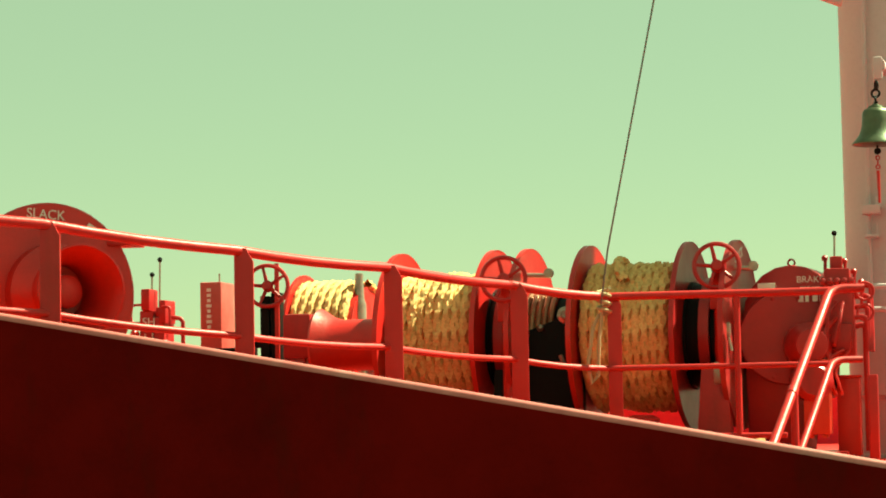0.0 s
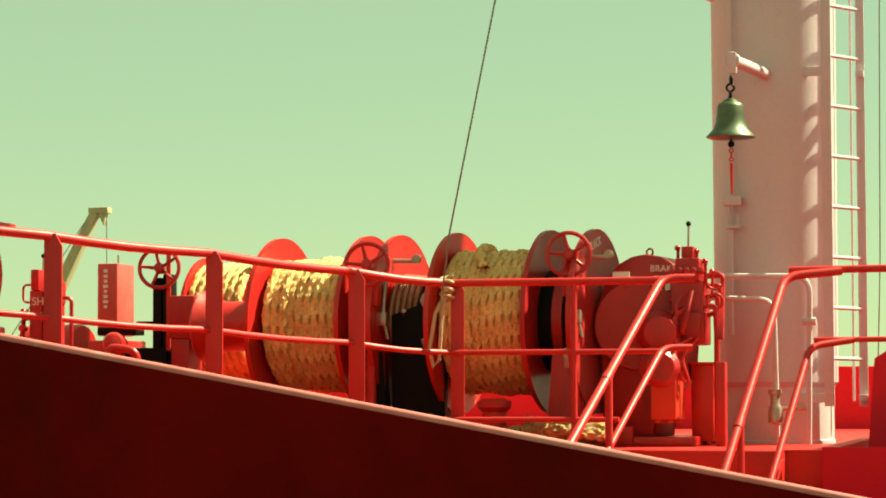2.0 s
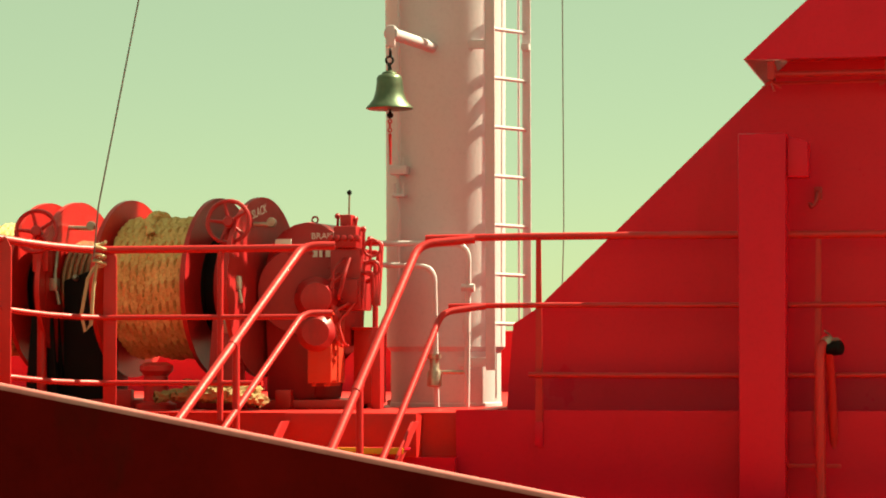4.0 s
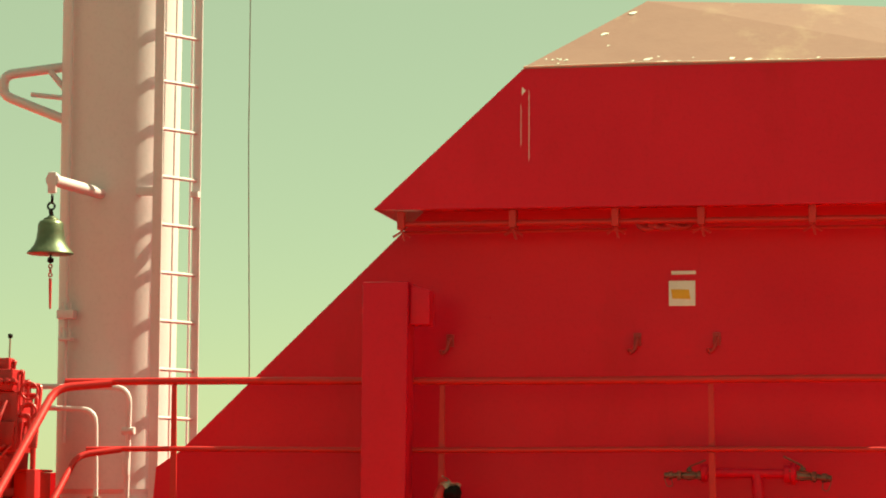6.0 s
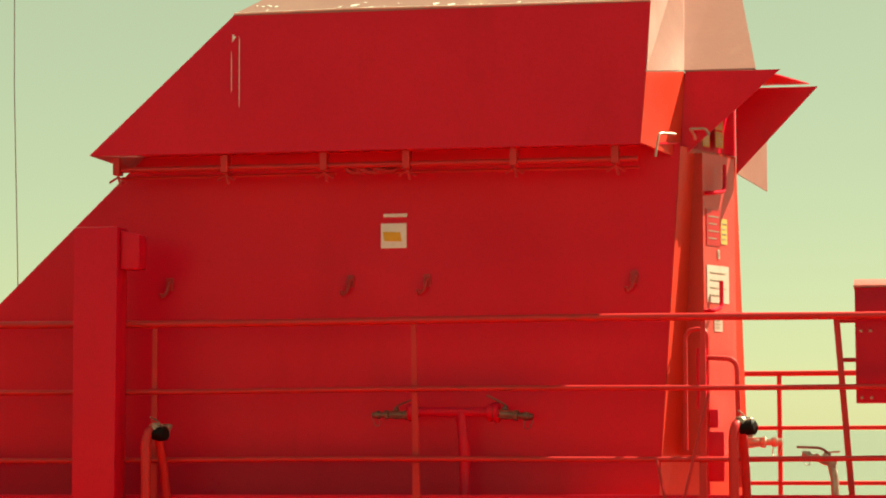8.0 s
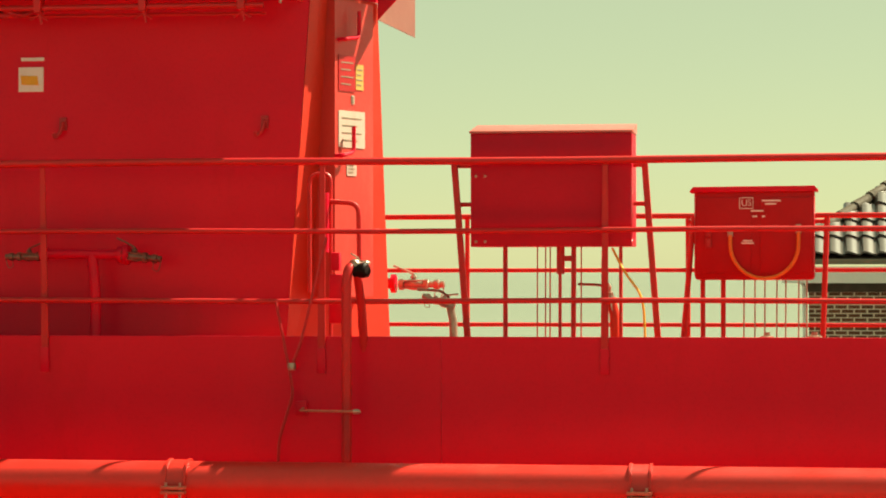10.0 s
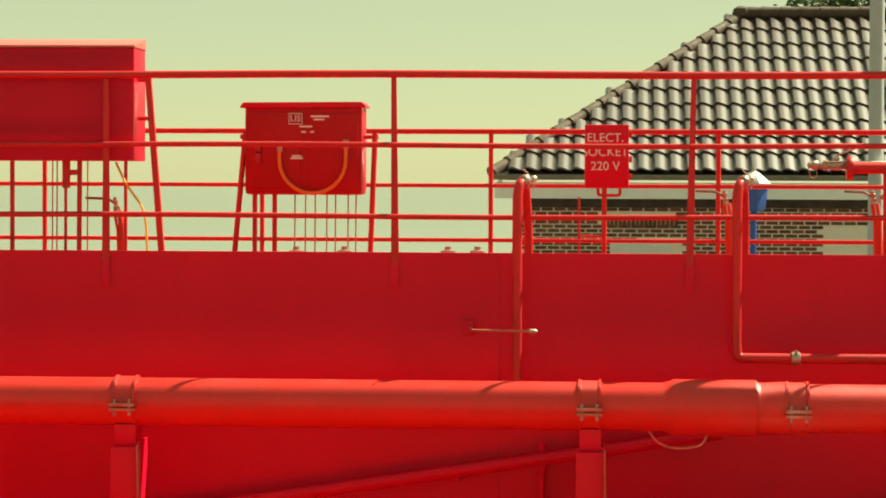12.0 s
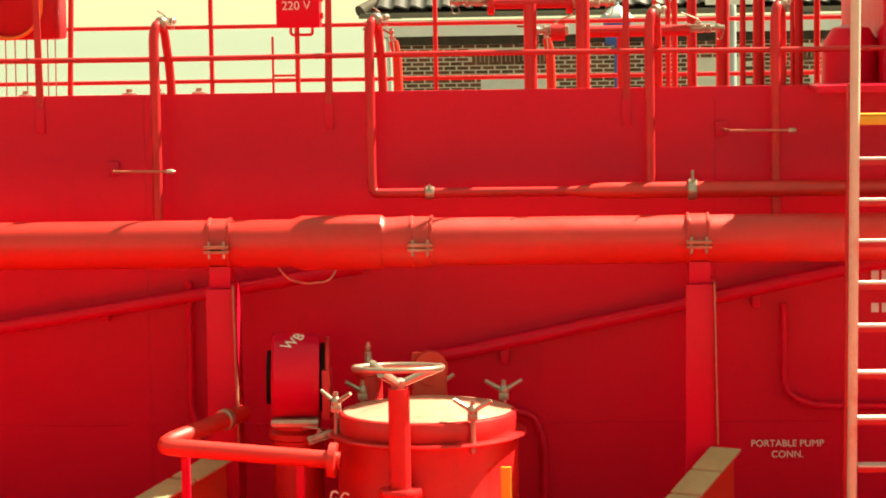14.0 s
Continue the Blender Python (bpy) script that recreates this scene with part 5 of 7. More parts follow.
def gooseneck(name_label, x, y, z, foot, ends, cap=False):
    """A gooseneck vent: riser on the wall, bent head with an end valve, slanting leg behind."""
    th = thing("gooseneck_vent", (x, y, foot), name_label, "vent pipe", "goosenecks along the trunk side")
    b = fresh()
    pts = [(x - 0.05, y - 0.04, foot), (x - 0.05, y - 0.04, z - 0.02), (x - 0.035, y - 0.02, z + 0.045), (x - 0.01, y + 0.05, z + 0.03)]
    if ends:
        pts = list(ends) + pts
    tube(b, bend(pts, 0.075), 0.027, 12)
    part("riser", b, M_RAIL, th)
    b = fresh()
    tube(b, bend([(x - 0.02, y + 0.0, z + 0.035), (x - 0.01, y + 0.06, z + 0.01), (x + 0.0, y + 0.14, z - 0.18), (x + 0.005, y + 0.25, 2.0)], 0.05), 0.024, 10)
    part("brace", b, M_RAIL, th)
    b = fresh()
    valve(b, (x + 0.0, y + 0.03, z + 0.05), (0.35, 1.0, 0.1), 0.62)
    lathe(b, [(0.030, 0), (0.034, 0.006), (0.034, 0.02), (0.028, 0.026)], (x - 0.02, y - 0.01, z + 0.045), (0.4, 1, 0.3), 14)
    part("valve", b, M_STEEL, th, "bare steel ball valve")
    if cap:
        b = fresh()
        lathe(b, [(0.030, -0.05), (0.030, -0.02), (0.040, -0.015), (0.040, 0.025), (0.028, 0.035)], (x + 0.035, y - 0.03, z + 0.02), (0.9, -0.4, 0.1), 18)
        part("end_cap", b, M_BLACK, th, "black end cap")
    return th


gooseneck("red gooseneck vent with a steel ball valve on the trunk side", 9.17, 13.10, 2.60, 1.45, None)
gooseneck("red gooseneck vent that bends into a pipe along the wall", 10.32, 13.10, 2.60, 1.80, [(11.30, 13.06, 1.725), (10.275, 13.06, 1.725)])
gooseneck("red gooseneck vent with a steel ball valve on the trunk side", 11.80, 13.12, 2.62, 1.72, None)
gooseneck("red gooseneck vent with a steel ball valve on the trunk side", 12.46, 13.12, 2.65, 1.50, None)
gooseneck("red gooseneck vent with a black capped valve", 2.37, 13.05, 2.58, 1.2, None, True)
gooseneck("stout red gooseneck pipe with a black end cap", 5.57, 13.08, 2.60, 1.2, None, True)


def wall_rest(x, y, z):
    th = thing("pipe_bracket", (x, y, z), "thin steel bar bracket holding a riser to the wall", "bracket", "brackets on the trunk wall")
    b = fresh()
    # bar coloured pale for the sun that falls on it
    tube(b, [(x - 0.33, 13.255, z), (x - 0.30, 13.03, z), (x + 0.0, 12.97, z)], 0.007, 8)
    part("bar", b, M_LUG, th, "thin bar in a pale sunlit tone")
    b = fresh()
    box(b, x - 0.37, x - 0.31, 13.235, 13.262, z - 0.04, z + 0.04, 0.004)
    part("foot_plate", b, M_RED, th)
    b = fresh()
    lathe(b, [(0.014, 0), (0.014, 0.03), (0.007, 0.04)], (x, 12.965, z), (1, 0, 0), 10)
    part("nut", b, M_STEEL, th)


for x, z in ((9.19, 1.86), (12.47, 2.035), (5.57, 1.87)):
    wall_rest(x, 13.16, z)


def upper_pipe():
    th = thing("deck_pipe", (12.5, 13.06, 1.72), "red pipe along the trunk wall that widens at a reducer", "pipe")
    b = fresh()
    lathe(b, [(0.024, 0), (0.026, 0.06), (0.043, 0.22), (0.043, 8)], (11.28, 13.06, 1.725), (1, 0, 0), 20)
    part("pipe", b, M_PIPE, th)
    for x in (10.58, 11.97, 14.2):
        b = fresh()
        r = 0.03 if x < 11 else 0.05
        lathe(b, [(r, -0.025), (r + 0.006, -0.02), (r + 0.006, 0.02), (r, 0.025)], (x, 13.06, 1.725), (1, 0, 0), 16)
        box(b, x - 0.02, x + 0.02, 13.08, 13.262, 1.715, 1.735, 0.002)
        tube(b, [(x, 13.03, 1.75), (x, 13.03, 1.83 if x > 11 else 1.77)], 0.008, 6)
        part("clamp", b, M_STEEL, th)
    return th


upper_pipe()




def big_pipe():
    th = thing("cargo_pipe", (10, 12.68, 1.5), "large red cargo pipe on clamped supports along the main deck", "pipe")
    Y, Z, R = 12.68, 1.497, 0.124
    b = fresh()
    lathe(b, [(R, -7), (R, 2.86), (R + 0.012, 2.90), (R + 0.018, 2.915), (R + 0.018, 3.33), (R + 0.006, 3.345), (R + 0.004, 3.36), (R + 0.010, 3.47), (R, 3.60), (R, 25)], (7.02, Y, Z), (1, 0, 0), 44)
    part("pipe", b, M_PIPE, th)
    for x in (4.7, 7.12, 9.51, 10.56, 11.98, 14.4, 16.8):
        w = 0.058
        b = fresh()
        lathe(b, [(R + 0.002, -w), (R + 0.014, -w), (R + 0.014, -w + 0.012), (R + 0.008, -w + 0.016), (R + 0.008, w - 0.016), (R + 0.014, w - 0.012), (R + 0.014, w), (R + 0.002, w)], (x, Y, Z), (1, 0, 0), 40)
        cl = part("clamp", b, M_PIPE, th)
        for z0, z1, lab in ((Z - 0.012, Z + 0.004, "worn steel clamp lug"), (Z - 0.036, Z - 0.020, "worn steel clamp lug")):
            b = fresh()
            box(b, x - w - 0.006, x + w + 0.006, Y - R - 0.052, Y - R + 0.012, z0, z1, 0.003)
            part("lug", b, M_LUG, cl, lab)
        for dx in (-0.038, 0.038):
            b = fresh()
            tube(b, [(x + dx, Y - R - 0.034, Z - 0.060), (x + dx, Y - R - 0.034, Z + 0.024)], 0.008, 6)
            part("bolt", b, M_STEEL, cl, "bare steel bolt")
        if x == 10.56:
            continue
        b = fresh()
        prism(b, [(x - 0.05, Y - 0.09, Z - 0.11), (x + 0.06, Y - 0.09, Z - 0.11), (x + 0.06, Y - 0.09, Z - 0.23), (x - 0.05, Y - 0.09, Z - 0.23)], (0, 0.18, 0), 0.004)
        part("support_head", b, M_RED, th)
        b = fresh()
        prism(b, [(x - 0.066, Y - 0.11, Z - 0.225), (x + 0.075, Y - 0.11, Z - 0.225), (x + 0.085, Y - 0.11, 0.005), (x - 0.076, Y - 0.11, 0.005)], (0, 0.02, 0), 0.004)
        prism(b, [(x + 0.060, Y - 0.09, Z - 0.20), (x + 0.075, Y - 0.09, Z - 0.20), (x + 0.085, Y - 0.09, 0.005), (x + 0.07, Y - 0.09, 0.005)], (0, 0.24, 0), 0.003)
        part("support_leg", b, M_RED, th)
        # edge plate coloured tan as the sun catches it
        b = fresh()
        prism(b, [(x + 0.073, Y - 0.145, Z - 0.21), (x + 0.082, Y - 0.145, Z - 0.21), (x + 0.095, Y - 0.145, 0.45), (x + 0.086, Y - 0.145, 0.45)], (0, 0.05, 0), 0.003)
        part("support_edge", b, M_LUG, th, "edge plate in a sunlit tan tone")
    return th


big_pipe()


def wall_pipes():
    th = thing("sloping_pipe", (9, 13.2, 1.0), "red pipe sloping along the trunk wall behind the cargo pipe", "pipe")
    b = fresh()
    tube(b, [(7.0, 13.17, 0.82), (9.78, 13.17, 1.25), (10.2, 13.17, 1.32)], 0.036, 14)
    part("pipe", b, M_RED, th)
    for x, z in ((8.78, 1.095), (9.24, 1.165)):
        b = fresh()
        box(b, x - 0.01, x + 0.03, 13.18, 13.262, z - 0.06, z, 0.004)
        part("bracket", b, M_RED, th)
    th = thing("sloping_pipe", (11.5, 13.2, 0.8), "red pipe sloping up along the trunk wall", "pipe")
    b = fresh()
    tube(b, bend([(10.5, 13.17, 0.82), (10.72, 13.17, 0.85), (12.8, 13.17, 1.285), (15, 13.17, 1.7)], 0.1), 0.036, 14)
    part("pipe", b, M_RED, th)
    for x, z in ((10.95, 0.87), (12.3, 1.16)):
        b = fresh()
        box(b, x - 0.01, x + 0.03, 13.18, 13.262, z - 0.08, z, 0.004)
        part("bracket", b, M_RED, th)
    for ring, lab in (([(9.25, 13.2, 1.25), (9.25, 13.2, 0.52), (9.33, 13.2, 0.42), (9.5, 13.2, 0.40)], "thin red bent pipe on the trunk wall"),
                      ([(12.46, 13.2, 1.10), (12.46, 13.2, 0.62), (12.60, 13.2, 0.545), (13.4, 13.2, 0.53)], "thin red bent drain pipe on the trunk wall"),
                      ([(11.0, 13.2, 0.53), (11.12, 13.2, 0.50), (11.17, 13.2, 0.35), (11.17, 13.2, 0.0)], "thin red bent pipe behind the tank hatch")):
        b = fresh()
        tube(b, bend(ring, 0.09), 0.02, 10)
        solo("drain_pipe", b, M_RED, lab, "pipe", "bent pipes on the wall")
    th = thing("wall_notice", (12.48, 13.25, 0.3), "white stencilled notice on the red trunk wall", "notice")
    letters("PORTABLE PUMP", 0.052, facing((12.48, 13.256, 0.33), (0, -1, 0)), M_SIGN, th)
    letters("CONN.", 0.052, facing((12.48, 13.256, 0.27), (0, -1, 0)), M_SIGN, th)
    b = fresh()
    tube(b, bend([(9.80, 12.68, 1.385), (9.86, 12.67, 1.31), (9.95, 12.67, 1.285), (10.08, 12.67, 1.30), (10.12, 12.68, 1.38)], 0.06), 0.006, 6)
    solo("wire_loop", b, M_STEEL, "thin bare wire loop under the cargo pipe", "wire")


wall_pipes()


def tank_hatch():
    th = thing("tank_hatch", (10.6, 12.2, 0.0), "round red tank hatch with a pale lid, wing nuts and handwheel", "hatch")
    c = (10.605, 12.22, 0.0)
    b = fresh()
    lathe(b, [(0.49, 0), (0.455, 0.05), (0.455, 0.565), (0.49, 0.57), (0.495, 0.58), (0.49, 0.59), (0.45, 0.592)], c, n=56)
    part("coaming", b, M_WINCH, th)
    # pale colour puts the sun on the lid's top; the rim stays red
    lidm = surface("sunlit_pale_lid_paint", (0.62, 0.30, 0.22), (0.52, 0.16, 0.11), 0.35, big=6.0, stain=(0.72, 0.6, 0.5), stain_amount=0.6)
    b = fresh()
    lathe(b, [(0.445, 0.593), (0.447, 0.60), (0.447, 0.680), (0.44, 0.690), (0.425, 0.694)], c, n=56)
    part("lid_rim", b, M_WINCH, th)
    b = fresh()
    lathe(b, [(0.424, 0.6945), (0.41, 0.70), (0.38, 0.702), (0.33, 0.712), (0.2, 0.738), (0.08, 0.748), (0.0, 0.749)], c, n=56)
    lid = part("lid", b, lidm, th, "worn domed lid in a pale sunlit tone")
    # wing nuts on swing bolts
    for a in (-168, -58, 36, 88, 140):
        q = Vector(c) + Vector((math.cos(radians(a)), math.sin(radians(a)), 0)) * 0.462
        b = fresh()
        tube(b, [q + Vector((0, 0, 0.54)), q + Vector((0, 0, 0.80))], 0.012, 8)
        side = Vector((math.cos(radians(a * 0.2)), math.sin(radians(a * 0.2)), 0))
        lathe(b, [(0.024, 0), (0.028, 0.01), (0.022, 0.03), (0.014, 0.04)], q + Vector((0, 0, 0.735)), n=10)
        for sgn in (-1, 1):
            tube(b, [q + Vector((0, 0, 0.745)), q + side * 0.095 * sgn + Vector((0, 0, 0.80))], 0.013, 8, 0.010)
        box(b, q.x - 0.025, q.x + 0.025, q.y - 0.02, q.y + 0.02, 0.70, 0.735, 0.004)
        part("wing_nut", b, M_STEEL, th, "bare steel wing nut on a swing bolt")
    # hinge lug and vent stub on the far side
    b = fresh()
    box(b, 10.50, 10.62, 12.60, 12.64, 0.58, 0.93, 0.015)
    lathe(b, [(0.085, -0.035), (0.09, -0.03), (0.09, 0.03), (0.085, 0.035)], (10.60, 12.52, 0.86), (0.25, -1, 0), 28)
    box(b, 10.515, 10.685, 12.49, 12.55, 0.60, 0.86, 0.012)
    # lug coloured orange red as the sun lights it
    part("hinge_lug", b, M_LIT_RED, th, "hinge lug in sunlit orange red")
    b = fresh()
    lathe(b, [(0.07, 0), (0.07, 0.22), (0.09, 0.225), (0.09, 0.25), (0.07, 0.255)], (10.28, 12.58, 0.6), n=24)
    part("vent_stub", b, M_WINCH, th)
    b = fresh()
    valve(b, (10.28, 12.56, 0.90), (0, 0, 1), 0.5)
    part("valve", b, M_STEEL, th)
    # handwheel on a stem in front
    b = fresh()
    at = Vector((10.505, 11.66, 0.985))
    ring_bar(b, at, (0.0, 0.075, 1), 0.212, 0.014, 48, 10)
    for k in range(3):
        a = 2 * math.pi * k / 3 + 2.3
        tube(b, bend([at + Vector((0, 0, -0.085)), at + Vector((math.cos(a), math.sin(a), 0)) * 0.08 + Vector((0, 0, -0.05)), at + Vector((math.cos(a), math.sin(a), 0)) * 0.215], 0.03), 0.020, 8)
    lathe(b, [(0.03, -0.11), (0.035, -0.10), (0.035, -0.06), (0.02, -0.05)], at, n=14)
    part("handwheel", b, M_STEEL, th, "bare grey handwheel")
    b = fresh()
    tube(b, [at + Vector((0, 0, -0.10)), (10.505, 11.66, 0.0)], 0.052, 20)
    lathe(b, [(0.10, 0), (0.105, 0.01), (0.105, 0.03), (0.10, 0.04)], (10.505, 11.66, 0.36), n=28)
    part("stem_housing", b, M_WINCH, th)
    b = fresh()
    box(b, 10.98, 11.03, 11.88, 11.90, 0.0, 0.46, 0.002)
    part("mark", b, M_YELLOW, th, "yellow painted strip")
    letters("GC", 0.10, facing((10.19, 11.86, 0.31), (-0.65, -0.76, 0)), M_SIGN, th)
    return th


tank_hatch()


def hose_drum():
    th = thing("pressure_vent", (9.92, 12.4, 0.0), "drum shaped red vent head on a short pipe", "vent")
    ax = Vector((1, 0.10, -0.02)).normalized()
    c = Vector((9.915, 12.50, 0.822))
    b = fresh()
    lathe(b, [(0.19, -0.128), (0.215, -0.124), (0.225, -0.115), (0.225, 0.10), (0.215, 0.115), (0.17, 0.12)], c, ax, 48)
    part("drum", b, M_RED, th)
    b = fresh()
    lathe(b, [(0.12, -0.155), (0.14, -0.15), (0.14, -0.125)], c, ax, 32)
    part("inner_rim", b, M_BLACK, th)
    b = fresh()
    lathe(b, [(0.165, 0.12), (0.18, 0.125), (0.18, 0.145), (0.16, 0.15)], c, ax, 40)
    part("inner_rim", b, M_BLACK, th)
    b = fresh()
    lathe(b, [(0.205, 0.145), (0.212, 0.15), (0.212, 0.165), (0.205, 0.17)], c, ax, 44)
    box(b, c.x + 0.15, c.x + 0.19, c.y - 0.2, c.y - 0.05, c.z - 0.19, c.z + 0.06, 0.006)
    part("end_flange", b, M_RAIL, th)
    b = fresh()
    lathe(b, [(0.13, 0.0), (0.13, 0.50), (0.15, 0.51), (0.15, 0.54), (0.12, 0.56), (0.12, 0.66)], (c.x, c.y, 0.0), n=28)
    part("stub_pipe", b, M_WINCH, th)
    b = fresh()
    box(b, c.x - 0.12, c.x + 0.13, c.y - 0.18, c.y - 0.03, c.z - 0.235, c.z - 0.19, 0.02)
    part("saddle", b, M_STEEL, th, "bare worn steel saddle")
    b = fresh()
    valve(b, (10.06, 12.2, 0.56), (1, 0.2, 0.3), 0.7)
    part("valve", b, M_STEEL, th)
    letters("WB", 0.085, facing(c + Vector((0.0, -0.112, 0.200)), (-0.02, -0.49, 0.87), 1.0), M_SIGN, th, label="white letters")
    return th


hose_drum()


def bent_pipe():
    th = thing("bent_pipe", (9.6, 11.9, 0.0), "red pipe bent round the hatch with pale worn top", "pipe")
    b = fresh()
    tube(b, bend([(9.62, 12.62, 0.62), (9.33, 12.02, 0.575), (9.32, 11.92, 0.565), (10.20, 11.86, 0.50)], 0.10), 0.044, 16)
    lathe(b, [(0.05, -0.02), (0.085, -0.018), (0.085, 0.018), (0.05, 0.02)], (10.16, 11.863, 0.503), (0.99, -0.07, -0.07), 22)
    part("pipe", b, M_PIPE, th)
    b = fresh()
    d = (Vector((9.33, 12.02, 0.575)) - Vector((9.62, 12.62, 0.62))).normalized()
    lathe(b, [(0.05, -0.02), (0.056, -0.015), (0.056, 0.015), (0.05, 0.02)], Vector((9.545, 12.465, 0.61)), d, 18)
    part("joint", b, M_STEEL, th)
    for x, y in ((9.42, 11.95), (10.0, 11.87)):
        b = fresh()
        box(b, x - 0.02, x + 0.02, y - 0.02, y + 0.02, 0.0, 0.52, 0.003)
        part("foot", b, M_RED, th)
    for low, high in ((Vector((11.70, 12.04, 0.165)), Vector((12.04, 12.57, 0.43))), (Vector((8.98, 11.80, 0.20)), Vector((9.44, 12.50, 0.405)))):
        th = thing("foot_ramp", (low.x + 0.15, low.y + 0.3, 0.0), "yellow topped red bracket at the foot of a pipe support", "bracket", "brackets at the pipe supports")
        b = fresh()
        prism(b, [(low.x + 0.02, low.y + 0.01, 0.0), (high.x + 0.01, high.y - 0.01, 0.0), (high.x + 0.01, high.y - 0.01, high.z - 0.01), (low.x + 0.02, low.y + 0.01, low.z - 0.005)], (0.10, -0.06, 0), 0.006)
        part("web", b, M_LIT_RED, th)
        for i in range(3):
            b = fresh()
            p0 = low.lerp(high, i / 3 + 0.01)
            p1 = low.lerp(high, (i + 1) / 3 - 0.02)
            prism(b, [p0, p1, p1 + Vector((0.15, -0.08, 0)), p0 + Vector((0.15, -0.08, 0))], (0, 0, 0.014), 0.002)
            part("tread_plate", b, M_WOOD, th, "pale yellow worn plate")


bent_pipe()


def wall_ladder():
    th = thing("ladder", (13.0, 12.1, 0.0), "steep red and white steel ladder with a yellow top step", "ladder")
    worn = surface("white_paint_worn_to_red", (0.66, 0.56, 0.44), (0.58, 0.46, 0.36), 0.45, big=5.0, stain=(0.55, 0.07, 0.05), stain_amount=0.95, stretch=(1, 1, 0.8))
    for x in (12.69, 13.35):
        b = fresh()
        tube(b, [(x, 12.0, 0.0), (x + 0.008, 12.0, 0.9), (x + 0.016, 12.0, 1.8), (x + 0.024, 12.0, 2.75)], 0.024, 14)
        part("stringer", b, worn, th, "worn white tubular stringer")
        b = fresh()
        prism(b, [(x - 0.040, 12.012, 0.0), (x - 0.016, 12.012, 0.0), (x + 0.006, 12.012, 2.3), (x - 0.014, 12.012, 2.3)], (0, 0.05, 0), 0.004)
        part("stringer_flange", b, M_RAIL, th)
    for i, z in enumerate((2.10, 1.905, 1.705, 1.505, 1.30, 1.09, 0.86, 0.635, 0.40, 0.18)):
        b = fresh()
        box(b, 12.72, 13.36, 12.005, 12.11, z, z + 0.026 if i else z + 0.045, 0.004)
        part("step", b, M_YELLOW if i == 0 else M_RAIL, th, "yellow top step" if i == 0 else "")
        b = fresh()
        box(b, 12.722, 13.358, 12.003, 12.108, z + (0.027 if i else 0.046), z + (0.035 if i else 0.054), 0.002)
        part("step_edge", b, M_SIGN if i else M_YELLOW, th)
    th = thing("frame_mark", (13.0, 13.2, 1.0), "white stencilled numbers on the red plating", "marking")
    for k, (w, z) in enumerate(((0.09, 1.215), (0.13, 1.04))):
        b = fresh()
        for j in range(2 + k):
            box(b, 12.93 + 0.055 * j, 12.93 + 0.055 * j + 0.04, 13.252, 13.257, z, z + 0.05)
        part("mark", b, M_SIGN, th)
    b = fresh()
    box(b, 12.60, 15.2, 12.75, 13.25, 2.235, 2.272, 0.006)
    solo("platform", b, M_RED, "small red steel platform at the trunk edge", "platform", at=(13, 13, 2.235))
    th = thing("deck_casing", (13.5, 13.6, 2.0), "large red steel casing beside the ladder", "casing")
    b = fresh()
    box(b, 13.0, 15.0, 13.32, 15.5, 2.0, 3.15, 0.015)
    part("body", b, M_RED, th)
    b = fresh()
    lathe(b, [(0.02, 0.16), (0.10, 0.14), (0.15, 0.06), (0.16, 0.0), (0.16, -0.35)], (12.86, 13.62, 2.42), n=28)
    part("vent_head", b, M_RED, th)


wall_ladder()


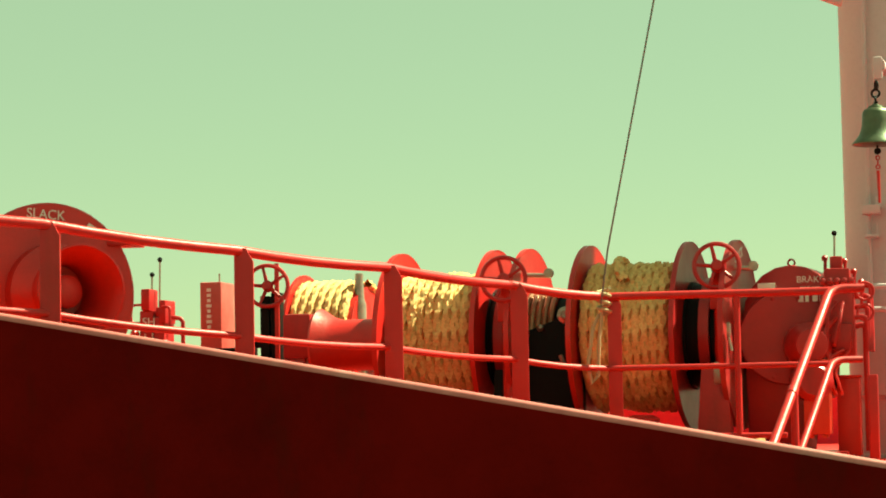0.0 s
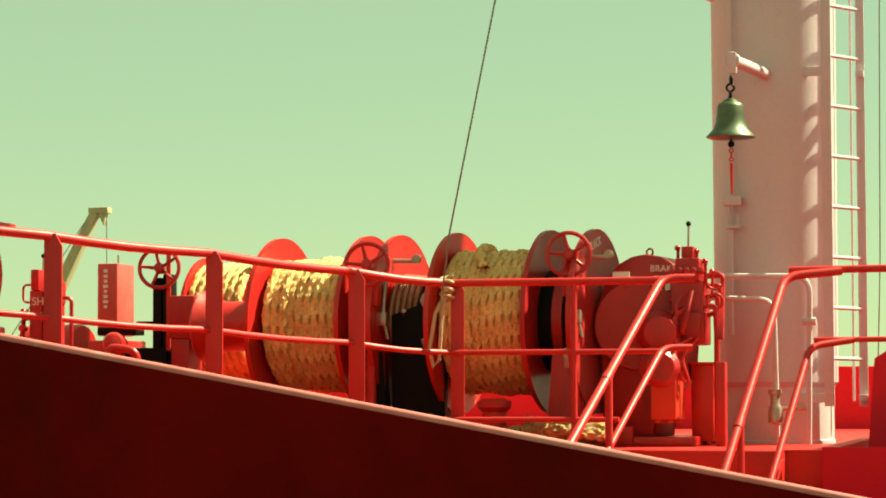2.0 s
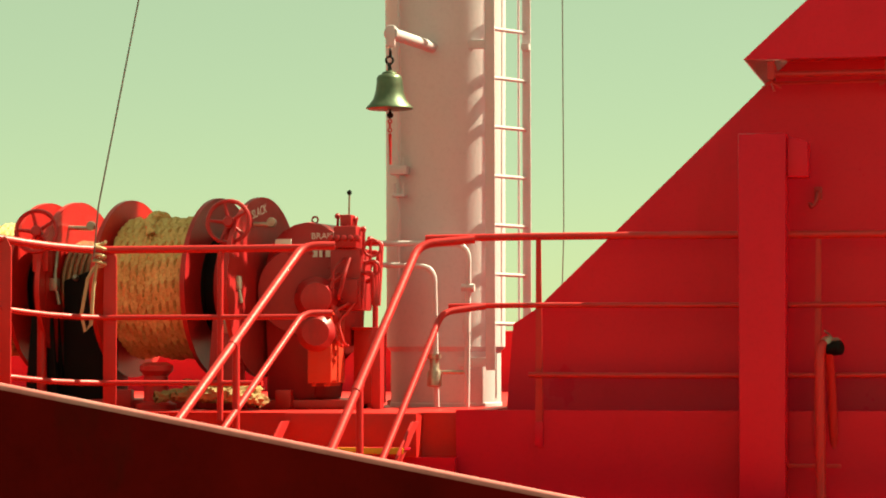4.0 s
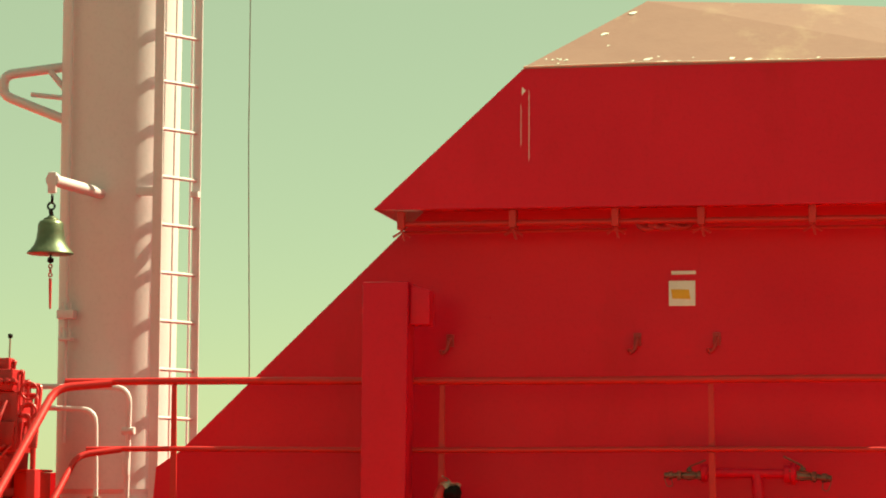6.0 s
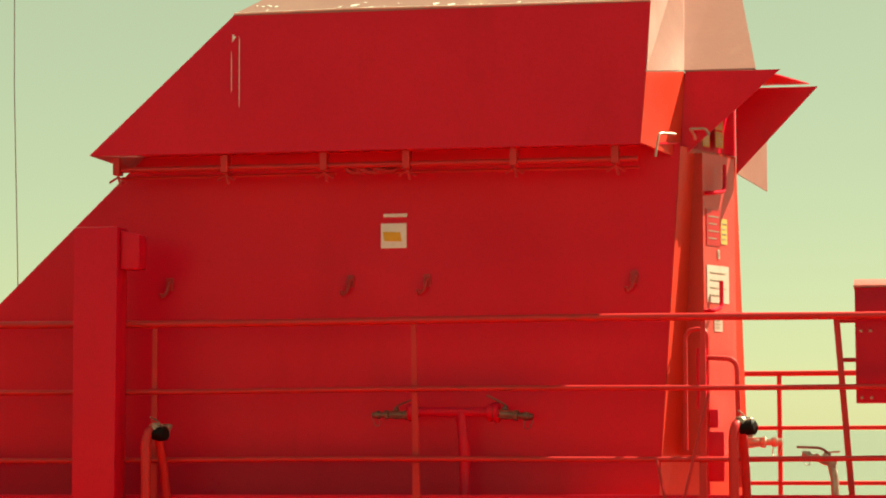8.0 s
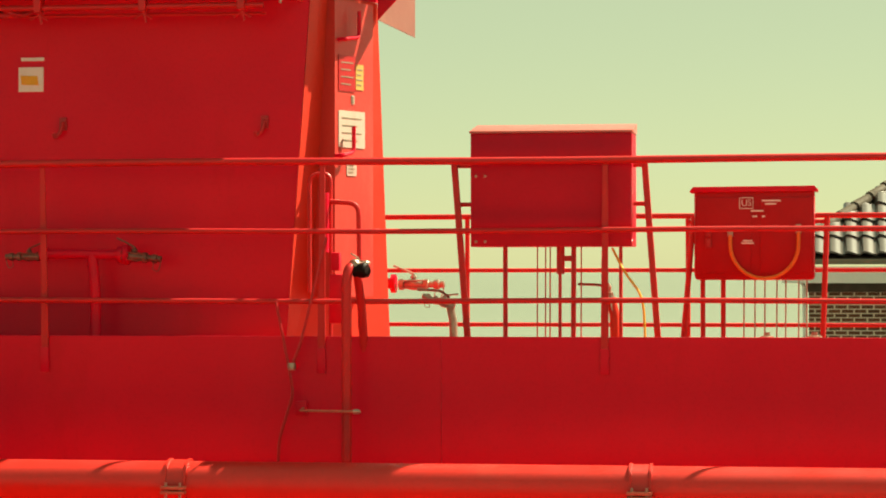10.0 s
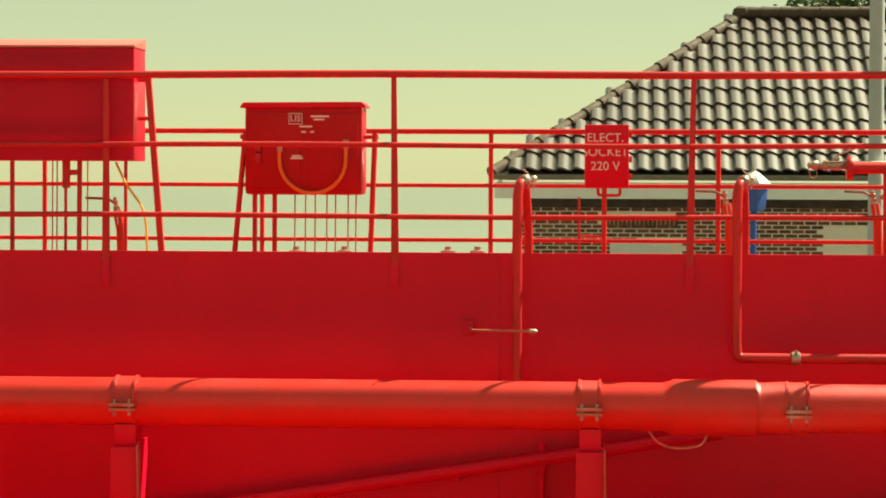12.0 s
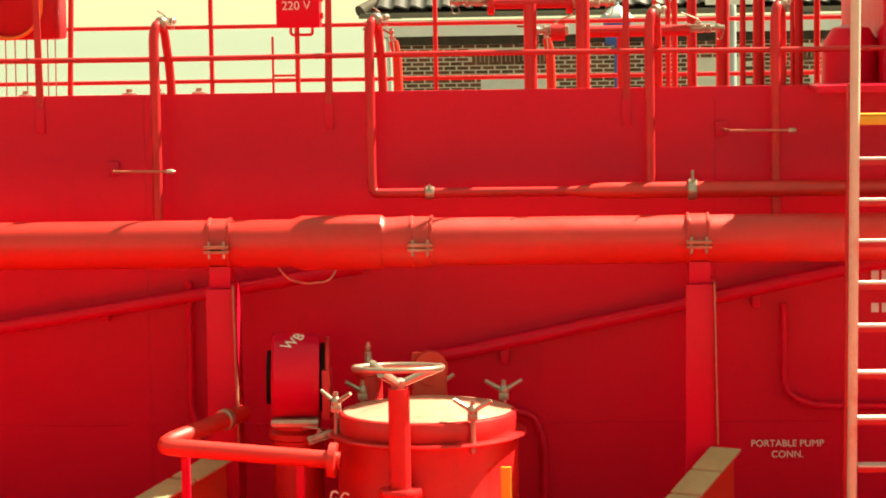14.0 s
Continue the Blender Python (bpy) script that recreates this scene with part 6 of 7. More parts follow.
# ---- boxes and legs on the trunk ----
def storage_box():
    th = thing("fire_box", (6.6, 13.5, 2.0), "red steel storage box with a sloping lid on slanted legs", "box")
    b = fresh()
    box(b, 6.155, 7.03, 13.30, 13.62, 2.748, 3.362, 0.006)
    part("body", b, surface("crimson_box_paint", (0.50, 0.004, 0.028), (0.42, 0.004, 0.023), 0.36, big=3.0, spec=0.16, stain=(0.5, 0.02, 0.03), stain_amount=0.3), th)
    b = fresh()
    for x0, x1 in ((6.15, 7.035),):
        prism(b, [(x0, 13.285, 3.362), (x0, 13.285, 3.374), (x0 + 0.0, 13.62, 3.425), (x0 + 0.0, 13.62, 3.362)], (x1 - x0, 0, 0), 0.002)
    part("lid", b, surface("pale_pink_lid_paint", (0.5, 0.12, 0.10), (0.42, 0.08, 0.07), 0.4, big=3.0, coat=0.3), th, "pale pink sloping lid")
    for x, z in ((6.185, 3.13), (6.235, 3.13), (6.185, 2.775), (6.235, 2.775), (6.99, 3.21)):
        b = fresh()
        lathe(b, [(0.008, 0), (0.008, 0.006), (0.003, 0.009)], (x, 13.30, z), (0, -1, 0), 8)
        part("rivet", b, M_STEEL, th, "bare steel rivet")
    for x0, x1 in ((6.055, 6.14), (7.092, 7.178)):
        b = fresh()
        prism(b, [(x0 - 0.016, 13.36, 3.20), (x0 + 0.018, 13.36, 3.20), (x1 + 0.018, 13.40, 2.0), (x1 - 0.016, 13.40, 2.0)], (0, 0.03, 0), 0.003)
        part("leg", b, M_RAIL, th)
    for z in (3.19, 2.98):
        b = fresh()
        tube(b, [(6.06, 13.40, z), (7.1, 13.40, z)], 0.012, 8)
        part("crossbar", b, M_RAIL, th)
    b = fresh()
    tube(b, [(6.33, 13.42, 2.0), (6.33, 13.42, 2.75)], 0.013, 8)
    part("strut", b, M_RAIL, th)
    b = fresh()
    tube(b, [(6.96, 13.42, 2.0), (6.96, 13.42, 2.75)], 0.010, 8)
    part("strut", b, M_RAIL, th)
    # thin cables and a padlocked handle below
    for x in (6.50, 6.545, 6.57, 6.74):
        b = fresh()
        tube(b, [(x, 13.45, 2.0), (x + 0.003, 13.45, 2.75)], 0.004, 6)
        part("cable", b, M_RAIL, th)
    b = fresh()
    tube(b, [(6.635, 13.40, 2.60), (6.635, 13.40, 2.75)], 0.022, 10)
    tube(b, [(6.63, 13.40, 2.0), (6.632, 13.40, 2.6)], 0.009, 8)
    tube(b, [(6.70, 13.42, 2.0), (6.705, 13.42, 2.75)], 0.014, 8)
    box(b, 6.65, 6.70, 13.39, 13.42, 2.67, 2.70, 0.004)
    part("drain", b, M_RAIL, th)
    b = fresh()
    tube(b, bend([(6.92, 13.35, 2.74), (6.98, 13.33, 2.62), (7.07, 13.33, 2.50), (7.09, 13.33, 2.42), (7.10, 13.33, 2.2)], 0.06), 0.007, 6)
    part("lashing", b, M_YELLOW, th, "yellow lashing line")
    return th


storage_box()


def socket_cabinet():
    th = thing("electric_cabinet", (7.6, 16.0, 2.0), "red electric cabinet with an orange cable looped on its front", "cabinet")
    b = fresh()
    box(b, 7.24, 8.005, 15.88, 16.15, 2.555, 3.135, 0.03)
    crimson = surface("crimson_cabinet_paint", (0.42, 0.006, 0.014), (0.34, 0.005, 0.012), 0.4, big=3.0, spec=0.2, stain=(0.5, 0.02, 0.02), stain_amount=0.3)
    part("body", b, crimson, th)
    b = fresh()
    prism(b, [(7.212, 15.86, 3.125), (7.235, 15.86, 3.15), (8.0, 15.86, 3.155), (8.025, 15.86, 3.13), (8.025, 15.86, 3.12), (7.212, 15.86, 3.115)], (0, 0.3, 0), 0.003)
    part("lid", b, M_RED, th)
    b = fresh()
    box(b, 7.26, 7.60, 15.872, 15.88, 2.60, 3.08, 0.004)
    box(b, 7.66, 7.98, 15.872, 15.88, 2.60, 3.08, 0.004)
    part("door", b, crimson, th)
    b = fresh()
    pts = [(7.47, 15.855, 2.84)]
    for k in range(17):
        a = math.pi * (1 + k / 16)
        pts.append((7.685 + 0.215 * math.cos(a), 15.85, 2.78 + 0.215 * math.sin(a)))
    pts.append((7.90, 15.855, 2.86))
    tube(b, pts, 0.012, 8)
    part("cable", b, surface("orange_cable", (0.72, 0.22, 0.03), (0.6, 0.16, 0.02), 0.5, big=12.0), th, "orange cable in a hanging loop")
    for x, z in ((7.47, 2.86), (7.90, 2.88), (7.33, 2.86), (7.33, 2.79)):
        b = fresh()
        box(b, x - 0.018, x + 0.018, 15.85, 15.872, z - 0.03, z + 0.03, 0.004)
        part("fitting", b, M_STEEL if x > 7.4 else M_MAROON, th)
    letters("US", 0.058, facing((7.572, 15.866, 3.045), (0, -1, 0)), M_SIGN, th, label="white letters")
    b = fresh()
    for x0, x1, z0, z1 in ((7.528, 7.616, 3.076, 3.081), (7.528, 7.616, 3.009, 3.014), (7.528, 7.532, 3.014, 3.076), (7.612, 7.616, 3.014, 3.076)):
        box(b, x0, x1, 15.866, 15.870, z0, z1)
    part("mark_border", b, M_SIGN, th)
    for x0, x1, z in ((7.67, 7.79, 3.055), (7.69, 7.76, 3.035), (7.60, 7.68, 2.99), (7.61, 7.64, 2.955), (7.67, 7.69, 2.955), (7.55, 7.61, 2.80), (7.54, 7.62, 2.785)):
        b = fresh()
        box(b, x0, x1, 15.866, 15.870, z, z + 0.011)
        part("print", b, M_SIGN, th)
    for x0, x1 in ((7.235, 7.15), (8.08, 8.045)):
        b = fresh()
        tube(b, [(x0, 15.95, 2.96), (x1, 15.95, 2.0)], 0.018, 10)
        part("leg", b, M_RAIL, th)
    b = fresh()
    tube(b, [(7.2, 15.96, 2.93), (8.1, 15.96, 2.93)], 0.014, 8)
    part("crossbar", b, M_RAIL, th)
    for x in (7.29, 7.42):
        b = fresh()
        tube(b, [(x, 16.0, 2.0), (x, 16.0, 2.56)], 0.016, 8)
        part("strut", b, M_RAIL, th)
    for k in range(7):
        x = 7.55 + 0.068 * k + 0.012 * math.sin(k * 3)
        b = fresh()
        tube(b, [(x, 16.0, 2.0), (x + 0.003, 16.0, 2.56)], 0.005, 6)
        part("supply_cable", b, M_STEEL, th, "thin grey cable")
    return th


socket_cabinet()


def socket_sign():
    th = thing("socket_box", (9.58, 15.8, 2.0), "red electric socket box with white lettering on a post", "socket box")
    b = fresh()
    box(b, 9.435, 9.715, 15.78, 15.92, 2.605, 3.01, 0.008)
    part("body", b, M_RED, th)
    for txt, z in (("ELECT.", 2.925), ("SOCKET", 2.835), ("220 V", 2.745)):
        letters(txt, 0.078, facing((9.565, 15.776, z), (0, -1, 0)), M_SIGN, th, label="white letters")
    b = fresh()
    for z in (2.93, 2.85, 2.77, 2.66):
        b = fresh()
        box(b, 9.716, 9.735, 15.80, 15.84, z, z + 0.04, 0.004)
        part("hinge", b, M_RAIL, th)
    b = fresh()
    tube(b, [(9.56, 15.85, 2.0), (9.56, 15.85, 2.605)], 0.016, 10)
    tube(b, bend([(9.52, 15.85, 2.605), (9.52, 15.85, 2.56), (9.66, 15.85, 2.56), (9.66, 15.85, 2.605)], 0.04), 0.010, 8)
    tube(b, [(9.40, 15.85, 2.0), (9.40, 15.85, 2.55)], 0.008, 8)
    tube(b, [(9.40, 15.85, 2.30), (9.56, 15.85, 2.30)], 0.008, 8)
    part("post", b, M_RAIL, th)
    return th


socket_sign()


def fire_nozzle(x, y, z, lab, upright=True):
    th = thing("hydrant_valve", (x, y, 2.0), lab, "valve", "valves on the trunk deck")
    b = fresh()
    tube(b, [(x + 0.06, y, 2.0), (x + 0.05, y, z - 0.1), (x + 0.03, y, z)], 0.028 if upright else 0.022, 10)
    part("pipe", b, M_LIT_RED if upright else M_STEEL, th)
    b = fresh()
    if upright:
        valve(b, (x + 0.03, y, z - 0.01), (-0.15, -0.2, 1), 0.5)
    else:
        valve(b, (x, y, z), (-1, 0, 0.35), 0.7)
    part("valve", b, M_STEEL, th, "bare steel valve")
    b = fresh()
    tube(b, bend([(x + 0.03, y, z + 0.03), (x - 0.02, y, z + 0.07), (x - 0.15, y, z + 0.075)], 0.03), 0.008, 6)
    part("lever", b, M_DULL, th, "long dull steel lever")
    return th


fire_nozzle(5.98, 13.5, 2.44, "small bare steel hose valve on the trunk deck", False)
fire_nozzle(6.87, 13.5, 2.47, "small red hydrant with bare steel valve")
fire_nozzle(10.25, 14.6, 2.52, "small red hydrant with bare steel lever")
fire_nozzle(11.15, 15.0, 2.52, "small red hydrant with bare steel lever")


def side_valves():
    th = thing("drain_manifold", (3.9, 13.3, 2.0), "red tee pipe with two steel ball valves before the deckhouse", "valve")
    b = fresh()
    tube(b, [(3.72, 13.42, 2.715), (4.22, 13.42, 2.71)], 0.026, 12)
    tube(b, bend([(4.0, 13.42, 2.71), (4.02, 13.42, 2.5), (4.02, 13.42, 2.0)], 0.05), 0.03, 12)
    lathe(b, [(0.045, -0.02), (0.05, -0.01), (0.05, 0.01), (0.045, 0.02)], (4.17, 13.42, 2.71), (1, 0, 0), 18)
    lathe(b, [(0.04, -0.02), (0.05, -0.01), (0.05, 0.01), (0.04, 0.02)], (3.72, 13.42, 2.713), (1, 0, 0), 18)
    lathe(b, [(0.045, -0.02), (0.058, -0.01), (0.058, 0.01), (0.045, 0.02)], (4.20, 13.42, 2.71), (1, 0, 0), 18)
    part("pipe", b, M_RED, th)
    b = fresh()
    valve(b, (3.64, 13.4, 2.70), (-1, 0, 0), 0.75)
    part("valve", b, M_DULL, th, "dull stained steel valve")
    b = fresh()
    valve(b, (4.25, 13.4, 2.70), (1, 0, -0.1), 0.85)
    part("valve", b, M_DULL, th, "dull stained steel valve")
    th = thing("drain_valve", (5.5, 15.72, 2.0), "red stub pipe with a steel ball valve behind the deckhouse", "valve")
    b = fresh()
    tube(b, [(5.13, 15.72, 2.54), (5.33, 15.72, 2.535)], 0.035, 12)
    lathe(b, [(0.06, -0.015), (0.06, 0.015)], (5.32, 15.72, 2.535), (1, 0, 0), 18)
    part("pipe", b, M_RED, th)
    b = fresh()
    valve(b, (5.45, 15.72, 2.53), (1, 0, 0), 1.1)
    part("valve", b, M_STEEL, th)


side_valves()


def aft_pipes():
    """Small pipework on the aft face of the deckhouse, behind the rail."""
    th = thing("pipework", (5.35, 13.35, 2.0), "small red pipes and fittings at the deckhouse corner", "pipework")
    b = fresh()
    tube(b, bend([(5.24, 13.42, 2.5), (5.24, 13.42, 3.15), (5.36, 13.42, 3.16), (5.36, 13.42, 2.1)], 0.06), 0.012, 8)
    tube(b, bend([(5.36, 13.40, 3.00), (5.52, 13.40, 2.99), (5.53, 13.40, 2.3)], 0.06), 0.014, 8)
    part("pipe", b, M_RAIL, th)
    b = fresh()
    tube(b, [(5.33, 13.38, 2.72), (5.33, 13.38, 3.05)], 0.028, 10)
    box(b, 5.37, 5.42, 13.36, 13.42, 2.62, 2.72, 0.01)
    box(b, 5.36, 5.45, 13.36, 13.40, 2.33, 2.60, 0.012)
    part("filter", b, M_RED, th)
    b = fresh()
    tube(b, bend([(5.10, 13.20, 2.45), (5.17, 13.18, 2.12), (5.20, 13.18, 1.95), (5.12, 13.18, 1.7), (5.10, 13.18, 1.2)], 0.05), 0.009, 6)
    tube(b, bend([(5.38, 13.20, 2.80), (5.24, 13.18, 2.22), (5.19, 13.18, 2.1)], 0.05), 0.009, 6)
    part("hanging_line", b, M_MAROON, th, "dark brown hanging line")
    b = fresh()
    lathe(b, [(0.02, -0.02), (0.024, 0), (0.02, 0.02)], (5.19, 13.18, 2.1), n=10)
    part("snap_hook", b, M_STEEL, th)


aft_pipes()


def manifold():
    th = thing("pipe_manifold", (11.2, 13.6, 2.0), "red cargo manifold of pipes with steel valves", "manifold")
    b = fresh()
    tube(b, [(11.113, 13.55, 2.0), (11.113, 13.55, 2.72)], 0.036, 14)
    tube(b, [(10.90, 13.58, 2.725), (11.33, 13.58, 2.725)], 0.032, 14)
    for x in (10.90, 11.33):
        lathe(b, [(0.06, -0.018), (0.065, -0.01), (0.065, 0.01), (0.06, 0.018)], (x, 13.58, 2.725), (1, 0, 0), 20)
    part("tee_pipe", b, M_RAIL, th)
    b = fresh()
    valve(b, (10.83, 13.58, 2.74), (-1, 0, 0), 0.85)
    part("valve", b, M_STEEL, th)
    b = fresh()
    valve(b, (11.42, 13.58, 2.72), (1, 0, 0), 0.85)
    part("valve", b, M_STEEL, th)
    b = fresh()
    tube(b, [(11.40, 13.45, 2.0), (11.40, 13.45, 4.4)], 0.038, 14)
    part("standpipe", b, M_RAIL, th)
    b = fresh()
    tube(b, [(11.38, 14.0, 2.56), (12.0, 14.0, 2.56)], 0.034, 12)
    tube(b, [(11.62, 14.0, 2.0), (11.62, 14.0, 2.55)], 0.03, 12)
    tube(b, [(11.3, 14.0, 2.56), (11.22, 14.0, 2.56)], 0.05, 12)
    part("tee_pipe", b, M_RAIL, th)
    b = fresh()
    valve(b, (11.25, 14.0, 2.57), (-1, 0, 0), 0.8)
    part("valve", b, M_STEEL, th)
    b = fresh()
    valve(b, (12.05, 14.0, 2.57), (1, 0, 0), 0.8)
    part("valve", b, M_STEEL, th)
    for x, y, r, z1 in ((12.05, 14.9, 0.03, 2.9), (12.25, 15.2, 0.042, 4.4), (12.36, 15.0, 0.018, 3.6), (12.47, 15.2, 0.036, 4.4), (12.71, 15.2, 0.03, 4.4), (12.86, 15.6, 0.02, 3.9), (11.95, 16.2, 0.018, 3.8), (12.0, 16.4, 0.02, 3.8), (12.6, 14.3, 0.014, 3.0)):
        b = fresh()
        tube(b, [(x, y, 2.0), (x, y, z1)], r, 12)
        part("standpipe", b, M_RAIL, th)
    return th


manifold()
for x, y, z in ((7.72, 14.8, 2.0), (8.0, 14.9, 2.0), (8.62, 15.0, 2.0), (8.8, 15.0, 2.0), (9.05, 15.0, 2.0)):
    b = fresh()
    lathe(b, [(0.03, 0), (0.03, 0.20), (0.045, 0.205), (0.045, 0.225), (0.02, 0.23), (0.02, 0.25)], (x, y, z), n=12)
    solo("deck_fitting", b, M_STEEL, "small bare steel fitting on the trunk deck", "fitting", "small fittings on the trunk deck", at=(x, y, z))


# ---- the far quay: brick house with a hipped tiled roof, lamps, crane, tree ----
m, nt, p = node_mat("glazed_dark_roof_tile")
gi = nt.nodes.new("ShaderNodeNewGeometry")
n1 = noise_node(nt, 14, 4, 0.6)
r1 = ramp_node(nt, n1.outputs["Fac"], 0.3, 0.7, (0.035, 0.024, 0.02), (0.06, 0.042, 0.034))
r2 = ramp_node(nt, gi.outputs["Random Per Island"], 0.0, 1.0, (0.028, 0.018, 0.016), (0.08, 0.052, 0.045))
nt.links.new(mix_node(nt, 0.5, r1.outputs["Color"], r2.outputs["Color"]), p.inputs["Base Color"])
p.inputs["Roughness"].default_value = 0.3
p.inputs["Coat Weight"].default_value = 1.0
p.inputs["Coat IOR"].default_value = 1.75
p.inputs["Coat Roughness"].default_value = 0.14
M_TILE = m
M_HIP = surface("matt_brown_ridge_tile", (0.10, 0.075, 0.055), (0.06, 0.045, 0.035), 0.7, spec=0.2, big=6.0)
m, nt, p = node_mat("brown_brick")
oi = nt.nodes.new("ShaderNodeNewGeometry")
n1 = noise_node(nt, 9, 4, 0.6)
r1 = ramp_node(nt, oi.outputs["Random Per Island"], 0.0, 1.0, (0.07, 0.026, 0.014), (0.24, 0.095, 0.045))
r2 = ramp_node(nt, n1.outputs["Fac"], 0.3, 0.7, (0.11, 0.045, 0.022), (0.24, 0.11, 0.055))
nt.links.new(mix_node(nt, 0.4, r1.outputs["Color"], r2.outputs["Color"]), p.inputs["Base Color"])
p.inputs["Roughness"].default_value = 0.85
M_BRICK = m
M_MORTAR = surface("pale_mortar", (0.92, 0.86, 0.70), (0.82, 0.76, 0.62), 0.9, big=3.0)
M_GUTTER = surface("pale_grey_eaves_paint", (0.86, 0.87, 0.80), (0.78, 0.78, 0.72), 0.5, big=2.0)
M_POLE = surface("grey_lamp_post_paint", (0.42, 0.44, 0.44), (0.34, 0.36, 0.36), 0.45, big=4.0)

M_BARK = surface("grey_brown_bark", (0.09, 0.07, 0.05), (0.05, 0.04, 0.03), 0.9, big=6.0)
HX, HY, EZ = 7.4, 43.87, 2.86
PITCH = math.atan2(3.04, 4.63)
RIDGE_X0, RIDGE_X1, RIDGE_Y, RIDGE_Z = 12.02, 23.4, 48.5, 5.93


def roof_tile_row(bm, x0, x1, y, z, n0):
    """One course of pantiles: a rolled section from x0 to x1, each tile an island."""
    w = 0.285
    cover = 0.56
    d = Vector((0, math.cos(PITCH), math.sin(PITCH)))
    nrm = Vector((0, -math.sin(PITCH), math.cos(PITCH)))
    i0 = math.ceil((x0 - HX) / w)
    i1 = math.floor((x1 - HX) / w)
    sect = ((0.0, 0.004), (0.02, 0.045), (0.05, 0.068), (0.10, 0.062), (0.16, 0.040), (0.21, 0.015), (0.245, 0.004), (0.283, 0.004))
    for i in range(i0, i1):
        base = Vector((HX + i * w, y, z))
        lift = noise.noise(Vector((i * 1.7, n0 * 2.3, 0))) * 0.006
        lo, hi, lo2 = [], [], []
        for u, v in sect:
            q = base + Vector((u, 0, 0)) + nrm * (v + 0.045 + lift)
            lo.append(bm.verts.new(q))
            lo2.append(bm.verts.new(q - nrm * 0.04))
            hi.append(bm.verts.new(base + Vector((u, 0, 0)) + nrm * v + d * (cover + 0.04)))
        for k in range(len(sect) - 1):
            bm.faces.new((lo[k], lo[k + 1], hi[k + 1], hi[k]))
            bm.faces.new((lo2[k], lo2[k + 1], lo[k + 1], lo[k]))


def brick_house():
    th = thing("house", (15, 47, 0.25), "brown brick house with a hipped roof of dark glazed pantiles", "house")
    # walls with bricks laid in courses on the seen front
    b = fresh()
    box(b, 7.92, 27.2, 44.50, 52.5, 0.25, 2.42)
    wall = part("wall", b, M_MORTAR, th)
    b = fresh()
    rnd = random.Random(3)
    for c in range(18):
        z = 1.30 + c * 0.077
        if z > 2.34:
            break
        x = 7.93 - (0.115 if c % 2 else 0.0)
        while x < 22.0:
            x1 = min(x + 0.218, 22.0)
            skip = (13.2 < x < 14.2 and z < 1.9) or (9.9 < x < 10.7 and z < 1.62)
            soldier = 1.85 < z < 2.1 and (9.35 < x + 0.1 < 10.75 or 15.2 < x + 0.1 < 16.6)
            if x1 > 7.95 and not skip and not soldier:
                box(b, max(x, 7.92), x1 - 0.018, 44.484 + rnd.uniform(-0.003, 0.003), 44.505, z, z + 0.056)
            x += 0.23
    part("brickwork", b, M_BRICK, wall, smooth=False)["kind"] = "stuff"
    for x0 in (9.35, 15.2):
        b = fresh()
        for k in range(18):
            box(b, x0 + k * 0.077, x0 + k * 0.077 + 0.062, 44.480, 44.505, 1.84, 2.07)
        part("soldier_course", b, M_BRICK, wall, smooth=False)["kind"] = "stuff"
    # a window under the soldier course
    for x0 in (9.5, 15.4):
        b = fresh()
        box(b, x0, x0 + 1.1, 44.46, 44.50, 0.6, 1.62, 0.01)
        part("window_frame", b, M_SIGN, th)
    # eaves: boxed soffit, gutter, downpipe
    b = fresh()
    box(b, 7.45, 27.7, 43.92, 44.6, 2.37, 2.66, 0.006)
    box(b, 7.45, 8.0, 44.602, 53.0, 2.372, 2.658, 0.006)
    part("eaves_board", b, M_GUTTER, th)
    b = fresh()
    box(b, 7.90, 27.3, 44.46, 44.50, 2.21, 2.368)
    part("dark_frieze", b, M_BARK, th, "dark brown board under the eaves")
    b = fresh()
    box(b, 7.40, 27.75, 43.80, 43.93, 2.70, 2.80, 0.02)
    box(b, 7.36, 7.46, 43.932, 53.0, 2.702, 2.798, 0.02)
    part("gutter", b, surface("dull_zinc_gutter", (0.20, 0.18, 0.13), (0.14, 0.12, 0.09), 0.5, metal=0.4, big=3.0), th)
    b = fresh()
    tube(b, bend([(7.55, 43.9, 2.68), (7.56, 43.95, 2.52), (7.84, 44.42, 2.35), (7.86, 44.43, 0.25)], 0.08), 0.035, 10)
    part("downpipe", b, M_GUTTER, th)
    # roof deck, courses of tiles, ridge and hip tiles
    b = fresh()
    a, c, d, e = (HX, HY, EZ - 0.06), (27.8, HY, EZ - 0.06), (RIDGE_X1, RIDGE_Y, RIDGE_Z - 0.05), (RIDGE_X0, RIDGE_Y, RIDGE_Z - 0.05)
    f, g = (HX, 53.1, EZ - 0.06), (27.8, 53.1, EZ - 0.06)
    v = [b.verts.new(q) for q in (a, c, d, e, f, g)]
    for q in ((0, 1, 2, 3), (0, 3, 4), (1, 5, 2), (4, 3, 2, 5), (0, 4, 5, 1)):
        b.faces.new([v[k] for k in q])
    part("roof_deck", b, M_TILE, th, smooth=False)
    b = fresh()
    n = 10
    for k in range(n):
        t = k / n
        run = t * 4.63
        roof_tile_row(b, HX + run * 0.998 + 0.10, 24.0, HY + run, EZ + t * 3.04 - 0.02, k)
    part("roof_tiles", b, M_TILE, th)["kind"] = "stuff"
    start, end = Vector((HX + 0.0, HY, EZ - 0.04)), Vector((RIDGE_X0, RIDGE_Y, RIDGE_Z - 0.02))
    step = (end - start) / 17
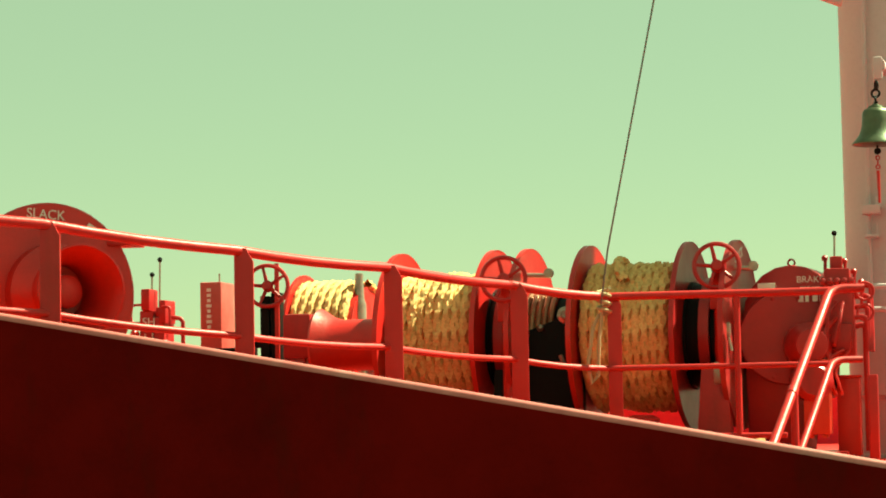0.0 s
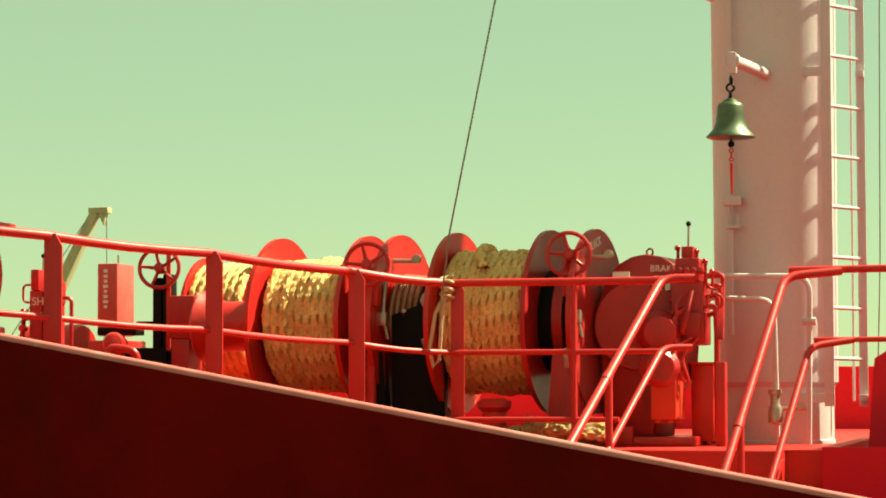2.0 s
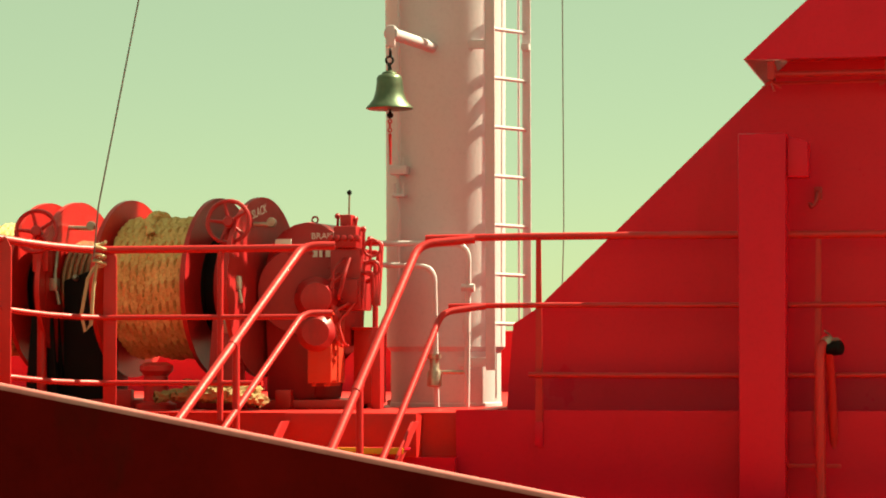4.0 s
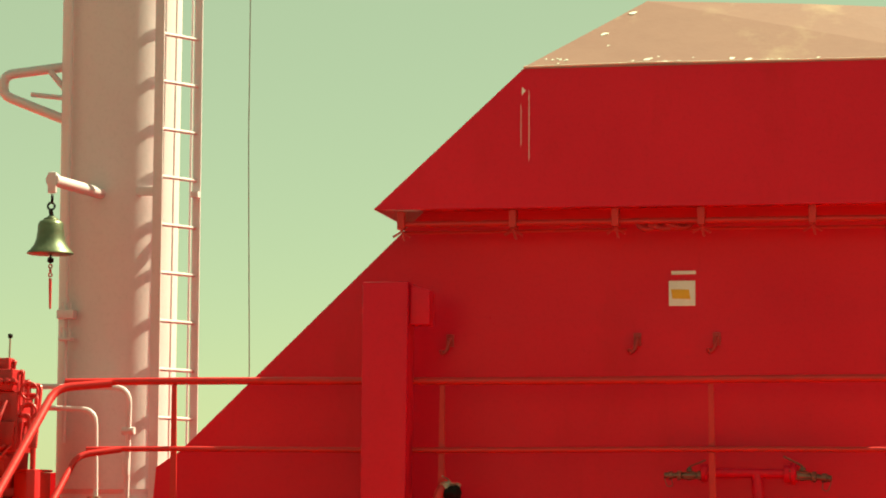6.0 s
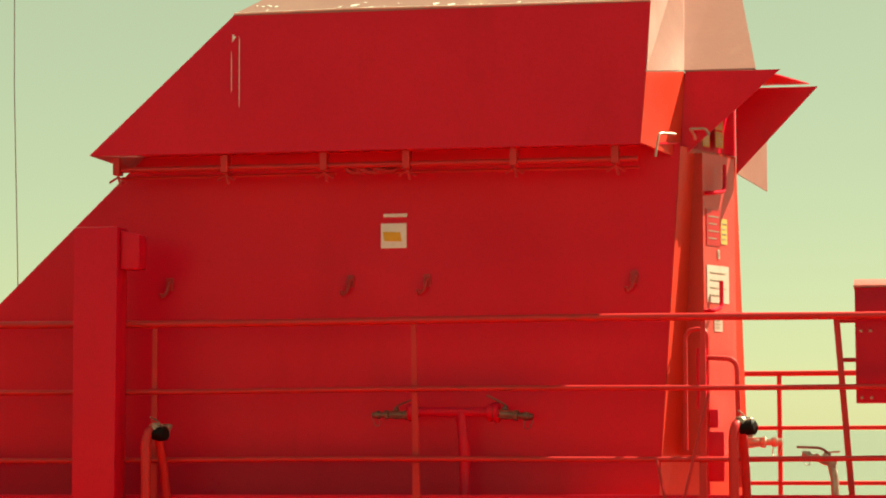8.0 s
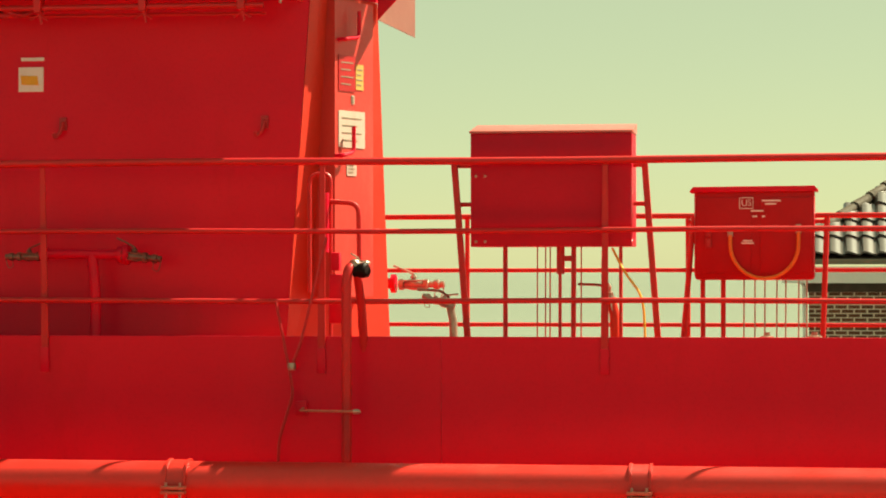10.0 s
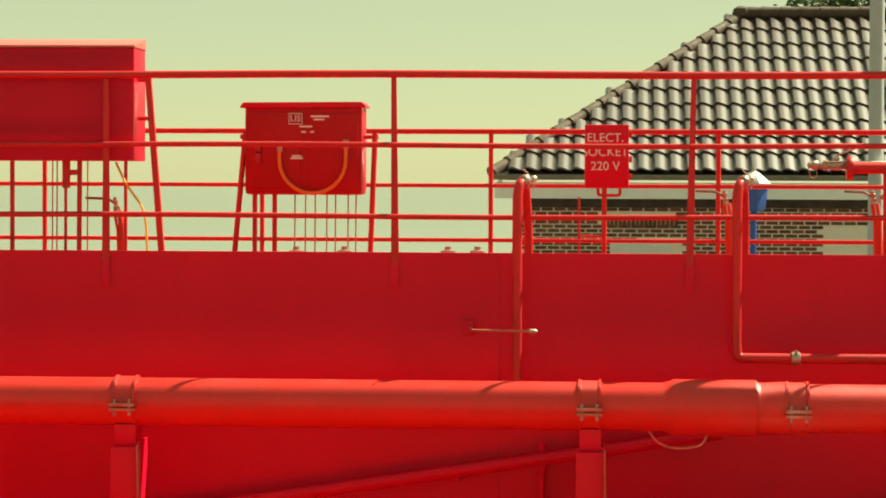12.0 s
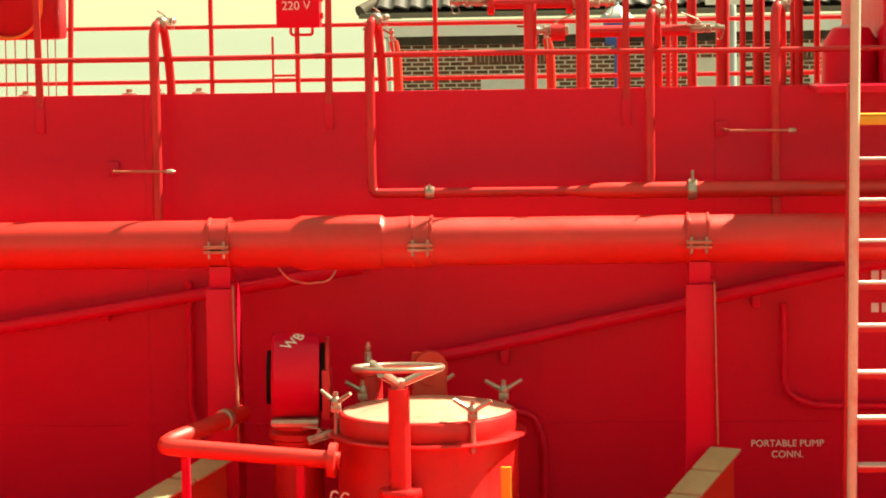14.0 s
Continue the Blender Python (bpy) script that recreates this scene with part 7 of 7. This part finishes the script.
    for k in range(17):
        b = fresh()
        q = start + step * k
        tube(b, [q, q + step * 1.08], 0.125, 12, 0.098)
        part("hip_tile", b, M_HIP, th)
    for k in range(30):
        b = fresh()
        q = Vector((RIDGE_X0 + 0.38 * k, RIDGE_Y, RIDGE_Z + 0.05))
        tube(b, [q, q + Vector((0.40, 0, 0))], 0.125, 12, 0.11)
        part("ridge_tile", b, M_HIP, th)
    b = fresh()
    lathe(b, [(0.16, -0.05), (0.18, 0.0), (0.15, 0.1), (0.06, 0.15)], (RIDGE_X0, RIDGE_Y, RIDGE_Z + 0.03), n=18)
    part("hip_cap", b, M_HIP, th)
    return th


brick_house()


def street_lamp():
    th = thing("street_lamp", (12.0, 42.0, 0.25), "old fashioned street lamp with a blue lantern on a blue post", "street lamp")
    x, y = 11.93, 42.0
    b = fresh()
    tube(b, [(x, y, 0.25), (x, y, 2.2)], 0.055, 12)
    part("post", b, M_BLUE, th)
    b = fresh()
    lathe(b, [(0.11, 2.18), (0.2, 2.2), (0.25, 2.62), (0.24, 2.64)], (x, y, 0), n=6)
    part("lantern", b, M_BLUE, th)
    b = fresh()
    lathe(b, [(0.30, 2.645), (0.29, 2.665), (0.10, 2.83), (0.04, 2.86), (0.04, 2.92)], (x, y, 0), n=6)
    part("roof", b, M_POLE, th)
    th = thing("lamp_post", (13.62, 38.6, 0.25), "thick grey lamp post on the far quay", "lamp post")
    b = fresh()
    lathe(b, [(0.16, 0.25), (0.16, 0.6), (0.12, 0.65), (0.108, 9.0)], (13.62, 38.6, 0), n=20)
    part("pole", b, M_POLE, th)
    b = fresh()
    box(b, 13.25, 13.98, 38.4, 38.47, 2.82, 3.0, 0.02)
    part("plate", b, M_GUTTER, th)


street_lamp()


def crane():
    th = thing("crane", (-16.5, 37.4, 0.25), "cream painted quay crane with a raised slender jib", "crane")
    tip, foot = Vector((-13.80, 37.4, 5.50)), Vector((-15.74, 37.4, 1.74))
    b = fresh()
    d = (tip - foot).normalized()
    n = Vector((d.z, 0, -d.x))
    ring = [foot - n * 0.17, foot + n * 0.17, tip + n * 0.065, tip - n * 0.065]
    prism(b, [q + Vector((0, -0.1, 0)) for q in ring], (0, 0.2, 0), 0.02)
    part("jib", b, M_WOOD, th, "sun bleached cream jib")
    b = fresh()
    box(b, tip.x - 0.10, tip.x + 0.24, 37.3, 37.5, tip.z - 0.03, tip.z + 0.07, 0.02)
    prism(b, [(tip.x + 0.04, 37.33, tip.z), (tip.x + 0.2, 37.33, tip.z), (tip.x + 0.16, 37.33, tip.z - 0.24)], (0, 0.12, 0), 0.01)
    part("jib_head", b, M_WOOD, th)
    b = fresh()
    tube(b, [tip + Vector((0.18, 0, 0)), tip + Vector((0.2, 0, -1.6))], 0.008, 6)
    tube(b, [tip + Vector((-0.05, 0, 0.05)), (-15.9, 37.4, 2.6)], 0.008, 6)
    part("hoist_wire", b, M_WIRE, th)
    b = fresh()
    box(b, -16.6, -15.2, 36.9, 37.9, 0.25, 1.95, 0.05)
    part("base", b, M_WOOD, th)


crane()


# tree behind the roof
m, nt, p = node_mat("bright_green_leaf")
gi = nt.nodes.new("ShaderNodeNewGeometry")
r1 = ramp_node(nt, gi.outputs["Random Per Island"], 0.0, 1.0, (0.03, 0.07, 0.015), (0.13, 0.20, 0.04))
nt.links.new(r1.outputs["Color"], p.inputs["Base Color"])
p.inputs["Roughness"].default_value = 0.45
M_LEAF = m


def tree(x, y, top, spread, seed, lab):
    rnd = random.Random(seed)
    th = thing("tree", (x, y, 0.25), lab, "tree")
    b = fresh()
    tube(b, [(x, y, 0.25), (x + 0.1, y, 2.5), (x - 0.1, y, top - 2.2)], 0.24, 12, 0.12)
    trunk_ob = part("trunk", b, M_BARK, th)
    tips = []
    for k in range(9):
        a = k * 2.4
        e = Vector((x + math.cos(a) * spread * rnd.uniform(0.4, 0.9), y + math.sin(a) * spread * 0.8, top - rnd.uniform(0.4, 2.6)))
        b = fresh()
        tube(b, [(x, y, top - 3.4 + 0.2 * k), ((x + e.x) / 2, (y + e.y) / 2, e.z - 0.5), e], 0.08, 8, 0.02)
        part("limb", b, M_BARK, th)
        tips.append(e)
    b = fresh()
    for e in tips + [Vector((x, y, top - 0.6))]:
        for _ in range(1150):
            q = Vector((rnd.gauss(0, 1), rnd.gauss(0, 1), rnd.gauss(0, 0.8))).normalized() * rnd.random() ** 0.4 * rnd.uniform(0.7, 1.25)
            c = e + q
            u = Vector((rnd.gauss(0, 1), rnd.gauss(0, 1), rnd.gauss(0, 0.6))).normalized()
            w = u.orthogonal().normalized()
            s = rnd.uniform(0.07, 0.13)
            mid = u.cross(w) * s * 0.25
            b.faces.new([b.verts.new(v) for v in (c - u * s, c + w * s * 0.5 + mid, c + u * s)])
            b.faces.new([b.verts.new(v) for v in (c - u * s, c + u * s, c - w * s * 0.5 + mid)])
    part("crown", b, M_LEAF, th, smooth=False)["kind"] = "stuff"


tree(16.3, 56, 9.2, 2.6, 5, "leafy green tree behind the tiled roof")
tree(20.2, 57, 9.4, 2.8, 8, "leafy green tree behind the ridge of the house")
